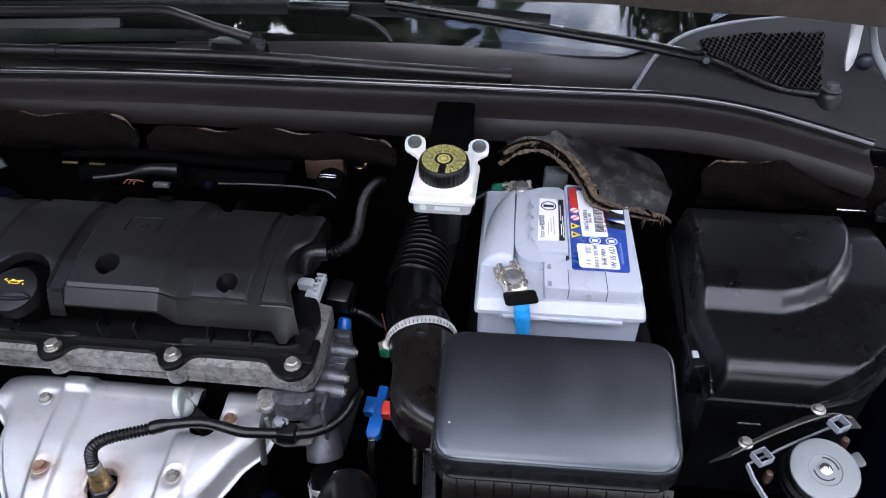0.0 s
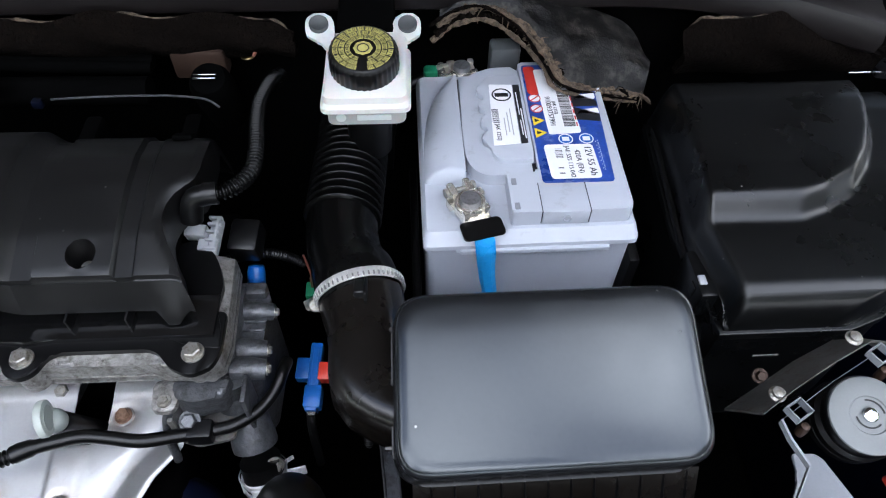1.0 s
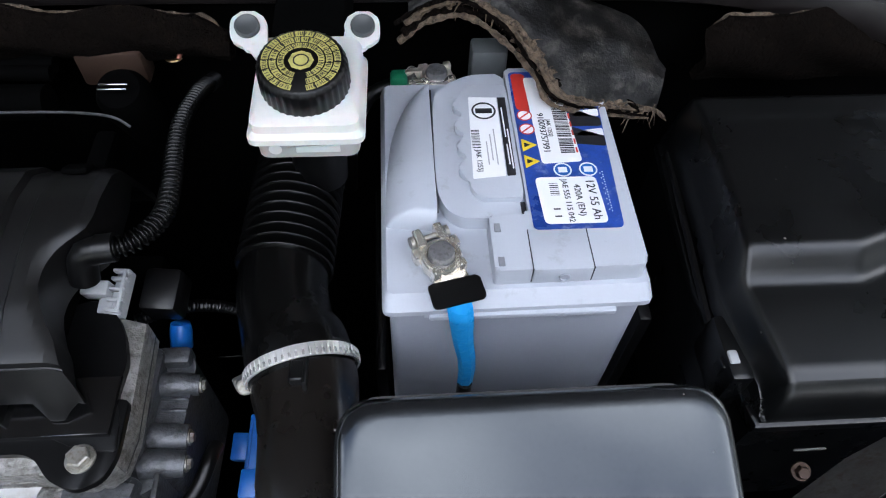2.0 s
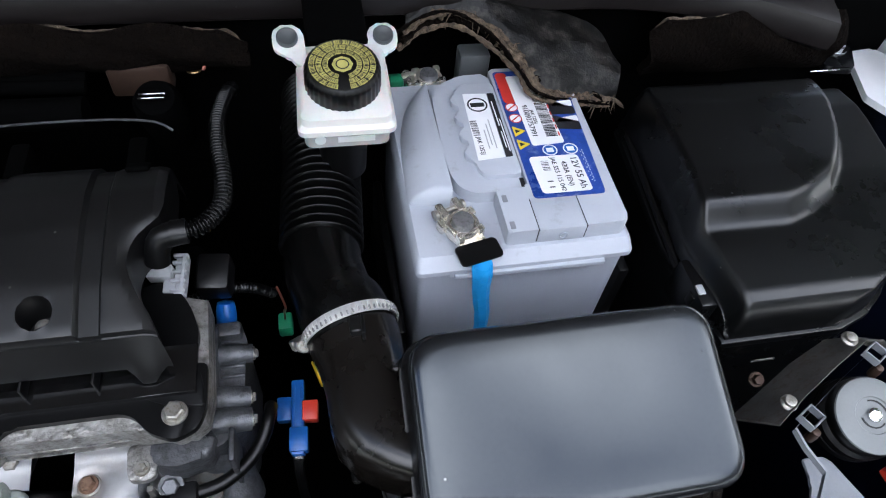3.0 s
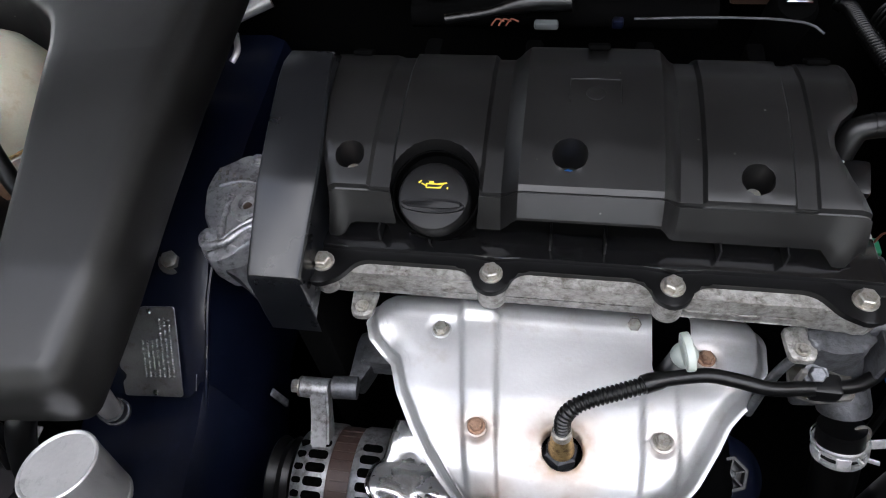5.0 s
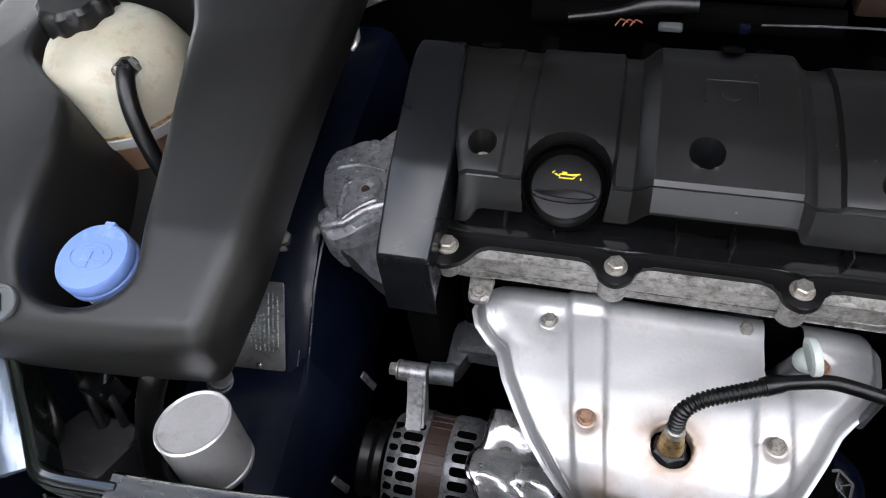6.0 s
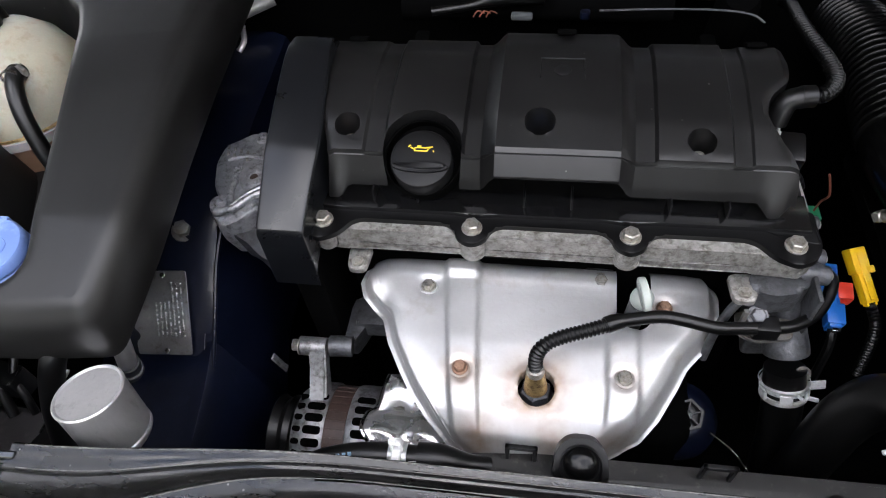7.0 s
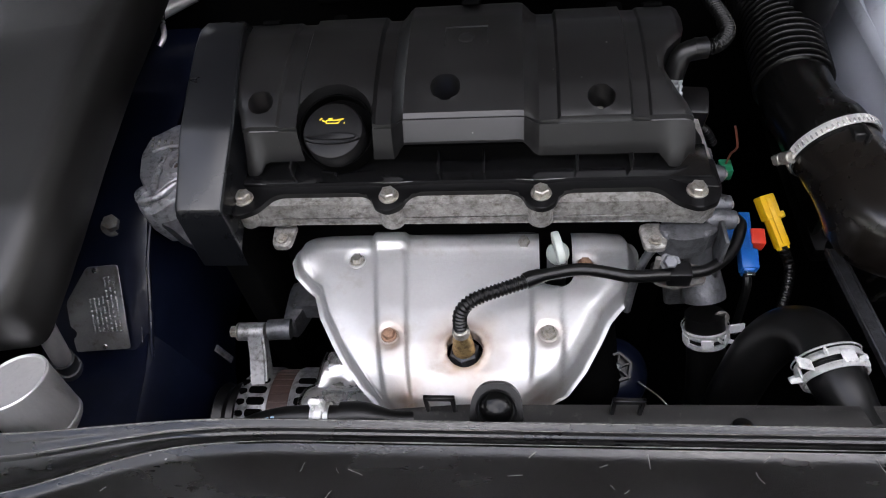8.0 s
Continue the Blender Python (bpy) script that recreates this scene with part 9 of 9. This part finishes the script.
wipers()
sb_ = thing("scuttle_bar", (-0.1, 0.785, 0.99), "black plastic scuttle tube below the windscreen", "tube")
bm = B()
sweep(bm, [(-0.70, 0.79, 1.006), (-0.30, 0.785, 1.012), (-0.10, 0.78, 1.008), (0.062, 0.778, 1.004)], 0.009, 14)
part("tube", bm, M_COWL, sb_)
for x, y, z in ((-0.55, 0.788, 1.0085), (-0.2, 0.7825, 1.010), (0.058, 0.778, 1.004)):
    bm = B()
    sweep(bm, [(x - 0.007, y, z), (x, y, z), (x + 0.007, y, z)], 0.0105, 16)
    part("tube_collar", bm, M_COWL, sb_)
sg = thing("scuttle_grille", (0.36, 0.83, 0.98), "black scuttle panel with a mesh air grille", "grille")
top_line = [(0.208, 0.756, 0.988), (0.226, 0.786, 1.004), (0.250, 0.822, 1.024), (0.290, 0.850, 1.042), (0.350, 0.866, 1.053), (0.420, 0.876, 1.060), (0.480, 0.888, 1.068), (0.560, 0.905, 1.075)]


def scuttle_at(u, v):
    """u along the pale top edge, v from the cowl up to it."""
    k = u * (len(top_line) - 1)
    i = min(int(k), len(top_line) - 2)
    t = Vector(top_line[i]).lerp(Vector(top_line[i + 1]), k - i)
    x0 = 0.207 + 0.36 * u
    f = Vector((x0, 0.750 - 0.06 * smooth_step(0.35, 0.75, x0), 0.980 - 0.030 * smooth_step(0.30, 0.60, x0)))
    p = f.lerp(t, v)
    return (p.x, p.y, p.z - 0.006 * math.sin(math.pi * v))


bm = B()
sheet(bm, spread(0, 1, 0.03), spread(0, 1, 0.08), scuttle_at)
bmesh.ops.solidify(bm, geom=bm.faces[:], thickness=0.004)
part("panel", bm, M_SCUTTLE, sg)
bm = B()
sweep(bm, top_line, lambda s, tot: 0.0026 - 0.0012 * smooth_step(0.12, 0.3, s), 10)
part("rolled_edge", bm, M_HOLDER, sg, "pale rolled edge")
# fine grille over a near-black sheet that stands for shade in the openings
field = [(0.44, 0.90), (0.79, 0.84), (0.71, 0.33), (0.55, 0.42), (0.44, 0.64)]


def in_field(u, v):
    hit = False
    for (ua, va), (ub, vb) in zip(field, field[1:] + field[:1]):
        if (va > v) != (vb > v) and u < ua + (ub - ua) * (v - va) / (vb - va):
            hit = not hit
    return hit


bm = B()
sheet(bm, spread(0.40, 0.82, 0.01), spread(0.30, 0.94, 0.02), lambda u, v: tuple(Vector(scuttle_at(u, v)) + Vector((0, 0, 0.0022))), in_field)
part("grille_field", bm, M_DARK, sg, "near-black sheet for the shade behind the grille")
mesh_b = B()
rbox(mesh_b, -0.0004, 0.0004, -0.0030, 0.0030, 0, 0.0010, 0, 1)
mesh_me = mesh_of("mesh_bar", mesh_b, M_COWL)
for i in range(44):
    for j in range(26):
        u, v = 0.42 + 0.0090 * i, 0.30 + 0.025 * j
        if in_field(u, v):
            again("mesh_bar", mesh_me, sg, Matrix.Translation(scuttle_at(u, v)) @ Matrix.Translation((0, 0, 0.0028)) @ pose(0, 0, 0, 25, 0, 35 if (i + j) % 2 else -50))

wh = thing("bonnet_hinge", (0.54, 0.72, 0.90), "bonnet hinge with bolts, its lit parts coloured white", "hinge")
bm = B()
rbox(bm, 0.612, 0.630, 0.60, 0.78, 0.86, 0.985, 0.006)
part("leaf", bm, M_HINGEWHITE, wh)
bm = B()
prism(bm, rounded([(0.516, 0.690), (0.560, 0.748), (0.584, 0.752), (0.549, 0.681), (0.544, 0.672), (0.512, 0.677)], 0.005), 0.884, 0.892, 0.002)
part("foot", bm, M_ARM, wh, "black painted hinge foot")
# Wing edge: white stands for the sky's reflection and sunlight on it.
bm = B()
prism(bm, rounded([(0.565, 0.711), (0.598, 0.715), (0.620, 0.691), (0.560, 0.604), (0.543, 0.638)], 0.004), 0.876, 0.8835, 0.002)
part("side_plate", bm, M_HINGEWHITE, wh, "wing edge coloured white for the light it catches")
bm = B()
hex_bolt(bm, pose(0.541, 0.707, 0.892), 0.0085, 0.008)
part("bolt", bm, M_CHROME, wh)
# Sunlit metal arm; its brightness is put into the white colour.
bm = B()
loft(bm, [[(x - w, y, z), (x + w, y + 0.002, z), (x + w, y + 0.006, z), (x - w, y + 0.004, z)] for x, y, z, w in ((0.4760, 0.800, 1.020, 0.0015), (0.4755, 0.800, 1.032, 0.0060), (0.4715, 0.802, 1.060, 0.0070), (0.4670, 0.805, 1.095, 0.0075), (0.462, 0.808, 1.120, 0.0120), (0.455, 0.806, 1.160, 0.0160))])
part("arm", bm, M_HINGEWHITE, wh, "hinge arm reaching up to the bonnet, coloured white as sunlit metal")
# Pale tube in place of the highlight along the wing's top lip.
bm = B()
sweep(bm, [(0.484, 0.86, 1.15), (0.488, 0.83, 1.10), (0.494, 0.80, 1.055), (0.512, 0.77, 1.025), (0.535, 0.74, 1.000), (0.57, 0.71, 0.975)], 0.0045, 10)
part("wing_lip_highlight", bm, M_HOLDER, wh)
bm = B()
lathe(bm, [(0.010, 0), (0.010, 0.006), (0.006, 0.009)], aim((0.488, 0.795, 1.035), (-0.5, -1, 0.4)), 20)
part("pivot_bolt", bm, M_PAINT, wh)


# ---- trees: a few reflected in the windscreen, the rest added to block low sky ----
def leaf_cloud(rng, count, size, blobs):
    """Many small bent leaf clumps scattered through uneven blobs."""
    verts, faces = [], []
    for _ in range(count):
        cx, cy, cz, r = rng.choice(blobs)
        d = Vector((rng.gauss(0, 1), rng.gauss(0, 1), rng.gauss(0, 1))).normalized() * r * rng.random() ** 0.4
        p = Vector((cx, cy, cz)) + Vector((d.x, d.y, d.z * 0.8))
        u = Vector((rng.gauss(0, 1), rng.gauss(0, 1), rng.gauss(0, 0.6))).normalized()
        v = u.orthogonal().normalized()
        s = size * rng.uniform(0.6, 1.3)
        k = len(verts)
        verts += [tuple(p - u * s), tuple(p + v * s * 0.5), tuple(p + u * s), tuple(p - v * s * 0.5 + Vector((0, 0, -0.2 * s)))]
        faces.append((k, k + 1, k + 2, k + 3))
    me = bpy.data.meshes.new("crown")
    me.from_pydata(verts, [], faces)
    me.materials.append(M_LEAF)
    return me


def tree(rng):
    t = thing("tree", (0, 0, 0), "leafy green tree out of direct view that screens part of the sky", "tree", "trees round the car")
    b = B()
    sweep(b, [(0, 0, 0), (0.08, 0.02, 1.4), (0.0, 0.1, 2.8), (0.12, 0.05, 4.6)], lambda s, tot: 0.24 * (1 - 0.6 * s / tot), 12, 0.25)
    part("trunk", b, M_BARK, t)
    blobs = []
    for i in range(9):
        a = 2 * math.pi * i / 9 + rng.uniform(-0.3, 0.3)
        r, z = rng.uniform(0.9, 2.1), rng.uniform(3.2, 7.0)
        b = B()
        sweep(b, [(0.05, 0.05, 2.4 + 0.2 * i), (r * 0.5 * math.cos(a), r * 0.5 * math.sin(a), z * 0.5 + 1.5), (r * math.cos(a), r * math.sin(a), z)], lambda s, tot: 0.09 * (1 - 0.75 * s / tot), 7, 0.3)
        part("limb", b, M_BARK, t)
        blobs.append((r * math.cos(a), r * math.sin(a), z, rng.uniform(0.9, 1.5)))
    blobs += [(0, 0, 6.8, 1.7), (0.3, -0.4, 5.2, 1.9), (-0.5, 0.4, 7.9, 1.1)]
    ob = new("crown", leaf_cloud(rng, 4200, 0.20, blobs))
    hang(ob, t)
    return t


rng = random.Random(21)
first = tree(rng)
first.matrix_basis = pose(-3.4, 5.6, 0)
# Only the rear trees match a reflection; the others are added as sky screens.
for i, (x, y, s) in enumerate(((2.6, 6.2, 1.0), (6.0, 4.4, 1.1), (7.2, 0.4, 1.05), (6.4, -4.2, 1.15), (2.4, -7.0, 1.1), (-2.0, -7.6, 1.2), (-6.0, -5.0, 1.1), (-7.4, -0.6, 1.15), (-6.6, 3.2, 1.0), (4.6, -6.2, 0.95), (-4.2, -7.0, 1.0), (-0.4, 9.2, 1.15), (7.8, 2.6, 1.2), (-8.4, 1.6, 1.1), (-2.9, 3.4, 1.05), (2.8, 3.7, 1.05))):
    copy_thing(first, pose(x, y, 0, rz=47 * i) @ Matrix.Diagonal((s, s, s * (0.6 if y < 1.9 else 1.0), 1)))
